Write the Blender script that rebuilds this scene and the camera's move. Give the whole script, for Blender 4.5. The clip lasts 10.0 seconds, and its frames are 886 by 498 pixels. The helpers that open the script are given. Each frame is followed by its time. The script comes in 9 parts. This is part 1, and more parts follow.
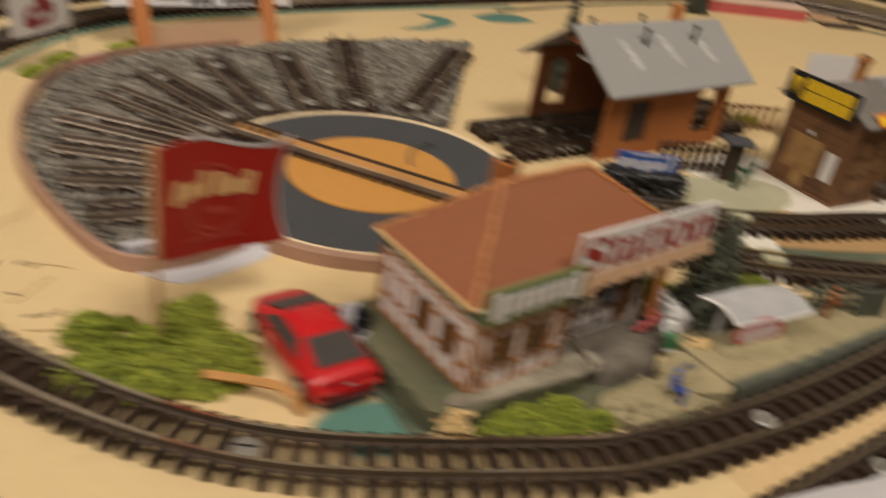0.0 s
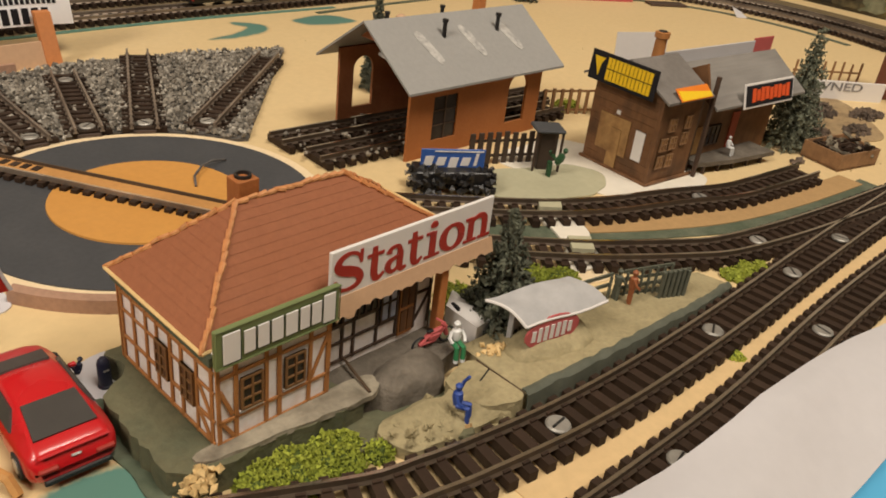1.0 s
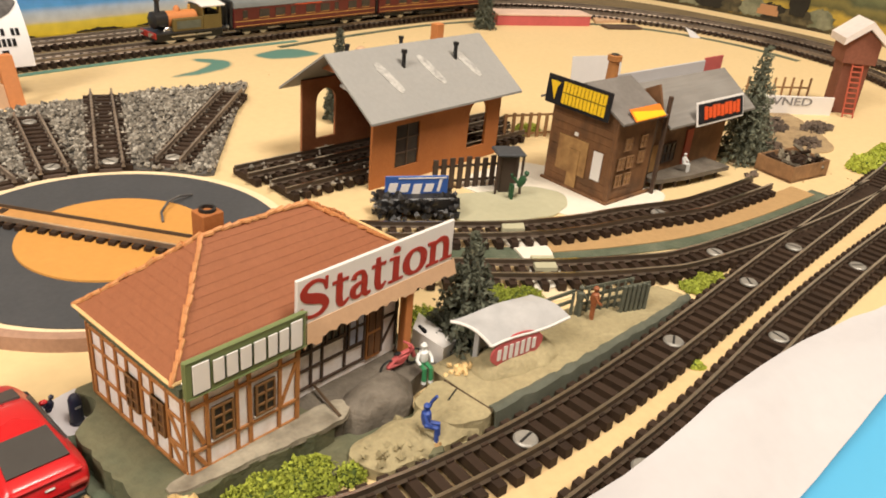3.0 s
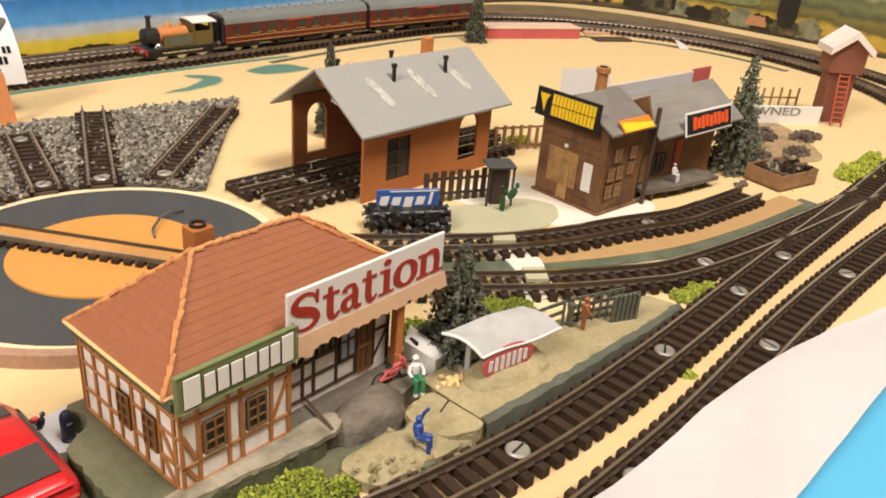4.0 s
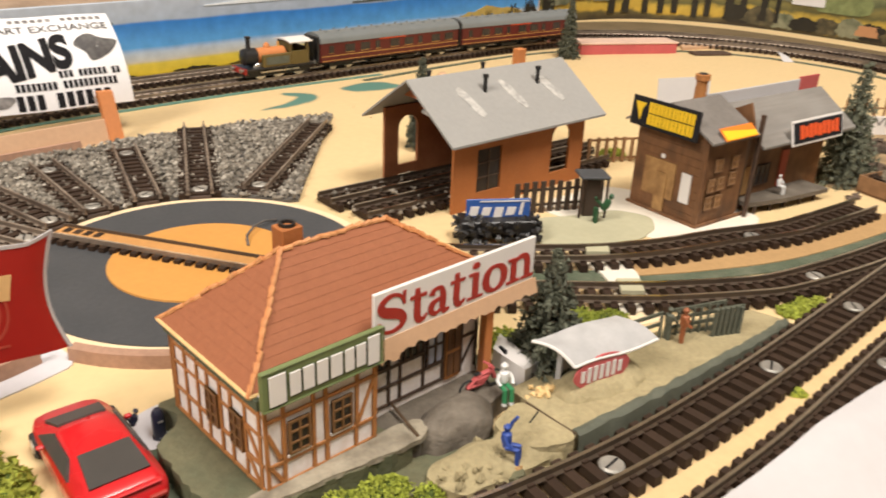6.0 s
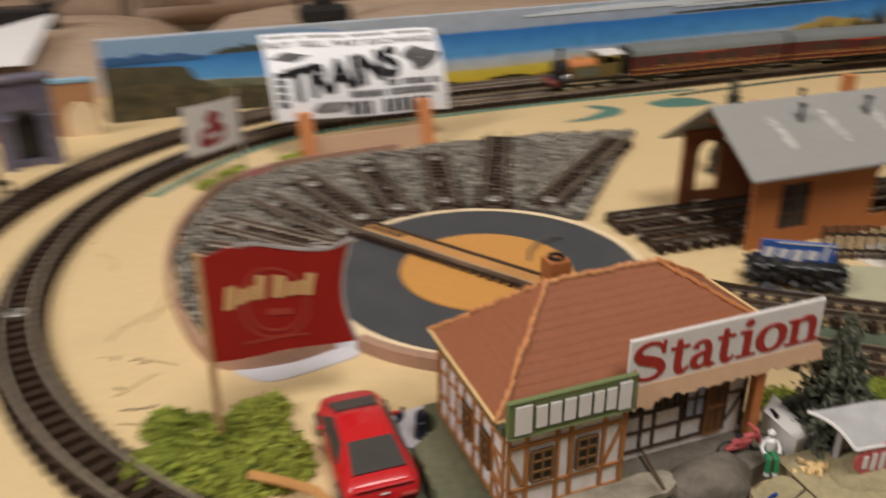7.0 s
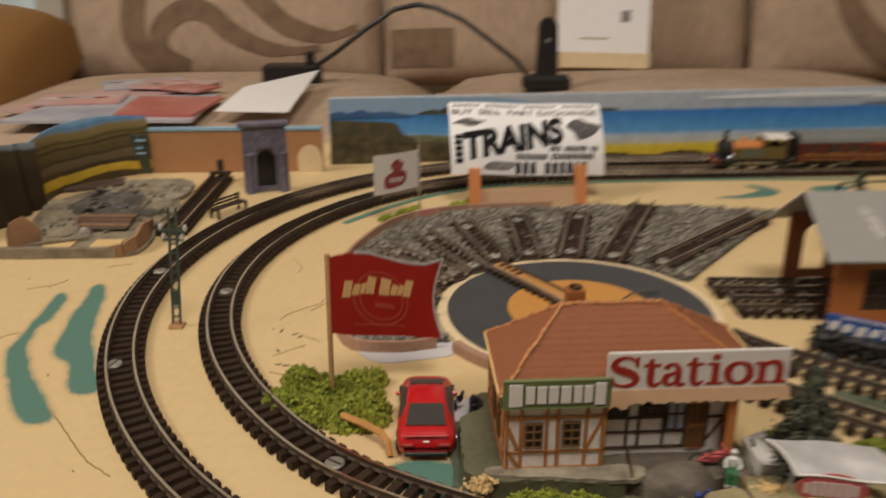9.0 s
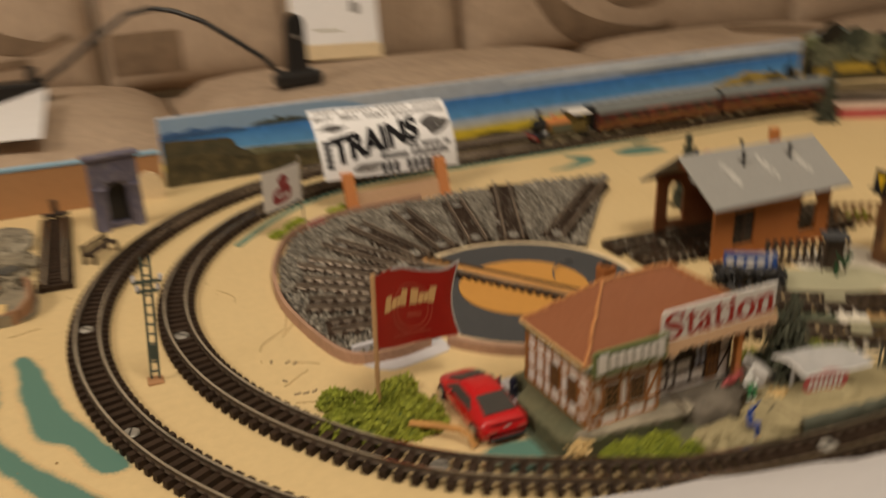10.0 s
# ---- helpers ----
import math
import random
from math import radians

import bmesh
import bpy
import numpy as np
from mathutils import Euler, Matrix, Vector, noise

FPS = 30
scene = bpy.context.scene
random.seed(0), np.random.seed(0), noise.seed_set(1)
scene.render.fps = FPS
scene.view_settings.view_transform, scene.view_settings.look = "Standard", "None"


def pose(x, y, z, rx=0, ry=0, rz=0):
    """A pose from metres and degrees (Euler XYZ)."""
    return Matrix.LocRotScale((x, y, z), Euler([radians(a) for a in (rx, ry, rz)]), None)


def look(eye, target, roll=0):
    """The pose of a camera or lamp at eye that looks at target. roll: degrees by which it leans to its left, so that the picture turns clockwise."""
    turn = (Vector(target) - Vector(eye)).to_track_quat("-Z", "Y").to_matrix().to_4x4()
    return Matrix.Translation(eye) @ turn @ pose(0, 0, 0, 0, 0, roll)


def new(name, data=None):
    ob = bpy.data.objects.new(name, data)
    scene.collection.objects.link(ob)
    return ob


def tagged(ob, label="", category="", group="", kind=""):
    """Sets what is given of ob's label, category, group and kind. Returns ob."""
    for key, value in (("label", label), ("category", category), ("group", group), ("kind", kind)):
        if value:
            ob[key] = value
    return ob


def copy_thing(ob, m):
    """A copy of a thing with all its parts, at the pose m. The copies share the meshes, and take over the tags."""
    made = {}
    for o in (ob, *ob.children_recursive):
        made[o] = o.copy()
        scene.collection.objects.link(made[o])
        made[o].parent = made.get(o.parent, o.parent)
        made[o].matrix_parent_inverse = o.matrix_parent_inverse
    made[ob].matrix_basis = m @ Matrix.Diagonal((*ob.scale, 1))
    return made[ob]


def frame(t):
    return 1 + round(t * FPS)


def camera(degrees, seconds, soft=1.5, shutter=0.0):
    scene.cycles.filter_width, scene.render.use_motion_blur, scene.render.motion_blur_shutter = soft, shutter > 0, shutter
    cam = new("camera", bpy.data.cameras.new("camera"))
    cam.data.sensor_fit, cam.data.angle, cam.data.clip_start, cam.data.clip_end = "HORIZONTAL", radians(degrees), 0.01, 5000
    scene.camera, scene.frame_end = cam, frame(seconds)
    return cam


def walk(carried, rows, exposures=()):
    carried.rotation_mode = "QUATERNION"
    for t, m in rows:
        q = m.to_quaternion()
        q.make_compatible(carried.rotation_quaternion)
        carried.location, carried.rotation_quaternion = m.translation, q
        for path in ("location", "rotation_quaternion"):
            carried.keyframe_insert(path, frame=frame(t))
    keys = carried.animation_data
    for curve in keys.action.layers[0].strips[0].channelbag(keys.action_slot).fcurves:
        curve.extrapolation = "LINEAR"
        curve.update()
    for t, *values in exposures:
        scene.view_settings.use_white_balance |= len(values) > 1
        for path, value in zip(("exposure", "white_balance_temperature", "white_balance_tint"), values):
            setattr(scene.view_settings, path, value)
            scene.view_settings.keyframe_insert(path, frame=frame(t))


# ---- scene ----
cam = camera(57.91, 10.0, soft=1.8, shutter=0.9)
PATH = [
    (0, (-0.16612, -0.23823, 0.11934), (0.10849, 0.09746, -0.12947), 9.27),
    (0.2, (-0.14843, -0.24288, 0.11738), (0.13923, 0.07753, -0.13678), 9.06),
    (0.5, (-0.13336, -0.24723, 0.11788), (0.18622, 0.05118, -0.12465), 7.29),
    (1, (-0.13062, -0.24466, 0.11722), (0.19311, 0.05173, -0.12228), 7.02),
    (1.5, (-0.13186, -0.24803, 0.11781), (0.19318, 0.04925, -0.11879), 6.22),
    (2, (-0.13247, -0.24954, 0.11909), (0.19916, 0.04464, -0.11217), 5.81),
    (2.5, (-0.13244, -0.24938, 0.11923), (0.2042, 0.04259, -0.10756), 5.61),
    (4, (-0.13245, -0.25104, 0.11983), (0.21156, 0.04033, -0.09642), 4.99),
    (4.5, (-0.13217, -0.25116, 0.11885), (0.21394, 0.04107, -0.09283), 4.54),
    (5, (-0.13095, -0.25019, 0.11552), (0.20434, 0.05502, -0.09525), 3.86),
    (5.2, (-0.13122, -0.25071, 0.1148), (0.19229, 0.06961, -0.09193), 3.09),
    (6.3, (-0.13001, -0.24796, 0.11344), (0.16034, 0.10273, -0.09322), 1.9),
    (6.5, (-0.13273, -0.24537, 0.1142), (0.12909, 0.12799, -0.09087), 1),
    (6.8, (-0.13083, -0.24493, 0.11395), (0.06865, 0.16582, -0.08975), -0.04),
    (7, (-0.12407, -0.25165, 0.12116), (0.02563, 0.17713, -0.08798), -0.59),
    (7.2, (-0.11449, -0.27475, 0.13439), (-0.02986, 0.17139, -0.07488), -3.6),
    (7.5, (-0.09711, -0.3007, 0.1404), (-0.09405, 0.16477, -0.04216), -3.66),
    (7.8, (-0.1046, -0.30392, 0.14392), (-0.13522, 0.16721, -0.02067), -2.55),
    (8, (-0.09464, -0.30078, 0.13413), (-0.12227, 0.16847, -0.03628), -2.55),
    (8.2, (-0.09255, -0.29655, 0.12616), (-0.11732, 0.1713, -0.04848), -2.85),
    (8.5, (-0.08738, -0.30015, 0.12956), (-0.10618, 0.16836, -0.04406), -1.95),
    (8.8, (-0.08748, -0.30467, 0.132), (-0.09735, 0.16385, -0.04233), -1.95),
    (9, (-0.09406, -0.31941, 0.13599), (-0.08032, 0.14939, -0.03733), -0.17),
    (9.2, (-0.1153, -0.33263, 0.15212), (-0.06627, 0.13543, -0.01676), 0.94),
    (9.5, (-0.15676, -0.35124, 0.16333), (-0.07808, 0.11112, -0.00998), 0.12),
    (9.7, (-0.16813, -0.34415, 0.16247), (-0.04803, 0.10997, -0.00884), -0.22),
    (10, (-0.19648, -0.31171, 0.14982), (-0.00681, 0.11296, -0.0337), -1.7),
]
walk(cam, [(t, look(eye, target, roll)) for t, eye, target, roll in PATH],
     [(0.0, -0.75, 6750, 10), (0.5, -0.95, 6800, 10), (1.0, -0.5, 6950, 10), (1.5, -0.1, 6800, 10), (2.0, -0.05, 6900, 10), (2.5, 0.05, 6950, 10), (4.0, 0.15, 6650, 10), (4.5, -0.02, 6750, 10), (5.0, 0.2, 6650, 10), (6.3, 0.18, 6300, 10),
      (6.5, 0.15, 5900, 10), (6.8, -0.38, 6050, 10), (7.0, -0.6, 6150, 10), (7.5, -0.7, 6150, 10), (8.0, -0.9, 6250, 10), (8.5, -0.9, 6800, 10), (9.0, -0.9, 6800, 10), (9.5, -0.95, 7350, 10), (10.0, -0.95, 7650, 10)])

# ---- light: a warm ceiling lamp in a closed room ----
world = bpy.data.worlds.new("room_air")
scene.world = world
world.use_nodes = True
world.node_tree.nodes["Background"].inputs[0].default_value = (1.0, 0.9, 0.78, 1)
world.node_tree.nodes["Background"].inputs[1].default_value = 0.12


def area_lamp(name, eye, target, size, watts, colour):
    lamp = bpy.data.lights.new(name, "AREA")
    lamp.shape, lamp.size, lamp.energy, lamp.color = "DISK", size, watts, colour
    ob = new(name, lamp)
    ob.matrix_world = look(eye, target)
    return ob


area_lamp("ceiling_lamp", (0.10, -0.80, 1.68), (0.1, 0.0, 0.0), 0.7, 34, (1.0, 0.925, 0.84))
# Unseen lamp added to brighten left-facing sides and the shed's inside.
area_lamp("added_fill_lamp", (-1.50, -0.25, 1.45), (-0.05, 0.0, 0.0), 0.7, 33, (1.0, 0.925, 0.85))


# ---- materials ----
def tex(nt, kind, **values):
    n = nt.nodes.new(kind)
    for key, value in values.items():
        n.inputs[key].default_value = value
    return n


def mat(name, colour, rough=0.6, metal=0.0, scale=400.0, vary=0.12, bump=0.15, second=None, blotch=40.0, island=0.0, spec=0.4, bumpscale=None, coat=0.0, stretch=None, depth=0.0006):
    """Two scales of noise over a base colour, a fine relief, and an optional change from piece to piece."""
    m = bpy.data.materials.new(name)
    m.use_nodes = True
    nt = m.node_tree
    p = nt.nodes["Principled BSDF"]
    p.inputs["Metallic"].default_value = metal
    p.inputs["Specular IOR Level"].default_value = spec
    p.inputs["Coat Weight"].default_value = coat
    co = nt.nodes.new("ShaderNodeTexCoord")
    fine = tex(nt, "ShaderNodeTexNoise", Scale=scale, Detail=5.0, Roughness=0.6)
    broad = tex(nt, "ShaderNodeTexNoise", Scale=blotch, Detail=3.0)
    place = co.outputs["Object"]
    if stretch:
        along_it = nt.nodes.new("ShaderNodeMapping")
        along_it.inputs["Scale"].default_value = stretch
        nt.links.new(place, along_it.inputs["Vector"])
        place = along_it.outputs[0]
    nt.links.new(place, fine.inputs["Vector"])
    nt.links.new(co.outputs["Object"], broad.inputs["Vector"])
    second = second or tuple(c * 0.6 for c in colour)
    ramp = nt.nodes.new("ShaderNodeMix")
    ramp.data_type = "RGBA"
    ramp.inputs[6].default_value = (*colour, 1)
    ramp.inputs[7].default_value = (*second, 1)
    spread = tex(nt, "ShaderNodeMapRange")
    spread.inputs["From Min"].default_value, spread.inputs["From Max"].default_value = 0.42, 0.72
    nt.links.new(broad.outputs["Fac"], spread.inputs["Value"])
    half = nt.nodes.new("ShaderNodeMath")
    half.operation = "MULTIPLY"
    half.inputs[1].default_value = min(1.0, vary * 4)
    nt.links.new(spread.outputs[0], half.inputs[0])
    nt.links.new(half.outputs[0], ramp.inputs[0])
    hsv = nt.nodes.new("ShaderNodeHueSaturation")
    val = tex(nt, "ShaderNodeMapRange")
    val.inputs["To Min"].default_value, val.inputs["To Max"].default_value = 1 - 2 * vary, 1 + 2 * vary
    nt.links.new(fine.outputs["Fac"], val.inputs["Value"])
    last = val.outputs[0]
    if island:
        info = nt.nodes.new("ShaderNodeNewGeometry")
        obj = nt.nodes.new("ShaderNodeObjectInfo")
        add = nt.nodes.new("ShaderNodeMath")
        add.operation = "ADD"
        nt.links.new(info.outputs["Random Per Island"], add.inputs[0])
        nt.links.new(obj.outputs["Random"], add.inputs[1])
        wide = tex(nt, "ShaderNodeMapRange")
        wide.inputs["From Max"].default_value = 2.0
        wide.inputs["To Min"].default_value, wide.inputs["To Max"].default_value = 1 - island, 1 + island
        nt.links.new(add.outputs[0], wide.inputs["Value"])
        mul = nt.nodes.new("ShaderNodeMath")
        mul.operation = "MULTIPLY"
        nt.links.new(last, mul.inputs[0])
        nt.links.new(wide.outputs[0], mul.inputs[1])
        last = mul.outputs[0]
    nt.links.new(last, hsv.inputs["Value"])
    nt.links.new(ramp.outputs[2], hsv.inputs["Color"])
    nt.links.new(hsv.outputs[0], p.inputs["Base Color"])
    rr = tex(nt, "ShaderNodeMapRange")
    rr.inputs["To Min"].default_value, rr.inputs["To Max"].default_value = max(0.02, rough - 0.12), min(1, rough + 0.12)
    nt.links.new(broad.outputs["Fac"], rr.inputs["Value"])
    nt.links.new(rr.outputs[0], p.inputs["Roughness"])
    if bump:
        b = nt.nodes.new("ShaderNodeBump")
        b.inputs["Strength"].default_value, b.inputs["Distance"].default_value = bump, depth
        src = fine
        if bumpscale:
            src = tex(nt, "ShaderNodeTexNoise", Scale=bumpscale, Detail=4.0)
            nt.links.new(place, src.inputs["Vector"])
        nt.links.new(src.outputs["Fac"], b.inputs["Height"])
        nt.links.new(b.outputs[0], p.inputs["Normal"])
    return m


M_GROUND = mat("cream_painted_board", (0.67, 0.505, 0.270), 0.55, scale=260, vary=0.05, second=(0.60, 0.415, 0.20), blotch=11, bump=0.25, bumpscale=160)
M_TEAL = mat("teal_paint", (0.095, 0.215, 0.170), 0.6, scale=300, vary=0.10, second=(0.19, 0.28, 0.205), blotch=60)
M_DKGREEN = mat("dark_green_paint", (0.075, 0.095, 0.06), 0.7, scale=450, vary=0.18, second=(0.15, 0.16, 0.11), blotch=90, bump=0.8)
M_SAND = mat("sandy_platform", (0.315, 0.262, 0.145), 0.8, scale=700, vary=0.16, second=(0.43, 0.36, 0.205), blotch=90, bump=1.0)
M_PLINTH = mat("olive_plinth_paint", (0.125, 0.12, 0.068), 0.7, scale=450, vary=0.18, second=(0.075, 0.085, 0.05), blotch=110, bump=0.8)
M_SLEEPER = mat("brown_plastic_sleeper", (0.040, 0.025, 0.017), 0.6, scale=600, vary=0.15, island=0.35, spec=0.15)
M_RAIL = mat("brown_rail_web", (0.10, 0.072, 0.050), 0.5, 0.3, scale=300, vary=0.15, second=(0.065, 0.046, 0.032), bump=0.05)
M_RAILTOP = mat("polished_rail_head", (0.88, 0.84, 0.76), 0.22, 1.0, scale=300, vary=0.10, second=(0.58, 0.50, 0.40), blotch=70, bump=0.02)
M_RAILDULL = mat("tarnished_rail", (0.34, 0.275, 0.215), 0.5, 0.6, scale=300, vary=0.2, second=(0.11, 0.08, 0.06), bump=0.05)
M_SCREW = mat("zinc_screw", (0.37, 0.35, 0.31), 0.5, 0.5, scale=700, vary=0.12, island=0.35)
M_SLATE = mat("turntable_grey_card", (0.052, 0.054, 0.058), 0.75, scale=600, vary=0.12, second=(0.075, 0.075, 0.078), blotch=60)
M_ORANGE = mat("turntable_ochre_card", (0.56, 0.27, 0.065), 0.6, scale=400, vary=0.06, second=(0.50, 0.23, 0.05))
M_BRIDGE = mat("turntable_bridge_wood", (0.53, 0.265, 0.085), 0.6, scale=500, vary=0.12)
M_RIM = mat("pale_rim_card", (0.78, 0.62, 0.40), 0.6, scale=400, vary=0.06)
M_KERB = mat("pinkish_brown_kerb", (0.42, 0.25, 0.17), 0.7, scale=600, vary=0.15)
M_BALLAST = mat("grey_ballast", (0.186, 0.164, 0.132), 0.8, scale=900, vary=0.15, island=0.95)
M_BALLASTPALE = mat("pale_ballast", (0.41, 0.375, 0.315), 0.8, scale=900, vary=0.15, island=0.6)
M_UNDERLAY = mat("dull_brown_underlay", (0.085, 0.058, 0.045), 0.75, scale=500, vary=0.2, second=(0.06, 0.042, 0.033), blotch=90)
M_BALLASTBED = mat("ballast_bed", (0.11, 0.10, 0.088), 0.9, scale=900, vary=0.25, bump=0.8)
M_BRICK = mat("orange_brick_card", (0.36, 0.125, 0.035), 0.7, scale=900, vary=0.09, second=(0.30, 0.10, 0.03), blotch=120, bump=0.3)
M_BRICKIN = mat("red_brown_inner_card", (0.37, 0.140, 0.062), 0.7, scale=900, vary=0.10, blotch=120)
M_GREYROOF = mat("grey_card_roof", (0.30, 0.295, 0.28), 0.55, scale=500, vary=0.05, second=(0.36, 0.35, 0.33), blotch=60)
M_WORN = mat("worn_white_card", (0.47, 0.455, 0.425), 0.7, scale=700, vary=0.22, second=(0.25, 0.245, 0.235), blotch=330)
M_BLACK = mat("black_plastic", (0.018, 0.017, 0.017), 0.4, scale=500, vary=0.12)
M_TILE = mat("red_roof_tile_card", (0.275, 0.098, 0.044), 0.75, scale=700, vary=0.08, second=(0.25, 0.085, 0.036), blotch=80, bump=0.2)
M_RIDGE = mat("orange_ridge_tile", (0.50, 0.20, 0.07), 0.6, scale=700, vary=0.15, second=(0.62, 0.38, 0.18), blotch=500, island=0.2)
M_TIMBER = mat("brown_timber_print", (0.39, 0.160, 0.048), 0.6, scale=600, vary=0.15, second=(0.40, 0.18, 0.06), blotch=250)
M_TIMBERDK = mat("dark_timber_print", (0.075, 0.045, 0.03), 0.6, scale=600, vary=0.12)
M_PLASTER = mat("white_plaster_print", (0.82, 0.775, 0.755), 0.65, scale=500, vary=0.09, second=(0.56, 0.40, 0.27), blotch=330)
M_CREAMEDGE = mat("cream_edge", (0.68, 0.48, 0.22), 0.6, scale=600, vary=0.1)
M_CONCRETE = mat("grey_concrete_card", (0.115, 0.096, 0.074), 0.8, scale=600, vary=0.18, second=(0.205, 0.175, 0.138), blotch=140, bump=0.9)
M_SIGNGREEN = mat("green_sign", (0.16, 0.20, 0.08), 0.5, scale=400, vary=0.04)
M_PADWHITE = mat("off_white_paint", (0.72, 0.67, 0.57), 0.6, scale=200, vary=0.05, second=(0.66, 0.57, 0.42), blotch=60)
M_CARDWHITE = mat("bright_white_card", (0.92, 0.915, 0.93), 0.5, scale=300, vary=0.02, bump=0.03)
M_WHITE = mat("white_paper", (0.71, 0.68, 0.65), 0.6, scale=300, vary=0.02, second=(0.66, 0.63, 0.60), blotch=25, bump=0.05)
M_SIGNRED = mat("maroon_lettering", (0.35, 0.028, 0.018), 0.5, scale=400, vary=0.05)
M_TANCARD = mat("tan_card", (0.52, 0.33, 0.20), 0.65, scale=500, vary=0.06, second=(0.46, 0.28, 0.16), blotch=90)
M_GLASS = mat("dark_window", (0.035, 0.028, 0.025), 0.25, scale=300, vary=0.2)
M_PALEGLASS = mat("pale_blue_window", (0.42, 0.46, 0.60), 0.35, scale=300, vary=0.1)
M_WINFRAME = mat("tan_window_frame", (0.21, 0.105, 0.04), 0.6, scale=500, vary=0.1)
M_HUTWALL = mat("brown_board_print", (0.175, 0.082, 0.034), 0.65, scale=350, vary=0.22, second=(0.085, 0.042, 0.020), blotch=110, stretch=(1.0, 1.0, 0.35))
M_HUTPANEL = mat("tan_board_print", (0.36, 0.205, 0.078), 0.65, scale=400, vary=0.2, second=(0.20, 0.10, 0.038), blotch=170)
M_HUTROOF = mat("slate_print_roof", (0.16, 0.145, 0.13), 0.6, scale=600, vary=0.12, second=(0.24, 0.22, 0.20), blotch=100)
M_LONGROOF = mat("pale_grey_plank_roof", (0.205, 0.19, 0.172), 0.55, scale=300, vary=0.12, second=(0.28, 0.265, 0.24), blotch=60, stretch=(0.15, 2.2, 2.2))
M_YELLOW = mat("yellow_print", (0.80, 0.52, 0.02), 0.5, scale=400, vary=0.04)
M_SIGNORANGE = mat("orange_print", (0.75, 0.20, 0.02), 0.5, scale=400, vary=0.05)
M_SIGNREDOR = mat("red_orange_print", (0.72, 0.09, 0.02), 0.5, scale=400, vary=0.05)
M_SIGNBLUE = mat("blue_sign", (0.035, 0.10, 0.34), 0.45, scale=400, vary=0.04)
M_CARRED = mat("red_car_paint", (0.52, 0.012, 0.016), 0.28, scale=200, vary=0.03, bump=0.0, coat=0.3)
M_CARGLASS = mat("car_window", (0.06, 0.055, 0.05), 0.45, scale=200, vary=0.1, bump=0.0, spec=0.25)
M_TYRE = mat("black_tyre", (0.02, 0.02, 0.02), 0.7, scale=500, vary=0.1)
M_CHROME = mat("silver_trim", (0.55, 0.53, 0.5), 0.3, 0.8, scale=400, vary=0.08)
M_LEAF = mat("bright_moss_foam", (0.315, 0.345, 0.045), 0.85, scale=500, vary=0.15, island=0.5, second=(0.17, 0.235, 0.024))
M_LEAFDEEP = mat("dark_moss_core", (0.07, 0.10, 0.016), 0.9, scale=500, vary=0.2)
M_NEEDLE = mat("dark_conifer_needles", (0.112, 0.120, 0.082), 0.8, scale=500, vary=0.15, island=0.6)
M_TRUNK = mat("brown_trunk", (0.09, 0.055, 0.03), 0.8, scale=400, vary=0.2)
M_FLAGRED = mat("red_flag_paper", (0.36, 0.016, 0.011), 0.5, scale=200, vary=0.04, bump=0.05)
M_FLAGGOLD = mat("pale_gold_print", (0.72, 0.48, 0.22), 0.5, scale=300, vary=0.06)
M_FLAGRING = mat("faded_red_print", (0.44, 0.07, 0.045), 0.5, scale=300, vary=0.06)
M_CRATE = mat("brown_crate_wood", (0.30, 0.165, 0.08), 0.65, scale=400, vary=0.2, second=(0.20, 0.11, 0.055), blotch=120)
M_STICK = mat("wooden_stick", (0.50, 0.30, 0.15), 0.6, scale=500, vary=0.12)
M_ORPOST = mat("orange_card_post", (0.55, 0.20, 0.06), 0.6, scale=500, vary=0.08, second=(0.48, 0.20, 0.09))
M_INK = mat("black_print", (0.020, 0.019, 0.021), 0.85, scale=400, vary=0.08, spec=0.1)
M_GREYINK = mat("grey_print", (0.17, 0.16, 0.16), 0.55, scale=400, vary=0.2, second=(0.4, 0.38, 0.36), blotch=300)
M_INKGREY = mat("dark_grey_print", (0.075, 0.070, 0.070), 0.55, scale=400, vary=0.2, second=(0.20, 0.19, 0.18), blotch=260)
M_MAST = mat("green_lattice_metal", (0.07, 0.10, 0.095), 0.45, 0.3, scale=400, vary=0.12)
M_STONEPURPLE = mat("purple_grey_stone", (0.125, 0.115, 0.165), 0.7, scale=600, vary=0.2, second=(0.22, 0.20, 0.225), blotch=240, bump=0.8)
M_PANEL = mat("salmon_brown_board", (0.42, 0.215, 0.10), 0.65, scale=250, vary=0.05, second=(0.48, 0.27, 0.13), blotch=30)
M_CORK = mat("cork_brown_strip", (0.40, 0.25, 0.11), 0.8, scale=500, vary=0.1, second=(0.33, 0.20, 0.09), blotch=60)
M_OCHRE = mat("ochre_tan_paint", (0.64, 0.455, 0.235), 0.7, scale=300, vary=0.07, second=(0.54, 0.36, 0.17), blotch=30, bump=0.4)
M_SKYEDGE = mat("pale_blue_edge", (0.28, 0.47, 0.62), 0.6, scale=200, vary=0.06)
M_PALECLOTH = mat("pale_blue_white_cloth", (0.62, 0.78, 0.84), 0.8, scale=60, vary=0.06, second=(0.72, 0.76, 0.78), blotch=9)
M_RUBBLE = mat("grey_rubble", (0.15, 0.125, 0.085), 0.85, scale=500, vary=0.25, second=(0.30, 0.26, 0.195), blotch=150, bump=0.9, island=0.3)
M_RUINGREY = mat("grey_tan_ruin_plaster", (0.27, 0.225, 0.155), 0.85, scale=450, vary=0.22, second=(0.14, 0.12, 0.09), blotch=95, bump=0.9)
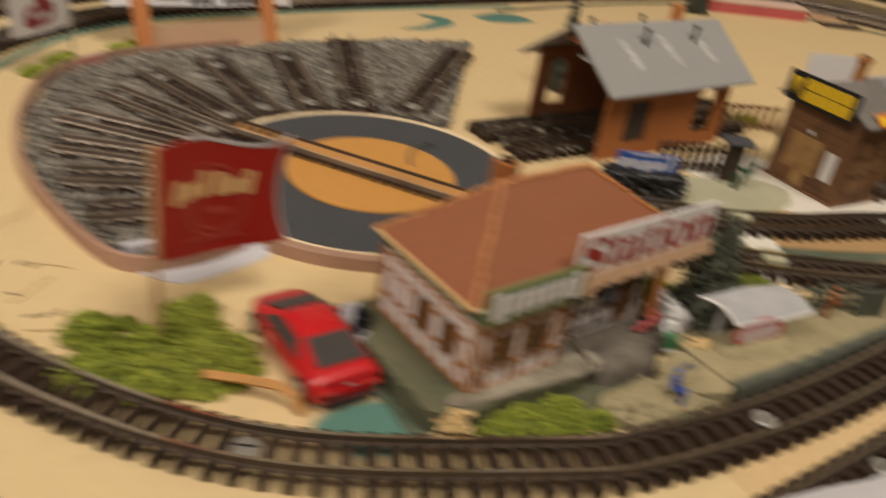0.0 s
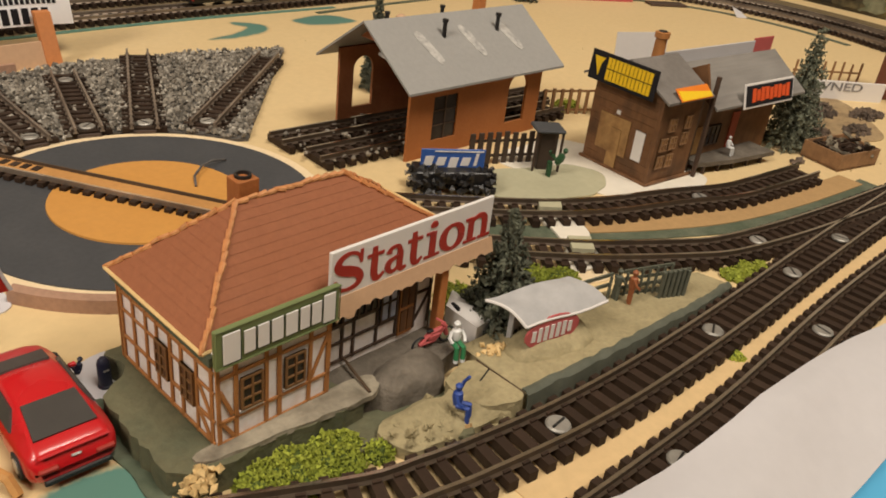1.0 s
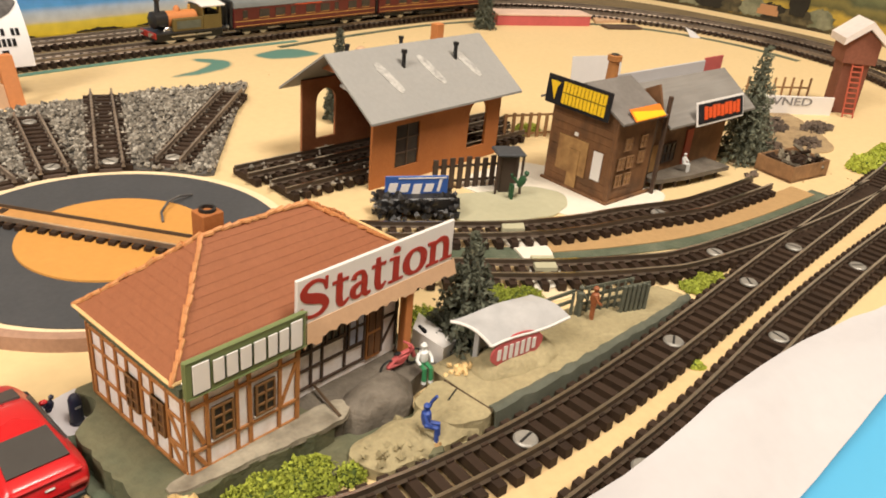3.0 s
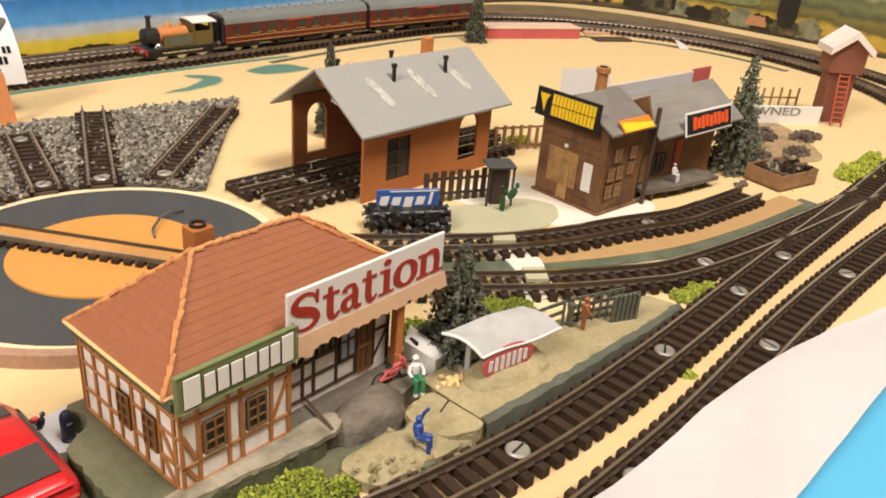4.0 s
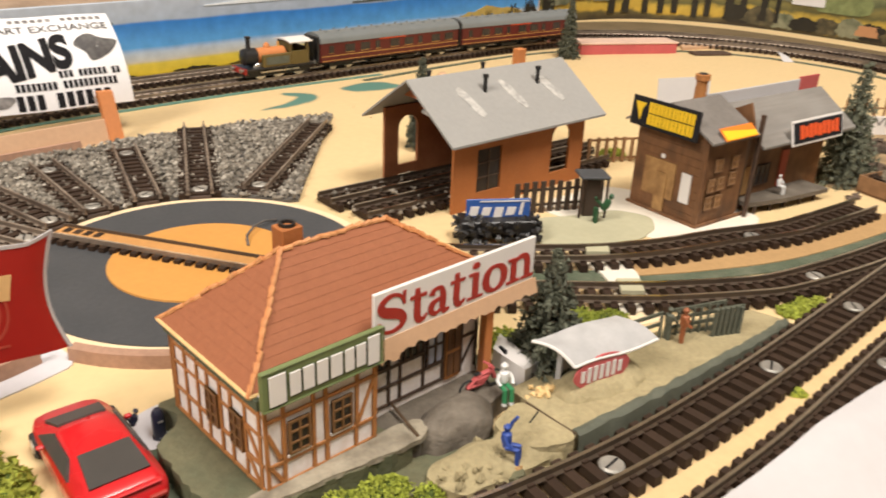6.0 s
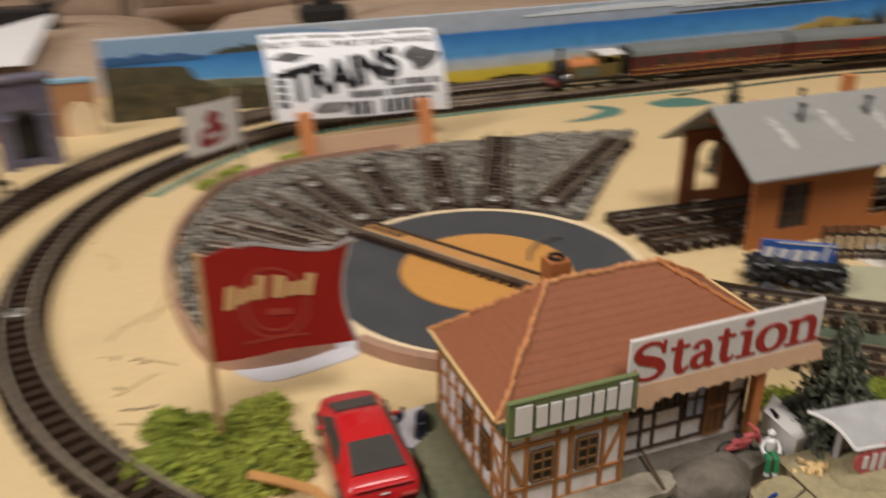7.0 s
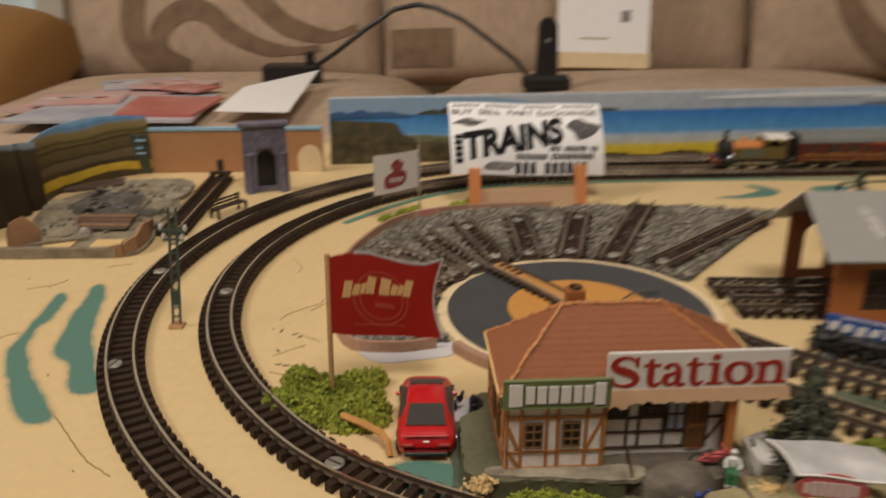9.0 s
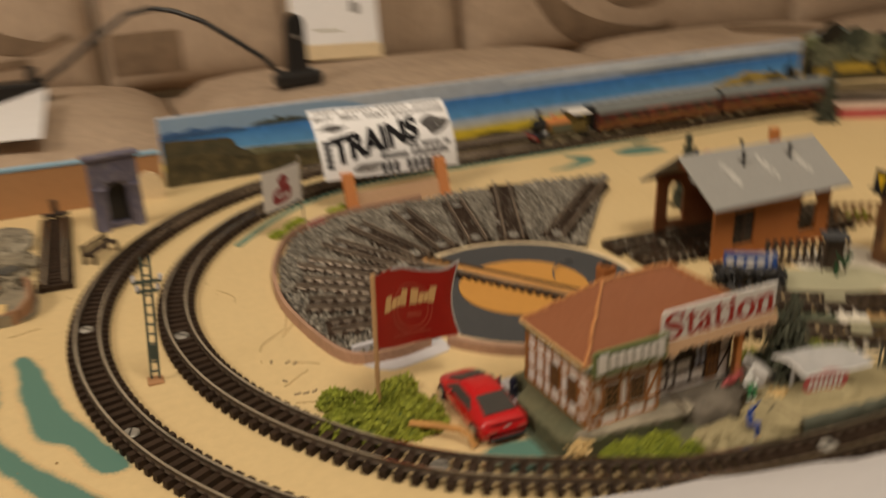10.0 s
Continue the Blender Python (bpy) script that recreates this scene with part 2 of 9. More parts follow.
M_RUINPALE = mat("pale_grey_ruin_plaster", (0.31, 0.27, 0.20), 0.85, scale=420, vary=0.25, second=(0.15, 0.125, 0.09), blotch=130, bump=0.9)
M_RUINDARK = mat("dark_grey_ruin_stone", (0.075, 0.068, 0.058), 0.85, scale=450, vary=0.25, second=(0.14, 0.12, 0.095), blotch=120, bump=0.9)
M_RUINSHEET = mat("dark_brown_fallen_roof", (0.105, 0.070, 0.052), 0.75, scale=350, vary=0.15, second=(0.065, 0.05, 0.042), blotch=80, bump=0.3)
M_RUINWALL = mat("tan_brick_ruin", (0.34, 0.19, 0.11), 0.75, scale=600, vary=0.15, second=(0.25, 0.14, 0.08), blotch=150)
M_COACH = mat("maroon_coach", (0.095, 0.012, 0.010), 0.4, scale=300, vary=0.1, bump=0.03)
M_COACHROOF = mat("grey_coach_roof", (0.17, 0.185, 0.185), 0.5, scale=300, vary=0.06)
M_LINING = mat("gold_lining", (0.55, 0.30, 0.08), 0.5, scale=300, vary=0.08)
M_OLIVE = mat("olive_locomotive_paint", (0.12, 0.085, 0.025), 0.45, scale=300, vary=0.1)
M_FABRIC = mat("taupe_sofa_fabric", (0.50, 0.375, 0.275), 0.95, scale=110, vary=0.16, second=(0.40, 0.29, 0.205), blotch=9, bump=0.8, bumpscale=260, stretch=(1.0, 0.35, 0.12), depth=0.002)
M_SWIRL = mat("brown_woven_swirl", (0.25, 0.17, 0.11), 0.95, scale=110, vary=0.16, bump=0.8, bumpscale=260, stretch=(1.0, 0.35, 0.12), depth=0.002)
M_CUSHION = mat("ochre_brown_cushion", (0.29, 0.148, 0.044), 0.6, scale=60, vary=0.06, second=(0.22, 0.108, 0.030), blotch=6)
M_BLUECLOTH = mat("sky_blue_sheet", (0.085, 0.39, 0.63), 0.5, scale=80, vary=0.03)
M_LILAC = mat("pale_lilac_pad", (0.56, 0.55, 0.58), 0.6, scale=300, vary=0.04, second=(0.60, 0.56, 0.52), blotch=40)
M_GREYGREEN = mat("grey_green_pad", (0.42, 0.40, 0.27), 0.7, scale=400, vary=0.06)
M_SNOW = mat("white_snow_roof", (0.75, 0.68, 0.64), 0.7, scale=400, vary=0.06)
M_TOWERBRICK = mat("dull_red_brick_tower", (0.21, 0.075, 0.045), 0.7, scale=600, vary=0.15)
M_LADDER = mat("red_ladder", (0.42, 0.085, 0.045), 0.6, scale=400, vary=0.1)
M_REDCARD = mat("faded_red_card", (0.50, 0.10, 0.10), 0.6, scale=300, vary=0.08)
M_PINKTOP = mat("pinkish_platform_top", (0.66, 0.47, 0.37), 0.65, scale=300, vary=0.06)
M_FENCE = mat("dark_brown_fence", (0.05, 0.032, 0.022), 0.6, scale=400, vary=0.12)
M_FENCETAN = mat("tan_brown_fence", (0.28, 0.15, 0.07), 0.6, scale=400, vary=0.12)
M_PAVEGREEN = mat("grey_green_trim", (0.092, 0.098, 0.072), 0.7, scale=400, vary=0.15, second=(0.12, 0.125, 0.095), blotch=160)
M_WALLPAINT = mat("cream_wall", (0.76, 0.70, 0.60), 0.8, scale=20, vary=0.03, blotch=2, bump=0.05)
M_FLOOR = mat("brown_carpet", (0.16, 0.11, 0.075), 0.95, scale=120, vary=0.12, blotch=6)
M_FIGBLUE = mat("blue_figure_paint", (0.03, 0.07, 0.30), 0.5, scale=400, vary=0.1)
M_FIGNAVY = mat("navy_figure_paint", (0.012, 0.014, 0.03), 0.4, scale=400, vary=0.1)
M_FIGDKGREEN = mat("dark_green_figure_paint", (0.02, 0.075, 0.03), 0.5, scale=400, vary=0.1)
M_PAPER = mat("pale_grey_white_paper", (0.50, 0.485, 0.49), 0.6, scale=300, vary=0.03, second=(0.45, 0.435, 0.45), blotch=20, bump=0.05)
M_FIGWHITE = mat("white_figure_paint", (0.70, 0.70, 0.68), 0.5, scale=400, vary=0.1)
M_FIGBROWN = mat("brown_figure_paint", (0.30, 0.10, 0.04), 0.5, scale=400, vary=0.2)


# ---- geometry ----
class Geo:
    """Vertices and faces of one part."""

    def __init__(self):
        self.v, self.f = [], []

    def add(self, verts, faces, m=None):
        base = len(self.v)
        self.v += [tuple(m @ Vector(p)) if m else tuple(p) for p in verts]
        self.f += [tuple(base + i for i in face) for face in faces]
        return self

    def box(self, x0, x1, y0, y1, z0, z1, c=0.0, m=None):
        """A box with its edges cut by c."""
        if not c:
            p = [(x, y, z) for z in (z0, z1) for y in (y0, y1) for x in (x0, x1)]
            return self.add(p, [(0, 2, 3, 1), (4, 5, 7, 6), (0, 1, 5, 4), (2, 6, 7, 3), (0, 4, 6, 2), (1, 3, 7, 5)], m)
        bm = bmesh.new()
        bmesh.ops.create_cube(bm, size=1.0)
        for q in bm.verts:
            q.co = Vector((x0 + (q.co.x + 0.5) * (x1 - x0), y0 + (q.co.y + 0.5) * (y1 - y0), z0 + (q.co.z + 0.5) * (z1 - z0)))
        bmesh.ops.bevel(bm, geom=list(bm.edges), offset=c, segments=1, affect="EDGES")
        bm.verts.index_update()
        self.add([q.co.copy() for q in bm.verts], [[q.index for q in face.verts] for face in bm.faces], m)
        bm.free()
        return self

    def prism(self, poly, z0, z1, m=None):
        """An outline in x and y raised from z0 to z1."""
        n = len(poly)
        area = sum(poly[i][0] * poly[(i + 1) % n][1] - poly[(i + 1) % n][0] * poly[i][1] for i in range(n))
        poly = list(poly) if area > 0 else list(poly)[::-1]
        v = [(x, y, z0) for x, y in poly] + [(x, y, z1) for x, y in poly]
        f = [tuple(range(n))[::-1], tuple(range(n, 2 * n))] + [(i, (i + 1) % n, n + (i + 1) % n, n + i) for i in range(n)]
        return self.add(v, f, m)

    def tube(self, pts, r, seg=8, m=None, ends=True):
        pts = [Vector(p) for p in pts]
        rad = r if isinstance(r, (list, tuple)) else [r] * len(pts)
        v, f = [], []
        for i, p in enumerate(pts):
            d = (pts[min(i + 1, len(pts) - 1)] - pts[max(i - 1, 0)]).normalized()
            a = d.orthogonal().normalized() if i == 0 else (a - d * a.dot(d)).normalized()
            b = d.cross(a)
            v += [p + rad[i] * (math.cos(k * math.tau / seg) * a + math.sin(k * math.tau / seg) * b) for k in range(seg)]
        for i in range(len(pts) - 1):
            f += [(i * seg + k, i * seg + (k + 1) % seg, (i + 1) * seg + (k + 1) % seg, (i + 1) * seg + k) for k in range(seg)]
        if ends:
            f += [tuple(range(seg))[::-1], tuple(range((len(pts) - 1) * seg, len(pts) * seg))]
        return self.add(v, f, m)

    def lathe(self, profile, seg=24, m=None):
        """Rings of (radius, z) about the z axis, closed at both ends."""
        v, f = [], []
        for r, z in profile:
            v += [(r * math.cos(k * math.tau / seg), r * math.sin(k * math.tau / seg), z) for k in range(seg)]
        for i in range(len(profile) - 1):
            f += [(i * seg + k, i * seg + (k + 1) % seg, (i + 1) * seg + (k + 1) % seg, (i + 1) * seg + k) for k in range(seg)]
        f += [tuple(range(seg))[::-1], tuple(range((len(profile) - 1) * seg, len(profile) * seg))]
        return self.add(v, f, m)

    def sweep(self, line, section, closed=False):
        """A section of (across, up) carried along a flat line of (x, y)."""
        n, k = len(line), len(section)
        v, f = [], []
        for i, (x, y) in enumerate(line):
            a, b = (line[(i - 1) % n], line[(i + 1) % n]) if closed else (line[max(i - 1, 0)], line[min(i + 1, n - 1)])
            dx, dy = b[0] - a[0], b[1] - a[1]
            s = math.hypot(dx, dy) or 1.0
            v += [(x - dy / s * o, y + dx / s * o, z) for o, z in section]
        for i in range(n if closed else n - 1):
            j = (i + 1) % n
            f += [(i * k + q, i * k + (q + 1) % k, j * k + (q + 1) % k, j * k + q) for q in range(k)]
        if not closed:
            f += [tuple(range(k)), tuple(range((n - 1) * k, n * k))[::-1]]
        return self.add(v, f)

    def sheet(self, grid, thick, m=None):
        """A grid of points (rows of equal length) given a thickness along its normals."""
        R, Cn = len(grid), len(grid[0])
        P = [[Vector(p) for p in row] for row in grid]
        v, f = [], []
        for s in (0.5, -0.5):
            for i in range(R):
                for j in range(Cn):
                    du = P[i][min(j + 1, Cn - 1)] - P[i][max(j - 1, 0)]
                    dv = P[min(i + 1, R - 1)][j] - P[max(i - 1, 0)][j]
                    nrm = du.cross(dv)
                    nrm = nrm.normalized() if nrm.length > 1e-12 else Vector((0, 0, 1))
                    v.append(P[i][j] + nrm * thick * s)
        for i in range(R - 1):
            for j in range(Cn - 1):
                a = i * Cn + j
                f.append((a, a + 1, a + Cn + 1, a + Cn))
                f.append(tuple(R * Cn + q for q in (a, a + Cn, a + Cn + 1, a + 1)))
        rim = [(0, j) for j in range(Cn)] + [(i, Cn - 1) for i in range(1, R)] + [(R - 1, j) for j in range(Cn - 2, -1, -1)] + [(i, 0) for i in range(R - 2, 0, -1)]
        for q in range(len(rim)):
            a, b = rim[q], rim[(q + 1) % len(rim)]
            a, b = a[0] * Cn + a[1], b[0] * Cn + b[1]
            f.append((b, a, R * Cn + a, R * Cn + b))
        return self.add(v, f, m)

    def mesh(self, name, material, smooth=False):
        me = bpy.data.meshes.new(name)
        me.from_pydata(self.v, [], self.f)
        me.materials.append(material)
        if smooth:
            me.polygons.foreach_set("use_smooth", [True] * len(me.polygons))
            me.set_sharp_from_angle(angle=radians(40))
        me.update()
        return me


def part(name, geo, material, parent, label="", smooth=False):
    ob = new(name, geo.mesh(name, material, smooth))
    ob.parent = parent
    return tagged(ob, label)


def thing(name, label, category, m=None, group="", kind=""):
    ob = new(name)
    ob.empty_display_size = 0.01
    if m:
        ob.matrix_world = m
    return tagged(ob, label, category, group, kind)


def solid(name, geo, material, label, category, m=None, group="", kind="", smooth=False):
    ob = new(name, geo.mesh(name, material, smooth))
    if m:
        ob.matrix_world = m
    return tagged(ob, label, category, group, kind)


def lettering(name, text, width, height, material, parent, m, bold=0.0, thick=0.0002, label=""):
    """Words in the built-in font, fitted to a width and height, on the plane of m (x along, y up), from its origin."""
    cu = bpy.data.curves.new(name, "FONT")
    cu.body, cu.offset, cu.extrude = text, bold, 0.02
    ob = bpy.data.objects.new(name, cu)
    scene.collection.objects.link(ob)
    bpy.context.view_layer.update()
    me = bpy.data.meshes.new_from_object(ob.evaluated_get(bpy.context.evaluated_depsgraph_get()))
    bpy.data.objects.remove(ob)
    lo = [min(q.co[i] for q in me.vertices) for i in range(3)]
    hi = [max(q.co[i] for q in me.vertices) for i in range(3)]
    for q in me.vertices:
        q.co = m @ Vector(((q.co.x - lo[0]) / (hi[0] - lo[0]) * width, (q.co.y - lo[1]) / (hi[1] - lo[1]) * height, (q.co.z - lo[2]) / (hi[2] - lo[2]) * thick))
    me.materials.clear()
    me.materials.append(material)
    out = new(name, me)
    out.parent = parent
    return tagged(out, label)


def smooth_line(pts, step=0.004, closed=False):
    """Points at even steps along a soft curve through pts."""
    P = [Vector((x, y, 0)) for x, y in pts]
    n = len(P)
    dense = []
    for i in range(n if closed else n - 1):
        a, b, c, d = (P[(i + k) % n] if closed else P[min(max(i + k, 0), n - 1)] for k in (-1, 0, 1, 2))
        for s in range(24):
            t = s / 24
            dense.append(0.5 * (2 * b + (c - a) * t + (2 * a - 5 * b + 4 * c - d) * t * t + (3 * b - a - 3 * c + d) * t ** 3))
    dense.append(P[0] if closed else P[-1])
    run = [0.0]
    for a, b in zip(dense, dense[1:]):
        run.append(run[-1] + (b - a).length)
    count = max(2, round(run[-1] / step))
    xs = np.interp(np.linspace(0, run[-1], count + 1), run, [p.x for p in dense])
    ys = np.interp(np.linspace(0, run[-1], count + 1), run, [p.y for p in dense])
    out = [(float(x), float(y)) for x, y in zip(xs, ys)]
    return out[:-1] if closed else out


# ---- the setting: room, board and backdrops ----
room = Geo().box(-2.6, 2.8, -2.4, 1.75, -0.50, -0.46)
solid("floor", room, M_FLOOR, "brown carpeted floor of the living room", "floor", kind="structure")
solid("ceiling", Geo().box(-2.6, 2.8, -2.4, 1.75, 1.9, 1.94), M_WALLPAINT, "plain pale ceiling", "ceiling", kind="structure")
for nm, b in (("wall_north", (-2.6, 2.8, 1.70, 1.75)), ("wall_south", (-2.6, 2.8, -2.45, -2.40)), ("wall_west", (-2.65, -2.60, -2.4, 1.7)), ("wall_east", (2.80, 2.85, -2.4, 1.7))):
    solid(nm, Geo().box(*b, -0.46, 1.9), M_WALLPAINT, "plain cream room wall", "wall", kind="structure")

solid("baseboard", Geo().box(-0.36, 0.78, -0.42, 0.285, -0.018, 0.0, 0.001), M_GROUND, "cream-painted model railway baseboard with fine scratches", "baseboard", kind="structure")
table = thing("folding_table", "low wooden table carrying the model railway board", "table")
part("tabletop", Geo().box(-0.34, 0.76, -0.40, 0.27, -0.045, -0.018, 0.002), M_TRUNK, table)
for tx in (-0.30, 0.70):
    for ty in (-0.36, 0.23):
        part("leg", Geo().box(tx, tx + 0.03, ty, ty + 0.03, -0.46, -0.045, 0.002), M_TRUNK, table)


def flat_patch(name, outline, material, label, z=0.0004, category="paint patch", kind="structure"):
    edge_ = [(x + 0.0013 * noise.noise((x * 110, y * 110, 1.7)), y + 0.0013 * noise.noise((x * 110, y * 110, 8.3))) for x, y in smooth_line(outline, 0.0022, True)]
    return solid(name, Geo().prism(edge_, -0.0002, z), material, label, category, kind=kind)


# ---- tracks ----
GAUGE, SLEEPER, PITCH = 0.0090, 0.0158, 0.0050
sleeper_geo = Geo().box(-0.00125, 0.00125, -SLEEPER / 2, SLEEPER / 2, 0.0004, 0.0030)
for side in (-1, 1):
    sleeper_geo.box(-0.0009, 0.0009, side * GAUGE / 2 - 0.0011, side * GAUGE / 2 + 0.0011, 0.0030, 0.0036)
SLEEPER_MESH = sleeper_geo.mesh("sleeper", M_SLEEPER)
screw_geo = Geo()
screw_geo.lathe([(0.0028, 0.0), (0.0029, 0.0005), (0.0025, 0.0009)], 18)
screw_geo.box(-0.0023, 0.0023, -0.00032, 0.00032, 0.0006, 0.00096)
SCREW_MESH = screw_geo.mesh("screw", M_SCREW)
SCREW_MESH.materials.append(M_BLACK)
for face in SCREW_MESH.polygons[-6:]:
    face.material_index = 1


def rail_runs(line, closed, dull):
    """The line cut into runs that are wholly bright or wholly dull."""
    n = len(line)
    first = next((i for i in range(n) if dull(*line[i]) != dull(*line[i - 1])), None) if closed else 0
    if first is None:
        return [(dull(*line[0]), line, True)]
    order = [line[(first + i) % n] for i in range(n + 1 if closed else n)]
    runs, begin = [], 0
    for i in range(1, len(order)):
        if i == len(order) - 1 or dull(*order[i]) != dull(*order[begin]):
            runs.append((dull(*order[begin]), order[begin:i + 1], False))
            begin = i
    return runs


def track(name, label, line, closed=False, near=lambda x, y: True, screws=(), z=0.0, group="model tracks", limit=290, rail_mat=None, dull=lambda x, y: False):
    th = thing(name, label, "model track", Matrix.Translation((0, 0, z)), group)
    for side in (-1, 1):
        o = side * GAUGE / 2
        sec = [(o - 0.0008, 0.0030), (o + 0.0008, 0.0030), (o + 0.00032, 0.0037), (o + 0.00042, 0.0052), (o - 0.00042, 0.0052), (o - 0.00032, 0.0037)]
        for worn, run, ring in rail_runs(line, closed, dull):
            rail = part("rail", Geo().sweep(run, sec[::-1], ring), rail_mat or (M_RAILDULL if worn else M_RAIL), th)
            if not rail_mat and not worn:
                rail.data.materials.append(M_RAILTOP)
                for i in range(1, 6 * (len(run) if ring else len(run) - 1), 6):
                    rail.data.polygons[i].material_index = 1
    n = len(line)
    run, spots = 0.0, []
    nxt = PITCH / 2
    for i in range(n if closed else n - 1):
        a, b = line[i], line[(i + 1) % n]
        d = math.hypot(b[0] - a[0], b[1] - a[1])
        while nxt <= run + d:
            t = (nxt - run) / d
            spots.append((a[0] + t * (b[0] - a[0]), a[1] + t * (b[1] - a[1]), math.atan2(b[1] - a[1], b[0] - a[0])))
            nxt += PITCH
        run += d
    rest, made = Geo(), 0
    for x, y, a in spots:
        m = Matrix.Translation((x, y, 0)) @ Matrix.Rotation(a + random.gauss(0, 0.012), 4, "Z")
        if near(x, y) and made < limit:
            ob = new("sleeper", SLEEPER_MESH)
            ob.parent, ob.matrix_basis = th, m
            made += 1
        else:
            rest.add(sleeper_geo.v, sleeper_geo.f, m)
    if rest.v:
        tagged(part("sleeper_run", rest, M_SLEEPER, th), kind="stuff")
    for x, y in screws:
        ob = new("screw", SCREW_MESH)
        ob.parent, ob.matrix_basis = th, Matrix.Translation((x, y, 0.0028)) @ Matrix.Rotation(random.random() * 3, 4, "Z")
        tagged(ob, "zinc slotted screw head")
    return th


def arc(cx, cy, r, a0, a1, n):
    return [(cx + r * math.cos(radians(a0 + (a1 - a0) * i / n)), cy + r * math.sin(radians(a0 + (a1 - a0) * i / n))) for i in range(n + 1)]


inner_pts = arc(0, 0, 0.1760, 95, 230, 9) + [(-0.0613, -0.1632), (-0.0436, -0.1690), (-0.0290, -0.1718), (-0.0100, -0.1745), (0.012, -0.1761), (0.038, -0.1766), (0.070, -0.1763), (0.106, -0.1753), (0.146, -0.1745), (0.217, -0.1738), (0.28, -0.172)] \
    + arc(0.345, 0.005, 0.176, -80, 85, 11) + [(0.27, 0.183), (0.16, 0.181), (0.07, 0.179)]
outer_pts = arc(0, 0, 0.2105, 98, 232, 9) + [(-0.085, -0.1920), (-0.050, -0.1952), (-0.023, -0.1967), (0.000, -0.1975), (0.020, -0.1979), (0.038, -0.1976), (0.060, -0.1967), (0.081, -0.1957), (0.11, -0.1951), (0.145, -0.1953), (0.186, -0.1965), (0.26, -0.2000)] \
    + arc(0.345, 0.005, 0.2105, -80, 85, 12) + [(0.27, 0.217), (0.16, 0.2155), (0.07, 0.213)]
INNER = smooth_line(inner_pts, 0.004, True)
OUTER = smooth_line(outer_pts, 0.004, True)
track("oval_track", "inner oval of brown-sleepered model railway track", INNER, True, lambda x, y: x < 0.22 and (y < 0.06 or x < -0.06), dull=lambda x, y: y > 0.13 or x > 0.40,
      screws=[(-0.0101, -0.1744), (0.0542, -0.1765), (0.1063, -0.1753), (-0.176, -0.0078), (-0.1188, -0.1305), (0.1462, -0.1745)])
track("oval_track", "outer oval of brown-sleepered model railway track", OUTER, True, lambda x, y: x < 0.22 and (y < 0.06 or x < -0.06), dull=lambda x, y: y > 0.13 or x > 0.40,
      screws=[(0.0807, -0.1957), (0.0022, -0.1975), (-0.2005, -0.0705), (-0.2107, 0.0162), (0.15, -0.1954)])
track("siding_track", "curved siding track joining the inner oval", smooth_line([(0.0060, -0.0840), (0.0200, -0.0967), (0.0359, -0.1105), (0.0517, -0.1236), (0.0664, -0.1345), (0.0892, -0.1481), (0.1034, -0.1546), (0.1341, -0.1614), (0.1731, -0.1672), (0.2122, -0.1718), (0.2420, -0.1745)]),
      screws=[(0.1179, -0.1580)])
track("siding_track", "curved siding track ending by a crate of scrap", smooth_line([(0.0180, -0.0560), (0.0240, -0.0645), (0.0312, -0.0727), (0.0428, -0.0822), (0.0554, -0.0915), (0.0752, -0.1052), (0.0956, -0.1150), (0.1210, -0.1233), (0.1461, -0.1328), (0.1647, -0.1359), (0.1860, -0.1387), (0.1990, -0.1400)]),
      screws=[(0.1322, -0.1279)])

# ---- turntable and the fan of stub tracks ----
TT = (-0.0310, -0.0270)
tt = thing("turntable", "flat card turntable with grey well and ochre middle", "turntable", Matrix.Translation((*TT, 0)))
part("rim", Geo().lathe([(0.0570, -0.0002), (0.0566, 0.0012), (0.0525, 0.0012), (0.0520, 0.0004)], 72), M_RIM, tt, "pale cream card rim")
part("well", Geo().lathe([(0.0528, -0.0002), (0.0528, 0.0016)], 72), M_SLATE, tt, "dark slate-grey disc")
part("middle_disc", Geo().lathe([(0.0292, 0.0010), (0.0290, 0.0022)], 60, Matrix.Translation((0.0005, -0.0005, 0))), M_ORANGE, tt, "ochre yellow disc")
bridge_ang = Matrix.Rotation(radians(-57.3), 4, "Z")
part("bridge_plank", Geo().box(-0.0535, 0.0520, -0.0036, 0.0031, 0.0017, 0.0040, 0.0003, bridge_ang), M_BRIDGE, tt, "ochre wooden plank")
for i in range(27):
    x = -0.0515 + i * 0.0039
    part("bridge_sleeper", Geo().box(x - 0.0011, x + 0.0011, -0.0068 - random.uniform(0, 0.0003), -0.0037, 0.0018, 0.0034, 0.0, bridge_ang), M_SLEEPER, tt, "dark brown sleeper end")
for i in range(4):
    x = -0.0500 + i * 0.0039
    part("bridge_slot", Geo().box(x - 0.0012, x + 0.0012, -0.0012, 0.0022, 0.0038, 0.0042, 0.0, bridge_ang), M_SLEEPER, tt, "dark sleeper showing through the plank")
near_rail = part("bridge_rail", Geo().box(-0.0540, 0.0520, -0.0049, -0.0042, 0.0034, 0.0050, 0.0, bridge_ang), M_RAILDULL, tt)
part("rail_head", Geo().box(-0.0540, 0.0520, -0.0047, -0.0044, 0.0050, 0.0052, 0.0, bridge_ang), M_RAILTOP, near_rail)
part("bridge_rail", Geo().box(-0.0540, 0.0520, 0.0030, 0.0035, 0.0036, 0.0050, 0.0, bridge_ang), M_RAIL, tt)
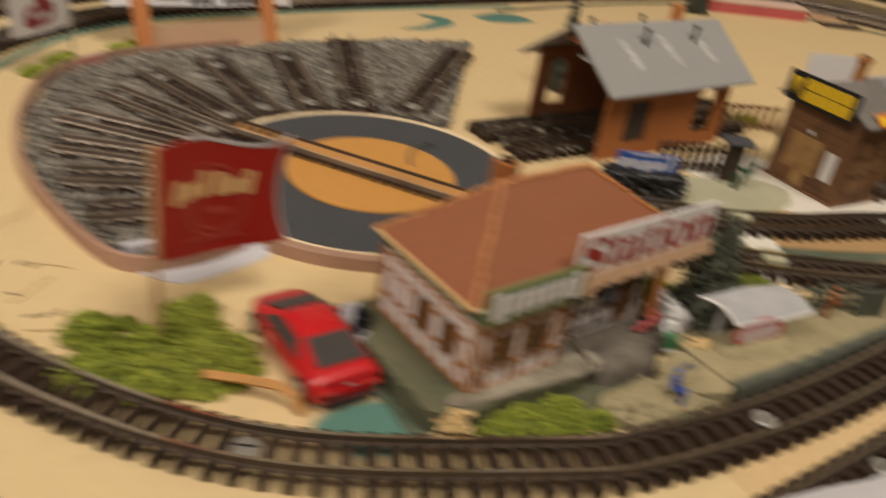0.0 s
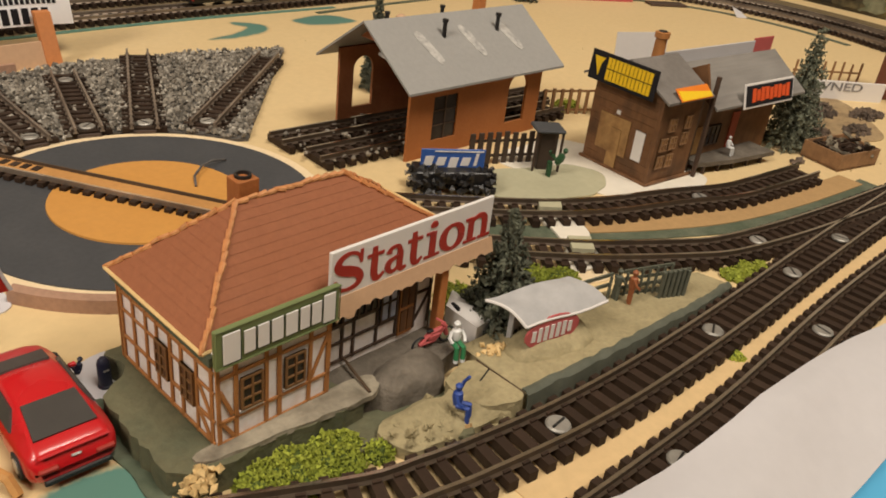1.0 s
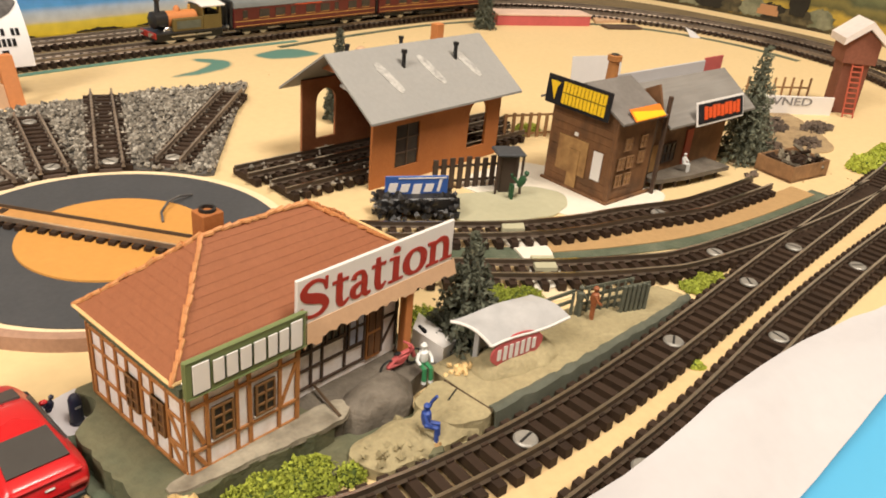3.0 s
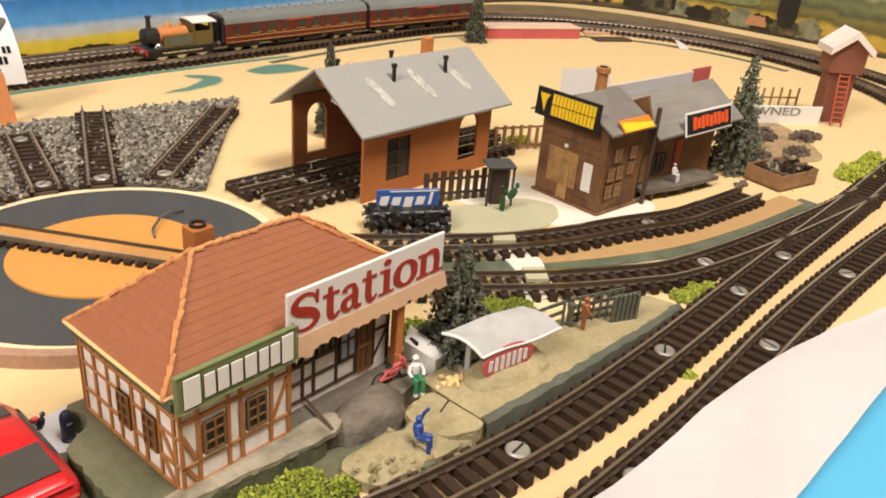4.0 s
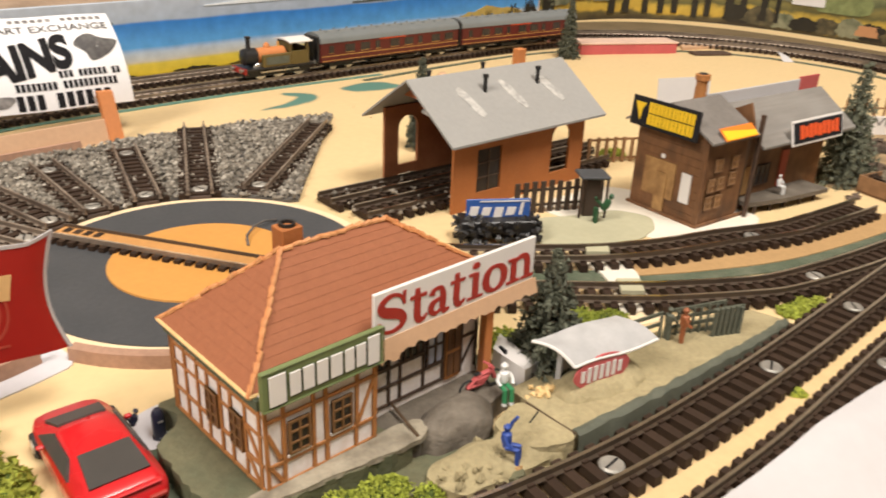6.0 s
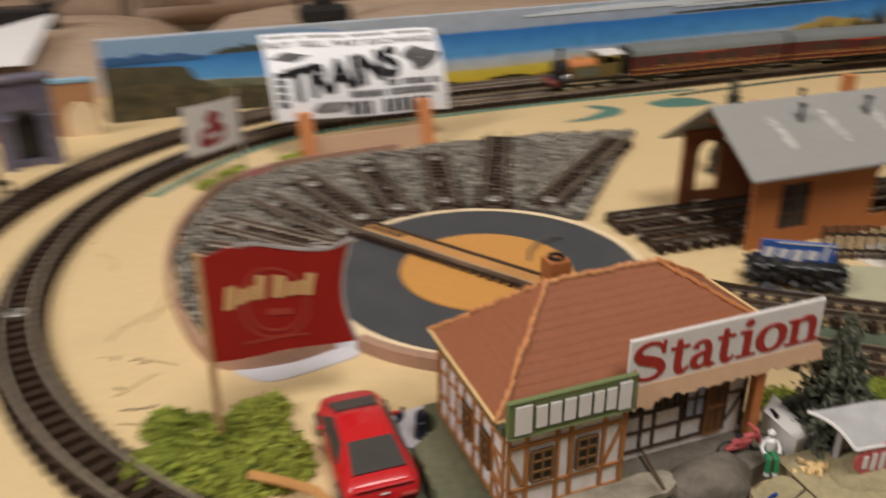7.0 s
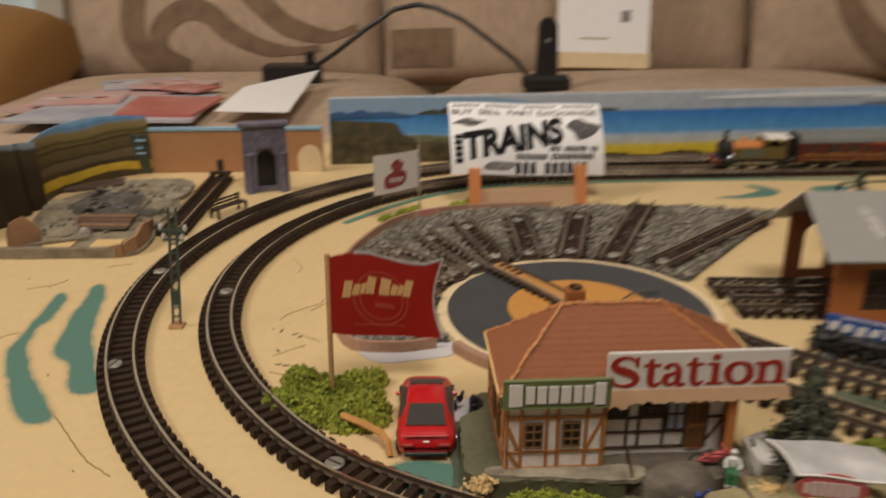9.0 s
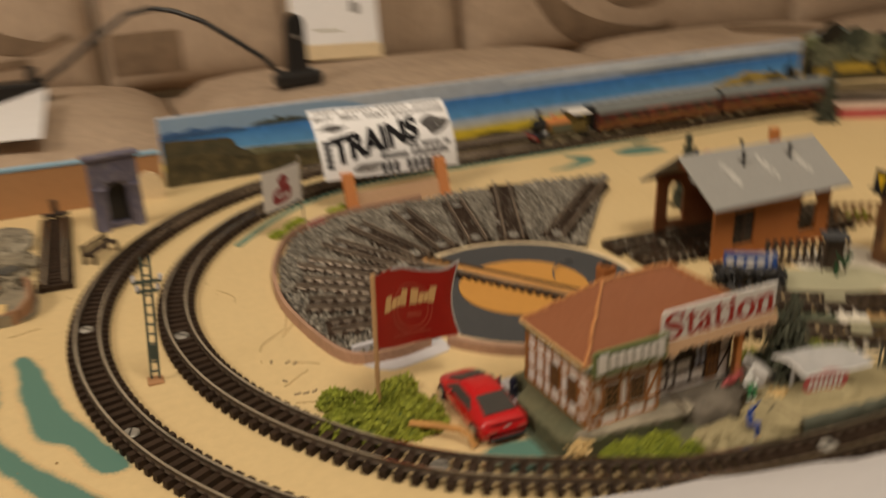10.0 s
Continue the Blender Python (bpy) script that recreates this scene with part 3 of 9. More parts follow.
part("handle_wire", Geo().tube([(x - TT[0], y - TT[1], z) for x, y, z in ((-0.0146, -0.0277, 0.0024), (-0.0120, -0.0222, 0.0034), (-0.0065, -0.0172, 0.0040), (-0.0010, -0.0146, 0.0036), (0.0048, -0.0131, 0.0022))], 0.00042, 6), M_INKGREY, tt, "bent dark wire handle")

fan_outline = [(0.0235, 0.0020), (0.034, 0.0150), (0.105, 0.098), (0.060, 0.108), (0.0043, 0.1125), (-0.045, 0.108), (-0.0757, 0.104), (-0.1040, 0.087), (-0.1215, 0.054), (-0.129, 0.020), (-0.129, -0.012), (-0.1205, -0.050), (-0.104, -0.0565), (-0.0895, -0.0530)]
inner_arc = [(TT[0] + 0.0585 * math.cos(radians(a)), TT[1] + 0.0585 * math.sin(radians(a))) for a in range(206, 26, -6)]
fan_poly = fan_outline + inner_arc
solid("ballast_bed", Geo().prism(fan_poly, -0.0002, 0.0012), M_BALLASTBED, "dark glued ballast bed round the turntable", "ballast", kind="structure")
kerb_line = smooth_line([(-0.020, 0.1125), (-0.0757, 0.106), (-0.1055, 0.0885), (-0.1232, 0.0545), (-0.1308, 0.020), (-0.1308, -0.012), (-0.1223, -0.0520), (-0.1050, -0.0590), (-0.089, -0.0560)], 0.004)
solid("kerb", Geo().sweep(kerb_line, [(-0.0012, -0.0002), (-0.0008, 0.0044), (0.0008, 0.0044), (0.0012, -0.0002)][::-1]), M_KERB, "thin pinkish-brown card kerb round the ballast", "kerb", kind="structure")
kerb2 = smooth_line([(TT[0] + 0.0600 * math.cos(radians(a)), TT[1] + 0.0600 * math.sin(radians(a))) for a in range(212, 300, 8)], 0.004)
solid("kerb", Geo().sweep(kerb2, [(-0.0016, -0.0002), (-0.0016, 0.0040), (0.0016, 0.0040), (0.0016, -0.0002)][::-1]), M_KERB, "thin pinkish-brown card kerb round the turntable", "kerb", kind="structure")


def inside(poly, x, y):
    hit = False
    for i in range(len(poly)):
        (x1, y1), (x2, y2) = poly[i], poly[i - 1]
        if (y1 > y) != (y2 > y) and x < (x2 - x1) * (y - y1) / (y2 - y1) + x1:
            hit = not hit
    return hit


STONE = [Vector(p) for p in ((1, 0, 0), (-1, 0, 0), (0, 1, 0), (0, -1, 0), (0, 0, 1), (0, 0, -1))]
STONE_F = [(0, 2, 4), (2, 1, 4), (1, 3, 4), (3, 0, 4), (2, 0, 5), (1, 2, 5), (3, 1, 5), (0, 3, 5)]


def stones(name, spots, material, label, size=0.0013, category="ballast"):
    g = Geo()
    for x, y, z in spots:
        r = size * random.uniform(0.55, 1.25)
        rot = Euler((random.random() * 6, random.random() * 6, random.random() * 6)).to_matrix()
        s = [r * random.uniform(0.6, 1.2) for _ in range(3)]
        c = Vector((x, y, z))
        g.add([c + rot @ Vector((p.x * s[0], p.y * s[1], p.z * s[2])) for p in STONE], STONE_F)
    return solid(name, g, material, label, category, kind="stuff")


SPURS = [((0.0125, 0.0160), (0.0875, 0.0850)), ((-0.0065, 0.0235), (0.0335, 0.1120)), ((-0.0245, 0.0290), (-0.0070, 0.0960)), ((-0.0430, 0.0280), (-0.0425, 0.0920)),
         ((-0.0580, 0.0240), (-0.0720, 0.0820)), ((-0.0680, 0.0130), (-0.0930, 0.0640)), ((-0.0770, 0.0040), (-0.1120, 0.0430)), ((-0.0860, -0.0060), (-0.1200, 0.0200)), ((-0.0880, -0.0200), (-0.1230, -0.0040)), ((-0.0890, -0.0350), (-0.1210, -0.0290))]


def spur_gap(x, y):
    for (ax, ay), (bx, by) in SPURS:
        dx, dy = bx - ax, by - ay
        L = math.hypot(dx, dy)
        t = ((x - ax) * dx + (y - ay) * dy) / L
        if -0.002 < t < L + 0.001 and abs((x - ax) * dy - (y - ay) * dx) / L < 0.0062:
            return True
    return False


spots = []
while len(spots) < 6500:
    x, y = random.uniform(-0.13, 0.106), random.uniform(-0.058, 0.114)
    if inside(fan_poly, x, y) and not (spur_gap(x, y) and random.random() < 0.8):
        spots.append((x, y, 0.0014 + random.uniform(0, 0.0012)))
stones("ballast_stones", spots[:4100], M_BALLAST, "loose dark grey ballast chippings between the stub tracks", 0.0013)
stones("ballast_stones", spots[4100:], M_BALLASTPALE, "loose pale grey ballast chippings between the stub tracks", 0.0011)
for (ax, ay), (bx, by) in SPURS:
    L = math.hypot(bx - ax, by - ay)
    ux, uy = (bx - ax) / L, (by - ay) / L
    track("stub_track", "short stub of brown track on grey ballast", [(ax + ux * L * i / 12, ay + uy * L * i / 12) for i in range(13)], group="stub tracks round the turntable", z=0.0, rail_mat=M_RAILDULL,
          screws=[(ax + ux * 0.006, ay + uy * 0.006)] + ([(ax + ux * (L - 0.009), ay + uy * (L - 0.009))] if ax < -0.02 and ay > 0.0 else []))
    solid("track_underlay", Geo().sweep([(ax, ay), (ax + ux * L, ay + uy * L)], [(-0.0040, 0.0010), (-0.0040, 0.0022), (0.0040, 0.0022), (0.0040, 0.0010)][::-1]), M_UNDERLAY, "dull brown strip between the rails of a stub track", "underlay", kind="structure")

# ---- paint on the board ----
def spray_material(name, paint, ground):
    """Paint that thins out to a grainy dusting where the spray ends."""
    m = bpy.data.materials.new(name)
    m.use_nodes = True
    nt = m.node_tree
    p = nt.nodes["Principled BSDF"]
    p.inputs["Roughness"].default_value = 0.6
    co = nt.nodes.new("ShaderNodeTexCoord")
    att = nt.nodes.new("ShaderNodeAttribute")
    att.attribute_name = "cover"
    grain = tex(nt, "ShaderNodeTexNoise", Scale=900.0, Detail=3.0)
    cloud = tex(nt, "ShaderNodeTexNoise", Scale=130.0, Detail=4.0)
    for q in (grain, cloud):
        nt.links.new(co.outputs["Object"], q.inputs["Vector"])
    total = nt.nodes.new("ShaderNodeMath")
    total.operation = "ADD"
    nt.links.new(grain.outputs["Fac"], total.inputs[0])
    nt.links.new(cloud.outputs["Fac"], total.inputs[1])
    shift = nt.nodes.new("ShaderNodeMath")
    shift.operation = "MULTIPLY_ADD"
    shift.inputs[1].default_value, shift.inputs[2].default_value = 0.8, -0.8
    nt.links.new(total.outputs[0], shift.inputs[0])
    cover = nt.nodes.new("ShaderNodeMath")
    cover.operation = "ADD"
    nt.links.new(att.outputs["Fac"], cover.inputs[0])
    nt.links.new(shift.outputs[0], cover.inputs[1])
    ramp = nt.nodes.new("ShaderNodeValToRGB")
    ramp.color_ramp.elements.new(0.45)
    half = tuple((a + b) / 2 for a, b in zip(paint, ground))
    for e, (pos, c) in zip(ramp.color_ramp.elements, ((0.12, ground), (0.50, half), (0.95, paint))):
        e.position, e.color = pos, (*c, 1)
    nt.links.new(cover.outputs[0], ramp.inputs[0])
    nt.links.new(ramp.outputs[0], p.inputs["Base Color"])
    return m


M_SPRAY = spray_material("sprayed_teal_paint", (0.090, 0.205, 0.165), (0.645, 0.470, 0.245))


def sprayed(name, outline, label):
    """A sprayed teal shape that fades out over a few millimetres."""
    line = [(x + 0.0012 * noise.noise((x * 110, y * 110, 1.7)), y + 0.0012 * noise.noise((x * 110, y * 110, 8.3))) for x, y in smooth_line(outline, 0.0022, True)]
    n = len(line)
    area = sum(line[i - 1][0] * line[i][1] - line[i][0] * line[i - 1][1] for i in range(n))
    turn = 1 if area > 0 else -1
    v, cover = [], []
    for off, z, c in ((0.0022, 0.00003, -0.1), (0.0, 0.00016, 0.55), (-0.0013, 0.0002, 1.25)):
        for i in range(n):
            (xa, ya), (xb, yb) = line[i - 2], line[(i + 2) % n]
            d = (math.hypot(xb - xa, yb - ya) or 1) * turn
            v.append((line[i][0] + off * (yb - ya) / d, line[i][1] - off * (xb - xa) / d, z))
            cover.append(c)
    f = [(k * n + i, k * n + (i + 1) % n, (k + 1) * n + (i + 1) % n, (k + 1) * n + i)[::turn] for k in (0, 1) for i in range(n)]
    f.append(tuple(range(2 * n, 3 * n))[::turn])
    me = bpy.data.meshes.new(name)
    me.from_pydata(v, [], f)
    me.materials.append(M_SPRAY)
    data = me.attributes.new("cover", "FLOAT", "POINT")
    for i, c in enumerate(cover):
        data.data[i].value = c
    return tagged(new(name, me), label, "paint patch", kind="structure")


sprayed("teal_patch", [(0.080, 0.129), (0.098, 0.128), (0.116, 0.1325), (0.1235, 0.1436), (0.112, 0.156), (0.108, 0.153), (0.112, 0.144), (0.100, 0.1355)], "teal painted patch on the board")
sprayed("teal_patch", [(0.1458, 0.1488), (0.1527, 0.1346), (0.178, 0.1326), (0.182, 0.139), (0.1713, 0.1523)], "teal painted patch on the board")
sprayed("teal_stripe", [(-0.2490, -0.0020), (-0.2440, -0.0040), (-0.2425, -0.0180), (-0.2410, -0.0450), (-0.2290, -0.0700), (-0.2110, -0.0980), (-0.2185, -0.1020), (-0.2330, -0.0790), (-0.2445, -0.0560), (-0.2470, -0.0320)], "curved teal painted stripe on the board")
sprayed("teal_stripe", [(-0.2365, 0.0070), (-0.2310, 0.0050), (-0.2260, -0.0150), (-0.2195, -0.0420), (-0.2110, -0.0620), (-0.2020, -0.0830), (-0.2105, -0.0840), (-0.2190, -0.0650), (-0.2290, -0.0525), (-0.2345, -0.0200)], "curved teal painted stripe on the board")


def ribbon(name, line, w, material, label, z=0.0004):
    return solid(name, Geo().sweep(smooth_line(line, 0.006), [(-w / 2, -0.0002), (-w / 2, z), (w / 2, z), (w / 2, -0.0002)][::-1]), material, label, "paint patch", kind="structure")


ribbon("teal_strip", [(-0.135, 0.090), (-0.11, 0.120), (-0.08, 0.145), (-0.04, 0.161), (0.02, 0.166), (0.10, 0.169), (0.19, 0.167)], 0.004, M_TEAL, "teal painted strip along the inner track")
ribbon("teal_strip", [(0.17, 0.158), (0.24, 0.164), (0.31, 0.166), (0.36, 0.160)], 0.004, M_DKGREEN, "dark green painted strip along the inner track")
ribbon("green_strip", [(0.42, 0.135), (0.465, 0.095), (0.49, 0.05), (0.497, 0.0), (0.49, -0.045)], 0.006, M_DKGREEN, "dark green painted strip along the inner track")
ribbon("green_strip", [(0.040, -0.094), (0.058, -0.1065), (0.0745, -0.1185), (0.100, -0.1325), (0.125, -0.1440), (0.145, -0.1500), (0.180, -0.1560), (0.220, -0.1590)], 0.0095, M_DKGREEN, "dark green painted strip between siding tracks")
ribbon("ochre_strip", [(0.0790, -0.1150), (0.100, -0.1262), (0.13, -0.1385), (0.17, -0.1470), (0.215, -0.1525)], 0.0105, M_CORK, "ochre brown cork strip between siding tracks", 0.0007)
sprayed("teal_patch", [(-0.1020, -0.1275), (-0.0875, -0.1270), (-0.0850, -0.1300), (-0.0850, -0.1380), (-0.0890, -0.1425), (-0.0990, -0.1395)], "teal painted patch by the track")
ribbon("ochre_ground", [(-0.030, -0.1845), (0.0, -0.1865), (0.024, -0.1872), (0.080, -0.1862), (0.136, -0.1850), (0.186, -0.1855), (0.26, -0.187)], 0.0165, M_OCHRE, "ochre tan painted ground between the oval tracks", 0.0003)
flat_patch("white_stripe", [(0.0690, -0.1000), (0.0787, -0.1080), (0.0760, -0.1182), (0.0690, -0.1250), (0.0640, -0.1340), (0.0540, -0.1345), (0.0500, -0.1311), (0.060, -0.121), (0.067, -0.1113)], M_PADWHITE, "white painted stripe running under the siding tracks", z=0.0011)
for quad in ([(0.0740, -0.0985), (0.0805, -0.1030), (0.0768, -0.1066), (0.0705, -0.1018)], [(0.0620, -0.1205), (0.0680, -0.1252), (0.0620, -0.1312), (0.0565, -0.1268)]):
    solid("crossing_board", Geo().prism(quad, -0.0002, 0.0043), M_GREYGREEN, "grey-green card board laid between the rails", "crossing board")
flat_patch("pale_pad", [(0.0480, -0.1310), (0.0600, -0.1335), (0.0573, -0.1410), (0.0440, -0.1360)], M_RIM, "pale cream card pad beside the siding")
flat_patch("grey_pad", [(-0.1175, -0.052), (-0.1, -0.0505), (-0.0835, -0.0512), (-0.0842, -0.063), (-0.100, -0.066), (-0.112, -0.066)], M_LILAC, "pale lilac-grey painted pad beside the turntable")
flat_patch("green_pad", [(-0.0860, -0.1090), (-0.0800, -0.1080), (-0.0790, -0.1200), (-0.0790, -0.1400), (-0.0850, -0.1400), (-0.0865, -0.1200)], M_DKGREEN, "dark grey-green painted strip beside the plinth", z=0.0007)
flat_patch("grey_pad", [(-0.0865, -0.0950), (-0.080, -0.0925), (-0.070, -0.0930), (-0.070, -0.1080), (-0.0790, -0.1130), (-0.0860, -0.1100)], M_LILAC, "pale lilac-grey painted pad by the station")
flat_patch("pale_pad", [(0.095, -0.062), (0.128, -0.055), (0.142, -0.066), (0.160, -0.108), (0.152, -0.120), (0.128, -0.116), (0.108, -0.106)], M_PADWHITE, "white painted pad under the hut")
flat_patch("grey_green_pad", [(0.074, -0.060), (0.098, -0.072), (0.118, -0.079), (0.120, -0.094), (0.100, -0.101), (0.070, -0.084)], M_GREYGREEN, "grey-green painted pad by the fence", z=0.0007)

# ---- painted backdrops ----
def painted(name, bands, top, wobble=0.35, seam=30.0, ragged=0.5, drop=None):
    """Bands of colour by height (metres), with an uneven edge between them."""
    m = bpy.data.materials.new(name)
    m.use_nodes = True
    nt = m.node_tree
    p = nt.nodes["Principled BSDF"]
    p.inputs["Roughness"].default_value = 0.45
    co = nt.nodes.new("ShaderNodeTexCoord")
    sep = nt.nodes.new("ShaderNodeSeparateXYZ")
    nt.links.new(co.outputs["Object"], sep.inputs[0])
    nz = tex(nt, "ShaderNodeTexNoise", Scale=seam, Detail=7.0, Roughness=ragged)
    nt.links.new(co.outputs["Object"], nz.inputs["Vector"])
    off = nt.nodes.new("ShaderNodeMath")
    off.operation = "MULTIPLY_ADD"
    off.inputs[1].default_value, off.inputs[2].default_value = wobble, -wobble / 2
    nt.links.new(nz.outputs["Fac"], off.inputs[0])
    hgt = nt.nodes.new("ShaderNodeMath")
    hgt.operation = "MULTIPLY_ADD"
    hgt.inputs[1].default_value = 1.0 / top
    nt.links.new(sep.outputs["Z"], hgt.inputs[0])
    nt.links.new(off.outputs[0], hgt.inputs[2])
    if drop:
        # the painted shore sinks along the panel: height = s + height * (1 - s / 0.8)
        along = nt.nodes.new("ShaderNodeMapRange")
        along.interpolation_type = "SMOOTHSTEP"
        for slot, v in zip(("From Min", "From Max", "To Min", "To Max"), (drop[0], drop[1], 0.0, drop[2])):
            along.inputs[slot].default_value = v
        nt.links.new(sep.outputs["X"], along.inputs["Value"])
        less = nt.nodes.new("ShaderNodeMath")
        less.operation = "MULTIPLY_ADD"
        less.inputs[1].default_value, less.inputs[2].default_value = -1.25, 1.0
        nt.links.new(along.outputs[0], less.inputs[0])
        sunk = nt.nodes.new("ShaderNodeMath")
        sunk.operation = "MULTIPLY_ADD"
        nt.links.new(hgt.outputs[0], sunk.inputs[0])
        nt.links.new(less.outputs[0], sunk.inputs[1])
        nt.links.new(along.outputs[0], sunk.inputs[2])
        hgt = sunk
    ramp = nt.nodes.new("ShaderNodeValToRGB")
    while len(ramp.color_ramp.elements) < len(bands):
        ramp.color_ramp.elements.new(0.5)
    for e, (pos, c) in zip(ramp.color_ramp.elements, bands):
        e.position, e.color = pos, (*c, 1)
    nt.links.new(hgt.outputs[0], ramp.inputs[0])
    fine = tex(nt, "ShaderNodeTexNoise", Scale=120.0, Detail=5.0)
    nt.links.new(co.outputs["Object"], fine.inputs["Vector"])
    val = tex(nt, "ShaderNodeMapRange")
    val.inputs["To Min"].default_value, val.inputs["To Max"].default_value = 0.7, 1.3
    nt.links.new(fine.outputs["Fac"], val.inputs["Value"])
    hsv = nt.nodes.new("ShaderNodeHueSaturation")
    nt.links.new(val.outputs[0], hsv.inputs["Value"])
    nt.links.new(ramp.outputs[0], hsv.inputs["Color"])
    nt.links.new(hsv.outputs[0], p.inputs["Base Color"])
    return m


M_FIGSPLIT = painted("green_and_white_figure_paint", [(0.0, (0.7, 0.7, 0.68)), (0.07, (0.7, 0.7, 0.68)), (0.09, (0.03, 0.20, 0.08)), (0.42, (0.03, 0.20, 0.08)), (0.47, (0.72, 0.72, 0.70)), (1.0, (0.72, 0.72, 0.70))], 0.0105, 0.0)
M_EARTHDK = painted("dark_brown_backdrop", [(0.0, (0.022, 0.012, 0.006)), (0.35, (0.040, 0.023, 0.010)), (0.55, (0.030, 0.020, 0.010)), (0.78, (0.060, 0.042, 0.020)), (0.86, (0.050, 0.042, 0.024)), (0.90, (0.20, 0.25, 0.30)), (1.0, (0.26, 0.36, 0.44))], 0.040, 0.40, 34.0)
M_SEA = painted("painted_sea_backdrop", [(0.0, (0.05, 0.035, 0.02)), (0.20, (0.10, 0.075, 0.035)), (0.36, (0.10, 0.080, 0.035)), (0.405, (0.045, 0.036, 0.016)), (0.425, (0.66, 0.49, 0.04)), (0.490, (0.74, 0.58, 0.08)), (0.512, (0.60, 0.58, 0.50)), (0.565, (0.52, 0.60, 0.68)),
                                          (0.605, (0.12, 0.38, 0.74)), (0.765, (0.040, 0.22, 0.62)), (0.780, (0.40, 0.47, 0.57)), (1.0, (0.50, 0.55, 0.62))], 0.044, 0.05, 25.0, 0.5, (-0.20, 0.15, 0.40))
M_HILLS = painted("painted_hills_backdrop", [(0.0, (0.06, 0.042, 0.02)), (0.09, (0.075, 0.052, 0.022)), (0.115, (0.55, 0.37, 0.03)), (0.22, (0.60, 0.42, 0.05)), (0.25, (0.045, 0.032, 0.014)), (0.29, (0.055, 0.042, 0.02)), (0.33, (0.125, 0.095, 0.050)), (0.42, (0.150, 0.115, 0.060)), (0.45, (0.050, 0.038, 0.017)), (0.49, (0.105, 0.080, 0.030)), (0.60, (0.125, 0.098, 0.036)), (0.635, (0.040, 0.030, 0.013)), (0.66, (0.165, 0.130, 0.045)),
                                                 (0.72, (0.090, 0.070, 0.026)), (0.75, (0.210, 0.165, 0.062)), (0.84, (0.270, 0.220, 0.095)), (0.875, (0.20, 0.30, 0.42)), (0.91, (0.12, 0.31, 0.60)), (1.0, (0.30, 0.52, 0.72))], 0.040, 0.22, 26.0, 0.5)
M_FIELD = painted("painted_field_backdrop", [(0.0, (0.04, 0.03, 0.015)), (0.10, (0.10, 0.08, 0.03)), (0.16, (0.47, 0.31, 0.045)), (0.30, (0.46, 0.32, 0.055)), (0.38, (0.11, 0.10, 0.035)), (0.50, (0.20, 0.17, 0.055)), (0.60, (0.085, 0.095, 0.045)), (0.72, (0.17, 0.185, 0.085)), (0.84, (0.12, 0.14, 0.065)), (0.93, (0.30, 0.33, 0.20)), (1.0, (0.36, 0.42, 0.42))], 0.050, 0.55, 22.0, 0.6)
SEA_A, SEA_B = Vector((-0.1548, 0.2190, 0)), Vector((0.445, 0.262, 0))
sea_dir = (SEA_B - SEA_A).normalized()
sea_m = Matrix(((sea_dir.x, -sea_dir.y, 0, SEA_A.x), (sea_dir.y, sea_dir.x, 0, SEA_A.y), (0, 0, 1, 0), (0, 0, 0, 1)))
sea_len = (SEA_B - SEA_A).length
sea = thing("backdrop_sea", "painted backdrop of blue sea, yellow beach and brown fields", "backdrop", sea_m, kind="structure")
part("panel", Geo().box(0, sea_len, 0, 0.003, 0, 0.0455, 0.0003), M_SEA, sea)
M_ISLE = mat("painted_green_hills", (0.062, 0.072, 0.048), 0.6, scale=200, vary=0.2)
M_BUSHDK = mat("painted_dark_scrub", (0.022, 0.018, 0.010), 0.7, scale=200, vary=0.2)
M_FARSKY = mat("painted_pale_haze", (0.66, 0.65, 0.64), 0.6, scale=60, vary=0.04)


def ridge_shape(x0, x1, z0, h, n=18, rough=0.4, start=0.0):
    """A low painted hill in front of the panel."""
    top = [(x0 + (x1 - x0) * i / n, z0 + h * max(0.0, math.sin(math.pi * (start + (1 - start) * i / n))) ** 0.7 * (1 - rough + rough * 2 * noise.noise((x0 * 90 + i * 0.9, 3, 0)))) for i in range(n + 1)]
    pts = [(x, max(z, z0 + 0.0002)) for x, z in top]
    rot = Matrix(((1, 0, 0, 0), (0, 0, -1, 0), (0, 1, 0, 0), (0, 0, 0, 1)))
    return Geo().prism([(x0, z0 - 0.0004)] + pts[::1] + [(x1, z0 - 0.0004)], 0.0, 0.0004, rot)


for x0, x1, z0, h in ((0.060, 0.100, 0.0336, 0.0052), (0.105, 0.150, 0.0340, 0.0040), (0.154, 0.178, 0.0338, 0.0034), (0.182, 0.200, 0.0336, 0.0022)):
    part("painted_island", ridge_shape(x0, x1, z0, h), M_ISLE, sea, "dark green painted island")
M_FOLIAGE = mat("painted_grey_green_foliage", (0.20, 0.20, 0.125), 0.7, scale=250, vary=0.25, second=(0.09, 0.10, 0.055), blotch=90)
M_FARHILL = mat("painted_blue_far_hills", (0.045, 0.125, 0.30), 0.6, scale=150, vary=0.15)
M_HEADLAND = mat("painted_brown_green_headland", (0.060, 0.058, 0.034), 0.6, scale=220, vary=0.25, second=(0.105, 0.085, 0.045), blotch=90)
M_LOWFIELD = mat("painted_dark_olive_fields", (0.050, 0.042, 0.022), 0.6, scale=220, vary=0.25, second=(0.13, 0.105, 0.05), blotch=130, stretch=(0.3, 1.0, 1.6))
M_LEFTSKY = mat("painted_blue_sky", (0.25, 0.39, 0.58), 0.6, scale=60, vary=0.06, second=(0.36, 0.46, 0.58), blotch=20)


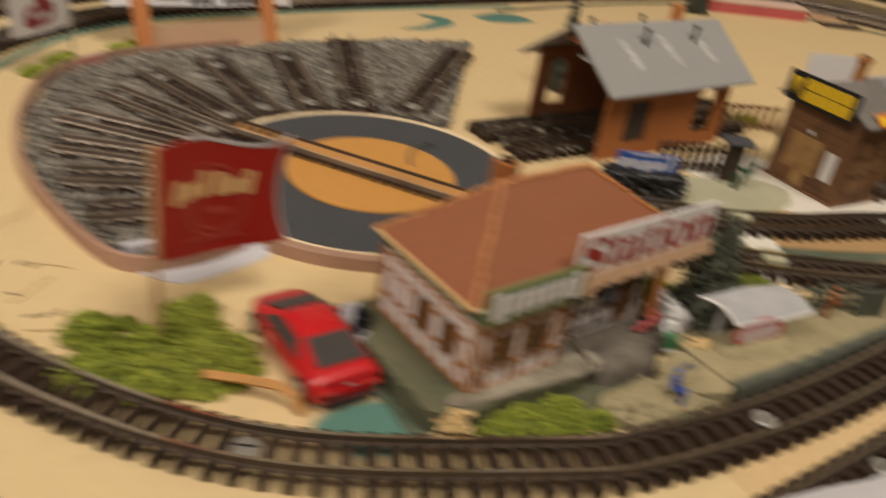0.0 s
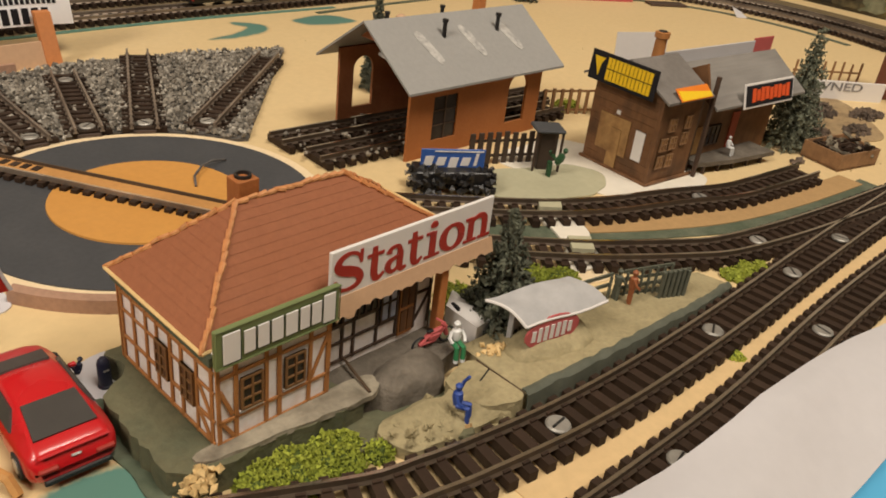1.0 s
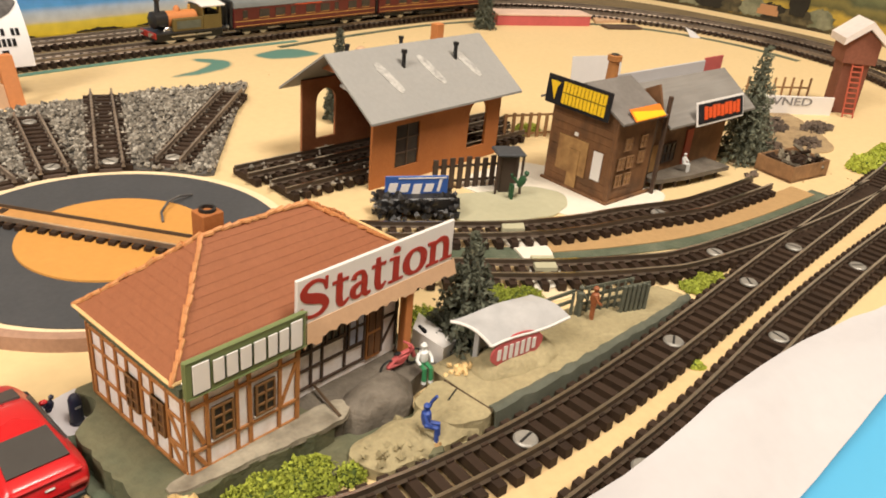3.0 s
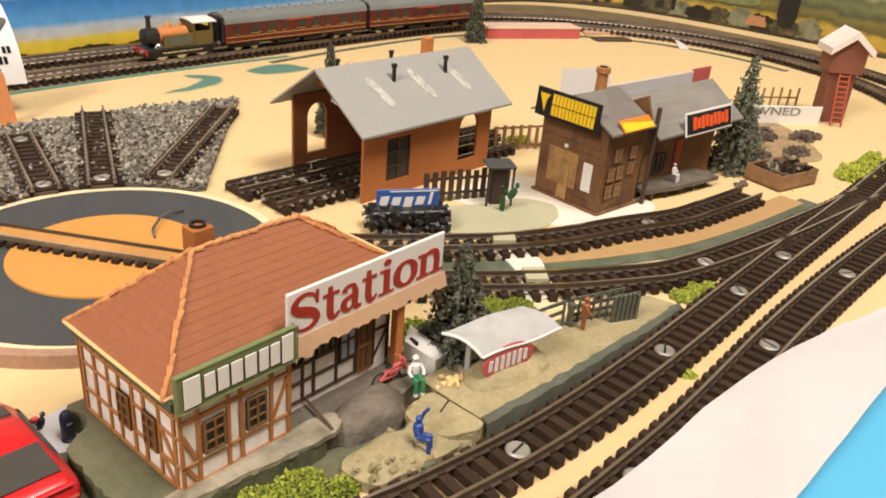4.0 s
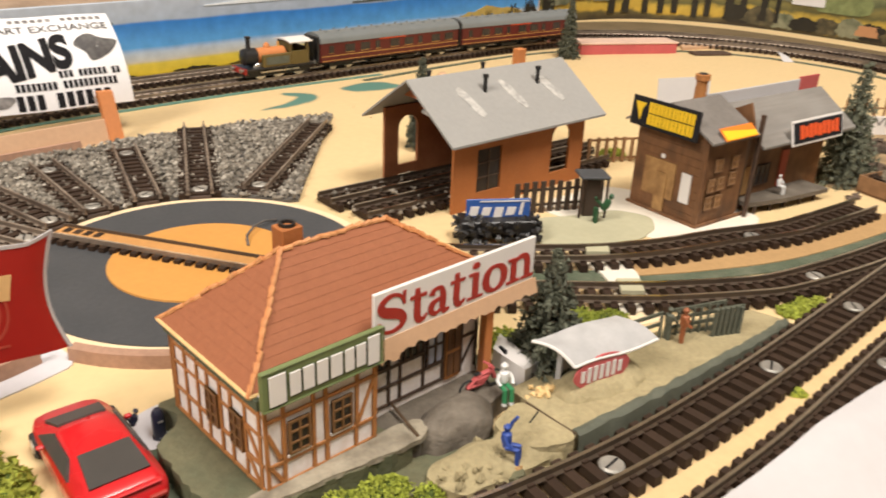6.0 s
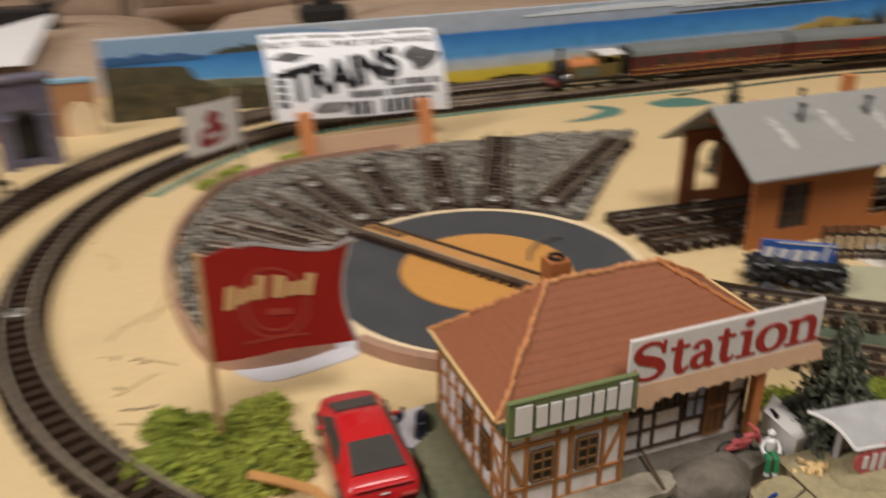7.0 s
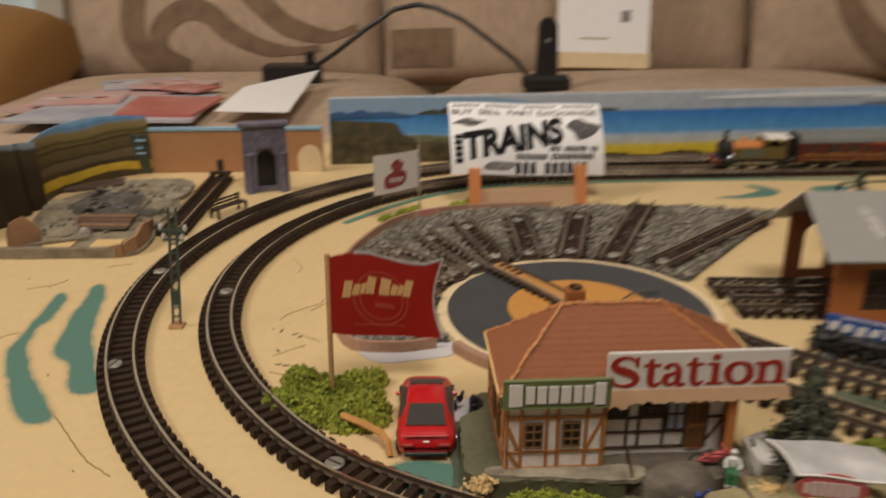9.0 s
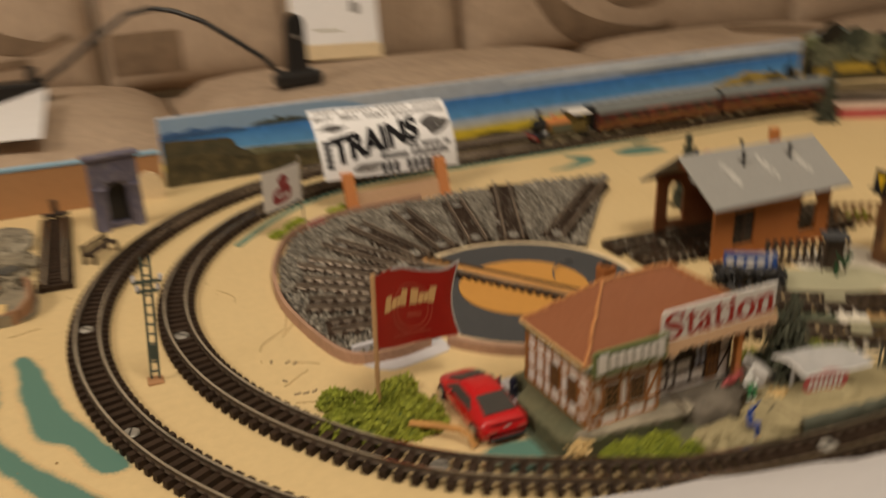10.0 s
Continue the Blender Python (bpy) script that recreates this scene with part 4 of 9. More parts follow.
def painted_shape(name, pts, depth, material, label, foot=0.0006):
    """A painted form on the sea panel: its upper edge from left to right over a flat foot."""
    line = smooth_line(pts, 0.0015)
    line = [(x, z + 0.0005 * noise.noise((x * 400, z * 300, depth * 9000))) for x, z in line]
    rot = Matrix(((1, 0, 0, 0), (0, 0, -1, 0), (0, 1, 0, 0), (0, 0, 0, 1)))
    part(name, Geo().prism([(line[0][0], foot)] + line + [(line[-1][0], foot)], 0.0, depth, rot), material, sea, label)


painted_shape("painted_sky", [(0.0006, 0.0448), (0.060, 0.0448), (0.120, 0.0430), (0.150, 0.0360)], 0.0002, M_LEFTSKY, "grey-blue painted sky", 0.0330)
painted_shape("painted_far_hill", [(0.0006, 0.0352), (0.008, 0.0362), (0.014, 0.0348), (0.021, 0.0371), (0.030, 0.0350), (0.038, 0.0358), (0.050, 0.0336), (0.056, 0.0320)], 0.0005, M_FARHILL, "dark blue painted far hills", 0.0315)
painted_shape("painted_shore", [(0.030, 0.0180), (0.060, 0.0190), (0.100, 0.0165), (0.155, 0.0140)], 0.0006, M_FOLIAGE, "grey-green painted shore", 0.0090)
painted_shape("painted_hill", [(0.0006, 0.0306), (0.012, 0.0300), (0.026, 0.0290), (0.038, 0.0284), (0.045, 0.0268), (0.050, 0.0200), (0.058, 0.0165)], 0.0008, M_HEADLAND, "brown-green painted headland")
painted_shape("painted_field", [(0.0006, 0.0185), (0.025, 0.0200), (0.050, 0.0150), (0.075, 0.0140), (0.110, 0.0115), (0.160, 0.0095)], 0.0011, M_LOWFIELD, "dark olive painted fields")
for x0, w, h in ((0.16, 0.05, 0.003), (0.235, 0.03, 0.003), (0.275, 0.05, 0.004), (0.335, 0.012, 0.007), (0.36, 0.03, 0.003), (0.40, 0.012, 0.009), (0.418, 0.014, 0.012), (0.45, 0.02, 0.014), (0.51, 0.03, 0.012), (0.56, 0.03, 0.016)):
    part("painted_bush", ridge_shape(x0, x0 + w, 0.0020, h * 0.8, rough=0.5), M_BUSHDK, sea, "dark painted scrub")
M_BEACHHILL = mat("painted_ochre_shore", (0.52, 0.37, 0.10), 0.6, scale=150, vary=0.2, second=(0.36, 0.26, 0.09), blotch=60)
M_HEDGE = mat("painted_light_green_field", (0.20, 0.23, 0.09), 0.7, scale=250, vary=0.2, second=(0.11, 0.13, 0.05), blotch=80)
part("painted_shore", ridge_shape(0.470, 0.6005, 0.0040, 0.0190, rough=0.12), M_BEACHHILL, sea, "ochre painted shore")
part("painted_coast", ridge_shape(0.380, 0.600, 0.0345, 0.0020, rough=0.3), M_ISLE, sea, "thin dark painted coastline")
for x0, w, h in ((0.522, 0.018, 0.017), (0.552, 0.026, 0.021), (0.576, 0.0245, 0.027)):
    part("painted_tree", ridge_shape(x0, x0 + w, 0.0050, h, n=24, rough=0.35), M_BUSHDK, sea, "dark painted tree")
M_CLOUD = mat("painted_white_cloud", (0.78, 0.82, 0.85), 0.6, scale=60, vary=0.05, second=(0.66, 0.72, 0.78), blotch=30)
for x0, x1, z0, h in ((0.26, 0.46, 0.0400, 0.0040), (0.38, 0.597, 0.0385, 0.0056)):
    part("painted_cloud", ridge_shape(x0, x1, z0, h, rough=0.2), M_CLOUD, sea, "white painted cloud bank")

solid("backdrop_board", Geo().box(-0.2705, -0.158, 0.201, 0.204, 0, 0.0275, 0.0004), M_PANEL, "plain salmon-brown backdrop board", "backdrop", kind="structure")
solid("backdrop_edge", Geo().box(-0.2705, -0.158, 0.2005, 0.2045, 0.0277, 0.0300, 0.0003), M_SKYEDGE, "pale blue strip on the backdrop board", "backdrop", kind="structure")


def curved_panel(name, line, h, lean, material, label, bulge=0.0):
    L = smooth_line(line, 0.008)
    rows = []
    for k in range(9):
        s = k / 8
        row = []
        for i, (x, y) in enumerate(L):
            a, b = L[max(i - 1, 0)], L[min(i + 1, len(L) - 1)]
            d = math.hypot(b[0] - a[0], b[1] - a[1]) or 1
            o = lean * s + bulge * math.sin(math.pi * s)
            hh = h * (0.92 + 0.08 * math.sin(i * 0.35))
            row.append((x - (b[1] - a[1]) / d * o, y + (b[0] - a[0]) / d * o, hh * s))
        rows.append(row)
    return solid(name, Geo().sheet(rows, 0.0012), material, label, "backdrop", kind="structure", smooth=True)


curved_panel("backdrop_hills", [(-0.2705, 0.2025), (-0.288, 0.1925), (-0.305, 0.174), (-0.3125, 0.152), (-0.3130, 0.128)], 0.040, -0.005, M_HILLS, "curled painted backdrop of ochre and brown hills")
FIELD_LINE = [(0.448, 0.263), (0.50, 0.262), (0.56, 0.245), (0.61, 0.20), (0.635, 0.13), (0.64, 0.02), (0.63, -0.10), (0.61, -0.20)]
fields = curved_panel("backdrop_fields", FIELD_LINE, 0.052, 0.0, M_FIELD, "painted backdrop of green and ochre fields")


FIELD_RUN = smooth_line(FIELD_LINE, 0.002)


def on_fields(s, z, lift):
    """A place s metres along the painted fields at height z, lifted towards the board."""
    i = min(max(1, int(s / 0.002)), len(FIELD_RUN) - 2)
    (x, y), (xa, ya), (xb, yb) = FIELD_RUN[i], FIELD_RUN[i - 1], FIELD_RUN[i + 1]
    d = math.hypot(xb - xa, yb - ya)
    nx, ny = (yb - ya) / d, -(xb - xa) / d
    if nx * (0.3 - x) + ny * (0.0 - y) < 0:
        nx, ny = -nx, -ny
    return Vector((x + nx * lift, y + ny * lift, z))


def field_shape(name, s, half, z0, z1, top, material, label, ragged=0.0, lift=0.0016):
    """A painted shape on the curved fields: centred s metres along, half wide at its foot and top wide at its head, with an uneven edge."""
    n, grid = 10, []
    for j in range(n + 1):
        v = j / n
        w = half + (top - half) * v
        if ragged:
            w *= math.sin(math.pi * min(1.0, 0.10 + 0.86 * v)) ** 0.5
        row = []
        for i in range(9):
            u = i / 4 - 1
            wob = ragged * w * noise.noise((s * 300 + (7 if u > 0 else 0), z0 * 900 + v * 4.5, 1.3)) * abs(u)
            row.append(on_fields(s + u * w + math.copysign(wob, u), z0 + (z1 - z0) * v + ragged * 0.003 * noise.noise((s * 500 + u * 3.0, v * 3, 5.0)), lift))
        grid.append(row)
    part(name, Geo().sheet(grid, 0.0010), material, fields, label)


for s, half, z0, z1, mt, lb in ((0.008, 0.012, 0.004, 0.036, M_BUSHDK, "dark painted tree"), (0.026, 0.016, 0.016, 0.044, M_FOLIAGE, "grey-green painted foliage"), (0.034, 0.013, 0.038, 0.058, M_BUSHDK, "dark painted tree"), (0.050, 0.014, 0.020, 0.040, M_FOLIAGE, "grey-green painted foliage"), (0.064, 0.015, 0.026, 0.052, M_ISLE, "dark green painted tree"), (0.082, 0.013, 0.018, 0.046, M_FOLIAGE, "grey-green painted foliage")):
    field_shape("painted_tree", s, half, z0, z1, half, mt, lb, ragged=0.7, lift=0.0016 + 0.0006 * (z0 > 0.03))
for k in range(11):
    s = 0.098 + k * 0.0165 + random.uniform(-0.004, 0.004)
    field_shape("painted_trunk", s, random.uniform(0.0020, 0.0042), random.uniform(0.004, 0.008), random.uniform(0.044, 0.051), random.uniform(0.0018, 0.0034), M_BUSHDK, "dark painted tree trunk")
    field_shape("painted_crown", s + 0.007, random.uniform(0.006, 0.010), random.uniform(0.024, 0.030), random.uniform(0.042, 0.050), 0.006, (M_ISLE, M_FOLIAGE, M_HEDGE)[k % 3], "mottled green painted tree crown", ragged=0.8, lift=0.0010)
for k in range(9):
    field_shape("painted_hedge", 0.225 + k * 0.021, random.uniform(0.011, 0.016), 0.003, random.uniform(0.013, 0.021), 0.010, (M_BUSHDK, M_LOWFIELD, M_FOLIAGE)[k % 3], "dark painted hedge", ragged=0.8, lift=0.0012 + 0.0003 * (k % 2))
field_shape("painted_hill", 0.318, 0.030, 0.022, 0.044, 0.022, M_HEDGE, "light green painted hill", ragged=0.3, lift=0.0008)
field_shape("painted_tree", 0.372, 0.010, 0.010, 0.052, 0.006, M_BUSHDK, "dark painted tree", ragged=0.5, lift=0.0024)
field_shape("painted_roof", 0.288, 0.016, 0.0345, 0.0410, 0.013, M_SIGNREDOR, "bright red painted roof")
field_shape("painted_wall", 0.288, 0.014, 0.0260, 0.0345, 0.014, M_FARSKY, "pale painted house wall")
field_shape("painted_wall", 0.345, 0.010, 0.0060, 0.0150, 0.008, M_PANEL, "orange-brown painted wall")
FOLD_LINE = [(-0.3065, 0.1240), (-0.3125, 0.1180), (-0.3105, 0.1090), (-0.3180, 0.1010), (-0.3135, 0.0910), (-0.3205, 0.0820), (-0.3140, 0.0715), (-0.3205, 0.0640), (-0.3320, 0.0650), (-0.3400, 0.0580), (-0.3520, 0.0600), (-0.3650, 0.0500), (-0.3900, 0.0400)]
curved_panel("backdrop_fold", FOLD_LINE, 0.041, -0.004, M_EARTHDK, "dark brown folded end of the painted backdrop")
end_piece = thing("backdrop_end", "small dark green end of the painted backdrop with pale strokes", "backdrop", kind="structure")
part("panel", Geo().box(-0.2820, -0.2712, 0.1990, 0.2006, 0.0, 0.0262, 0.0003), M_ISLE, end_piece)
for z, w in ((0.0215, 0.0070), (0.0165, 0.0045), (0.0130, 0.0060)):
    part("painted_stroke", Geo().box(-0.2790, -0.2790 + w, 0.1984, 0.1990, z, z + 0.0016, 0.0002), M_SKYEDGE, end_piece, "pale grey-blue stroke")


# ---- station building ----
UPRIGHT = Matrix(((1, 0, 0, 0), (0, 0, -1, 0), (0, 1, 0, 0), (0, 0, 0, 1)))  # outline x, y -> x, z; depth towards -y


def facing(x, y, z, turn=0.0):
    """The frame of an upright face: x along it, y up, z out of it (towards -y before the turn)."""
    return Matrix.Translation((x, y, z)) @ Matrix.Rotation(radians(turn), 4, "Z") @ UPRIGHT


def slab(geo, poly, depth, m):
    return geo.prism(poly, 0.0, depth, m)


def window(parent, m, w, h, pane_mat=None, frame_mat=None, bars=(1, 2), label=""):
    """A small window on an upright face: pane, frame and glazing bars."""
    pane_mat, frame_mat = pane_mat or M_GLASS, frame_mat or M_WINFRAME
    win = part("window", Geo().box(0, w, 0, h, 0.00005, 0.0004, 0.0, m), pane_mat, parent, label or "small window with dark panes")
    g = Geo()
    t = 0.00050
    for a in ((0, w, 0, t), (0, w, h - t, h), (0, t, t, h - t), (w - t, w, t, h - t)):
        g.box(*a, 0.0001, 0.0007, 0.0, m)
    part("frame", g, frame_mat, win)
    g = Geo()
    for i in range(1, bars[0] + 1):
        x = w * i / (bars[0] + 1)
        g.box(x - 0.00022, x + 0.00022, t, h - t, 0.0004, 0.0008, 0.0, m)
    for j in range(1, bars[1] + 1):
        y = h * j / (bars[1] + 1)
        g.box(t, w - t, y - 0.0002, y + 0.0002, 0.0004, 0.00075, 0.0, m)
    part("muntin_grid", g, frame_mat, win)
    return win


def beam(parent, m, x0, y0, x1, y1, w=0.0010, material=None):
    d = math.hypot(x1 - x0, y1 - y0)
    mm = m @ Matrix.Translation((x0, y0, 0)) @ Matrix.Rotation(math.atan2(y1 - y0, x1 - x0), 4, "Z")
    return part("beam", Geo().box(0, d, -w / 2, w / 2, 0.0, 0.00045, 0.00012, mm), material or M_TIMBER, parent)


SX0, SX1, SXB, SY0, SY1, SYP, SZ0, SZ1 = -0.0750, -0.0140, -0.0485, -0.1390, -0.1030, -0.1342, 0.0067, 0.0285
station = thing("station_building", "half-timbered card station with red-brown tiled hipped roof on a green plinth", "station building",
                Matrix.Translation((-0.0461, -0.1393, 0)) @ Matrix.Rotation(radians(1.3), 4, "Z") @ Matrix.Translation((0.0484, 0.1390, 0)))
part("bay_wall", Geo().box(SX0, SXB, SY0, SY1, SZ0, SZ1, 0.0002), M_PLASTER, station, "white plastered bay wall")
part("porch_wall", Geo().box(SXB + 0.0001, SX1, SYP, SY1 + 0.0002, SZ0, SZ1 - 0.0002, 0.0002), M_PLASTER, station, "white plastered wall behind the porch")
front = facing(SX0, SY0 - 0.00005, SZ0)
BW, BH = SXB - SX0, SZ1 - SZ0
for y in (0.0005, 0.0054, 0.0158):
    beam(station, front, 0.0, y + random.gauss(0, 0.0001), BW, y + random.gauss(0, 0.0001), random.uniform(0.0007, 0.0010))
for x in (0.0006, 0.0042, 0.0110, 0.0141, 0.0212, BW - 0.0006):
    beam(station, front, x, 0.0, x + random.gauss(0, 0.0002), BH - 0.001, random.uniform(0.0008, 0.0012))
beam(station, front, 0.0008, 0.0058, 0.0036, 0.0010, 0.0009)
beam(station, front, 0.0008, 0.0130, 0.0034, 0.0064, 0.0009)
beam(station, front, 0.0216, 0.0060, 0.0258, 0.0154, 0.0009)
for x, y in ((0.0050, 0.0068), (0.0150, 0.0070)):
    win = window(station, front @ Matrix.Translation((x, y, 0.0003)), 0.0049, 0.0076, bars=(1, 2), label="small six-light window with tan frame")
    part("sill", Geo().box(x - 0.0002, x + 0.0051, y - 0.0008, y - 0.0001, 0.0002, 0.0007, 0.0001, front), M_PLASTER, win, "pale window sill")
side = facing(SX0 - 0.00005, SY1, SZ0, -90)
SD = SY1 - SY0
for y in (0.0005, 0.0062, 0.0130, 0.0174):
    beam(station, side, 0.0, y + random.gauss(0, 0.00015), SD, y + random.gauss(0, 0.00015), random.uniform(0.0006, 0.0009))
for x in (0.0006, 0.0058, 0.0108, 0.0150, 0.0204, 0.0246, 0.0300, SD - 0.0008):
    beam(station, side, x, 0.0, x + random.gauss(0, 0.0002), BH - 0.001, random.uniform(0.0007, 0.0010))
beam(station, side, 0.0350, 0.0006, 0.0306, 0.0060, 0.0009)
beam(station, side, 0.0350, 0.0066, 0.0306, 0.0126, 0.0008)
for x in (0.0154, 0.0250):
    window(station, side @ Matrix.Translation((x, 0.0060, 0.0003)), 0.0047, 0.0080, pane_mat=M_HUTWALL, bars=(1, 2), label="brown shuttered window")
back = facing(SX1 - 0.0, SY1 + 0.0003, SZ0, 180)
for y in (0.0006, 0.0068, 0.0128, 0.0172):
    beam(station, back, 0.0, y, SX1 - SX0, y)
for i in range(13):
    beam(station, back, 0.001 + i * 0.005, 0.0, 0.001 + i * 0.005, BH - 0.001)
# Porch and right-end timbers are a darker brown than those on the bay.
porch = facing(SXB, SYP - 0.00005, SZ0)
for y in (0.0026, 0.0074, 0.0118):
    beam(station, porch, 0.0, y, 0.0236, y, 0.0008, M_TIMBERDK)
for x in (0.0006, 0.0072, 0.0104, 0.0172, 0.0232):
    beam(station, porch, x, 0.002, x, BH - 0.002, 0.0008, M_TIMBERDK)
window(station, porch @ Matrix.Translation((0.0010, 0.0124, 0.0003)), 0.0059, 0.0066, frame_mat=M_TIMBERDK, bars=(2, 1), label="wide dark window behind the porch")
window(station, porch @ Matrix.Translation((0.0109, 0.0124, 0.0003)), 0.0060, 0.0066, frame_mat=M_TIMBERDK, bars=(2, 1), label="wide dark window behind the porch")
window(station, porch @ Matrix.Translation((0.0176, 0.0080, 0.0003)), 0.0053, 0.0100, pane_mat=M_PALEGLASS, frame_mat=M_TIMBERDK, bars=(1, 1), label="pale blue window behind the porch")
door = part("door", Geo().box(0.0238, 0.0284, 0.0018, 0.0170, 0.0, 0.0006, 0.0001, porch), M_TIMBER, station, "brown panelled door")
for x in (0.0242, 0.0263):
    for y in (0.003, 0.0098):
        part("panel", Geo().box(x, x + 0.0017, y, y + 0.0058, 0.0006, 0.0009, 0.0, porch), M_HUTWALL, door)
for x in (0.0290, 0.0338):
    beam(station, porch, x, 0.002, x, BH - 0.002, 0.0008, M_TIMBERDK)
beam(station, porch, 0.0292, 0.0040, 0.0336, 0.0110, 0.0007, M_TIMBERDK)
beam(station, porch, 0.0290, 0.0115, 0.0340, 0.0115, 0.0007, M_TIMBERDK)
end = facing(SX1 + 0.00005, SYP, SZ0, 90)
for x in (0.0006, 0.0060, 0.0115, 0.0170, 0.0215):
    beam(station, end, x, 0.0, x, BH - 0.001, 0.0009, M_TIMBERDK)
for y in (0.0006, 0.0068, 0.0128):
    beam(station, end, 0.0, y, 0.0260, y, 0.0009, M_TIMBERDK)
# Plain dark brown sheet covers the bay's side towards the porch.
part("reveal", Geo().box(SXB, SXB + 0.0004, SY0 + 0.0003, SYP, SZ0, SZ1 - 0.001), M_TIMBERDK, station, "dark brown sheet on the bay side towards the porch")

# hipped roof of overlapping tile courses
RX0, RX1, RY0, RY1, RZ0 = -0.0766, -0.0020, -0.1378, -0.1006, 0.0280
RA, RB = Vector((-0.0572, -0.1192, 0.0456)), Vector((-0.0304, -0.1192, 0.0456))
corner = [Vector((RX0, RY0, RZ0)), Vector((RX1, RY0, RZ0)), Vector((RX1, RY1, RZ0)), Vector((RX0, RY1, RZ0))]
roof = part("roof", Geo().add([*corner, RA - Vector((0, 0, 0.0006)), RB - Vector((0, 0, 0.0006))], [(0, 1, 5, 4), (1, 2, 5), (2, 3, 4, 5), (3, 0, 4), (3, 2, 1, 0)]), M_TILE, station, "red-brown tiled hipped roof")
for quad in ((corner[0], corner[1], RB, RA), (corner[1], corner[2], RB, RB), (corner[2], corner[3], RA, RB), (corner[3], corner[0], RA, RA)):
    a, b, c, d = quad
    up = (b - a).cross(d - a).normalized()
    COURSES = 13
    for i in range(COURSES):
        s0, s1 = i / COURSES, min(1.0, (i + 1.12) / COURSES)
        lo0, lo1, hi0, hi1 = a.lerp(d, s0), b.lerp(c, s0), a.lerp(d, s1), b.lerp(c, s1)
        t0, t1 = 0.00014, 0.00005
        v = [lo0, lo1, hi1, hi0, lo0 + up * t0, lo1 + up * t0, hi1 + up * t1, hi0 + up * t1]
        part("tile_course", Geo().add(v, [(3, 2, 1, 0), (4, 5, 6, 7), (0, 1, 5, 4), (1, 2, 6, 5), (2, 3, 7, 6), (3, 0, 4, 7)]), M_TILE, roof)
ridge_geo = Geo().tube([(-0.0013, 0, 0), (0.0, 0, 0.00005), (0.0013, 0, 0)], [0.00042, 0.00056, 0.00066], 7)
RIDGE_MESH = ridge_geo.mesh("ridge_tile", M_RIDGE)
for a, b in ((RA, RB), (corner[0], RA), (corner[3], RA), (corner[1], RB), (corner[2], RB)):
    d = b - a
    n = int(d.length / 0.0022)
    q = d.to_track_quat("X", "Z").to_matrix().to_4x4()
    for i in range(n):
        ob = new("ridge_tile", RIDGE_MESH)
        ob.parent = roof
        ob.matrix_basis = Matrix.Translation(a + d * ((i + 0.5) / n) + Vector((random.gauss(0, 0.00012), random.gauss(0, 0.00012), random.uniform(0.0001, 0.0004)))) @ q @ Matrix.Rotation(random.gauss(0, 0.10), 4, "Y") @ Matrix.Diagonal((1, random.uniform(0.8, 1.15), random.uniform(0.8, 1.15), 1))
g = Geo()
for (a, b) in ((corner[0], corner[1]), (corner[1], corner[2]), (corner[2], corner[3]), (corner[3], corner[0])):
    g.tube([a + Vector((0, 0, 0.0003)), b + Vector((0, 0, 0.0003))], 0.00040, 6)
part("eaves_edge", g, M_CREAMEDGE, roof, "cream card edge of the roof")
part("fascia", Geo().box(SX0 - 0.0012, SX1 + 0.0004, SY0 - 0.0004, SY1 + 0.0012, SZ1 - 0.0024, SZ1 - 0.0004), M_DKGREEN, station, "dark green fascia under the eaves")
chim = part("chimney", Geo().box(-0.0556, -0.0506, -0.1174, -0.1130, 0.036, 0.0486, 0.0002), M_BRICK, station, "square brown brick chimney")
part("chimney_pot", Geo().lathe([(0.0018, 0.0), (0.0018, 0.0011), (0.0013, 0.0011), (0.0012, 0.0003)], 14, Matrix.Translation((-0.0531, -0.1152, 0.0482))), M_BLACK, chim, "black chimney pot rim")

# name boards; the maker's name is left as plain raised blocks
board = part("name_board", Geo().box(-0.0760, -0.0482, -0.1412, -0.1400, 0.0264, 0.0346, 0.0003), M_SIGNGREEN, station, "olive green name board with white lettering blocks")
part("board_edge", Geo().tube([(-0.0759, -0.1413, 0.0265), (-0.0483, -0.1413, 0.0265), (-0.0483, -0.1413, 0.0345), (-0.0759, -0.1413, 0.0345), (-0.0759, -0.1413, 0.0265)], 0.00022, 5), M_SIGNGREEN, board)
bx = -0.0746
for k, (w, h) in enumerate(((0.0043, 0.0064), (0.0029, 0.0050), (0.0030, 0.0050), (0.0031, 0.0050), (0.0033, 0.0050), (0.0027, 0.0050), (0.0028, 0.0050), (0.0035, 0.0064))):
    mm = facing(bx, -0.1413, 0.0280 - (0.0007 if h > 0.006 else 0))
    part("block_shadow", Geo().box(0.0002, w * 0.82 + 0.0003, -0.0003, h - 0.0002, 0.0, 0.00012, 0.0, mm), M_INK, board, "dark printed shadow")
    part("raised_block", Geo().box(0.0, w * 0.82, 0, h, 0.0001, 0.0004, 0.0001, mm), M_WHITE, board, "plain white block")
    bx += w
sign = part("station_sign", Geo().box(-0.0490, -0.0012, -0.1390, -0.1381, 0.0296, 0.0406, 0.0002), M_WHITE, station, "white board with large maroon lettering")
SGN = facing(-0.0490, -0.13905, 0.0296)
SGW, SGH = 0.0478, 0.0110


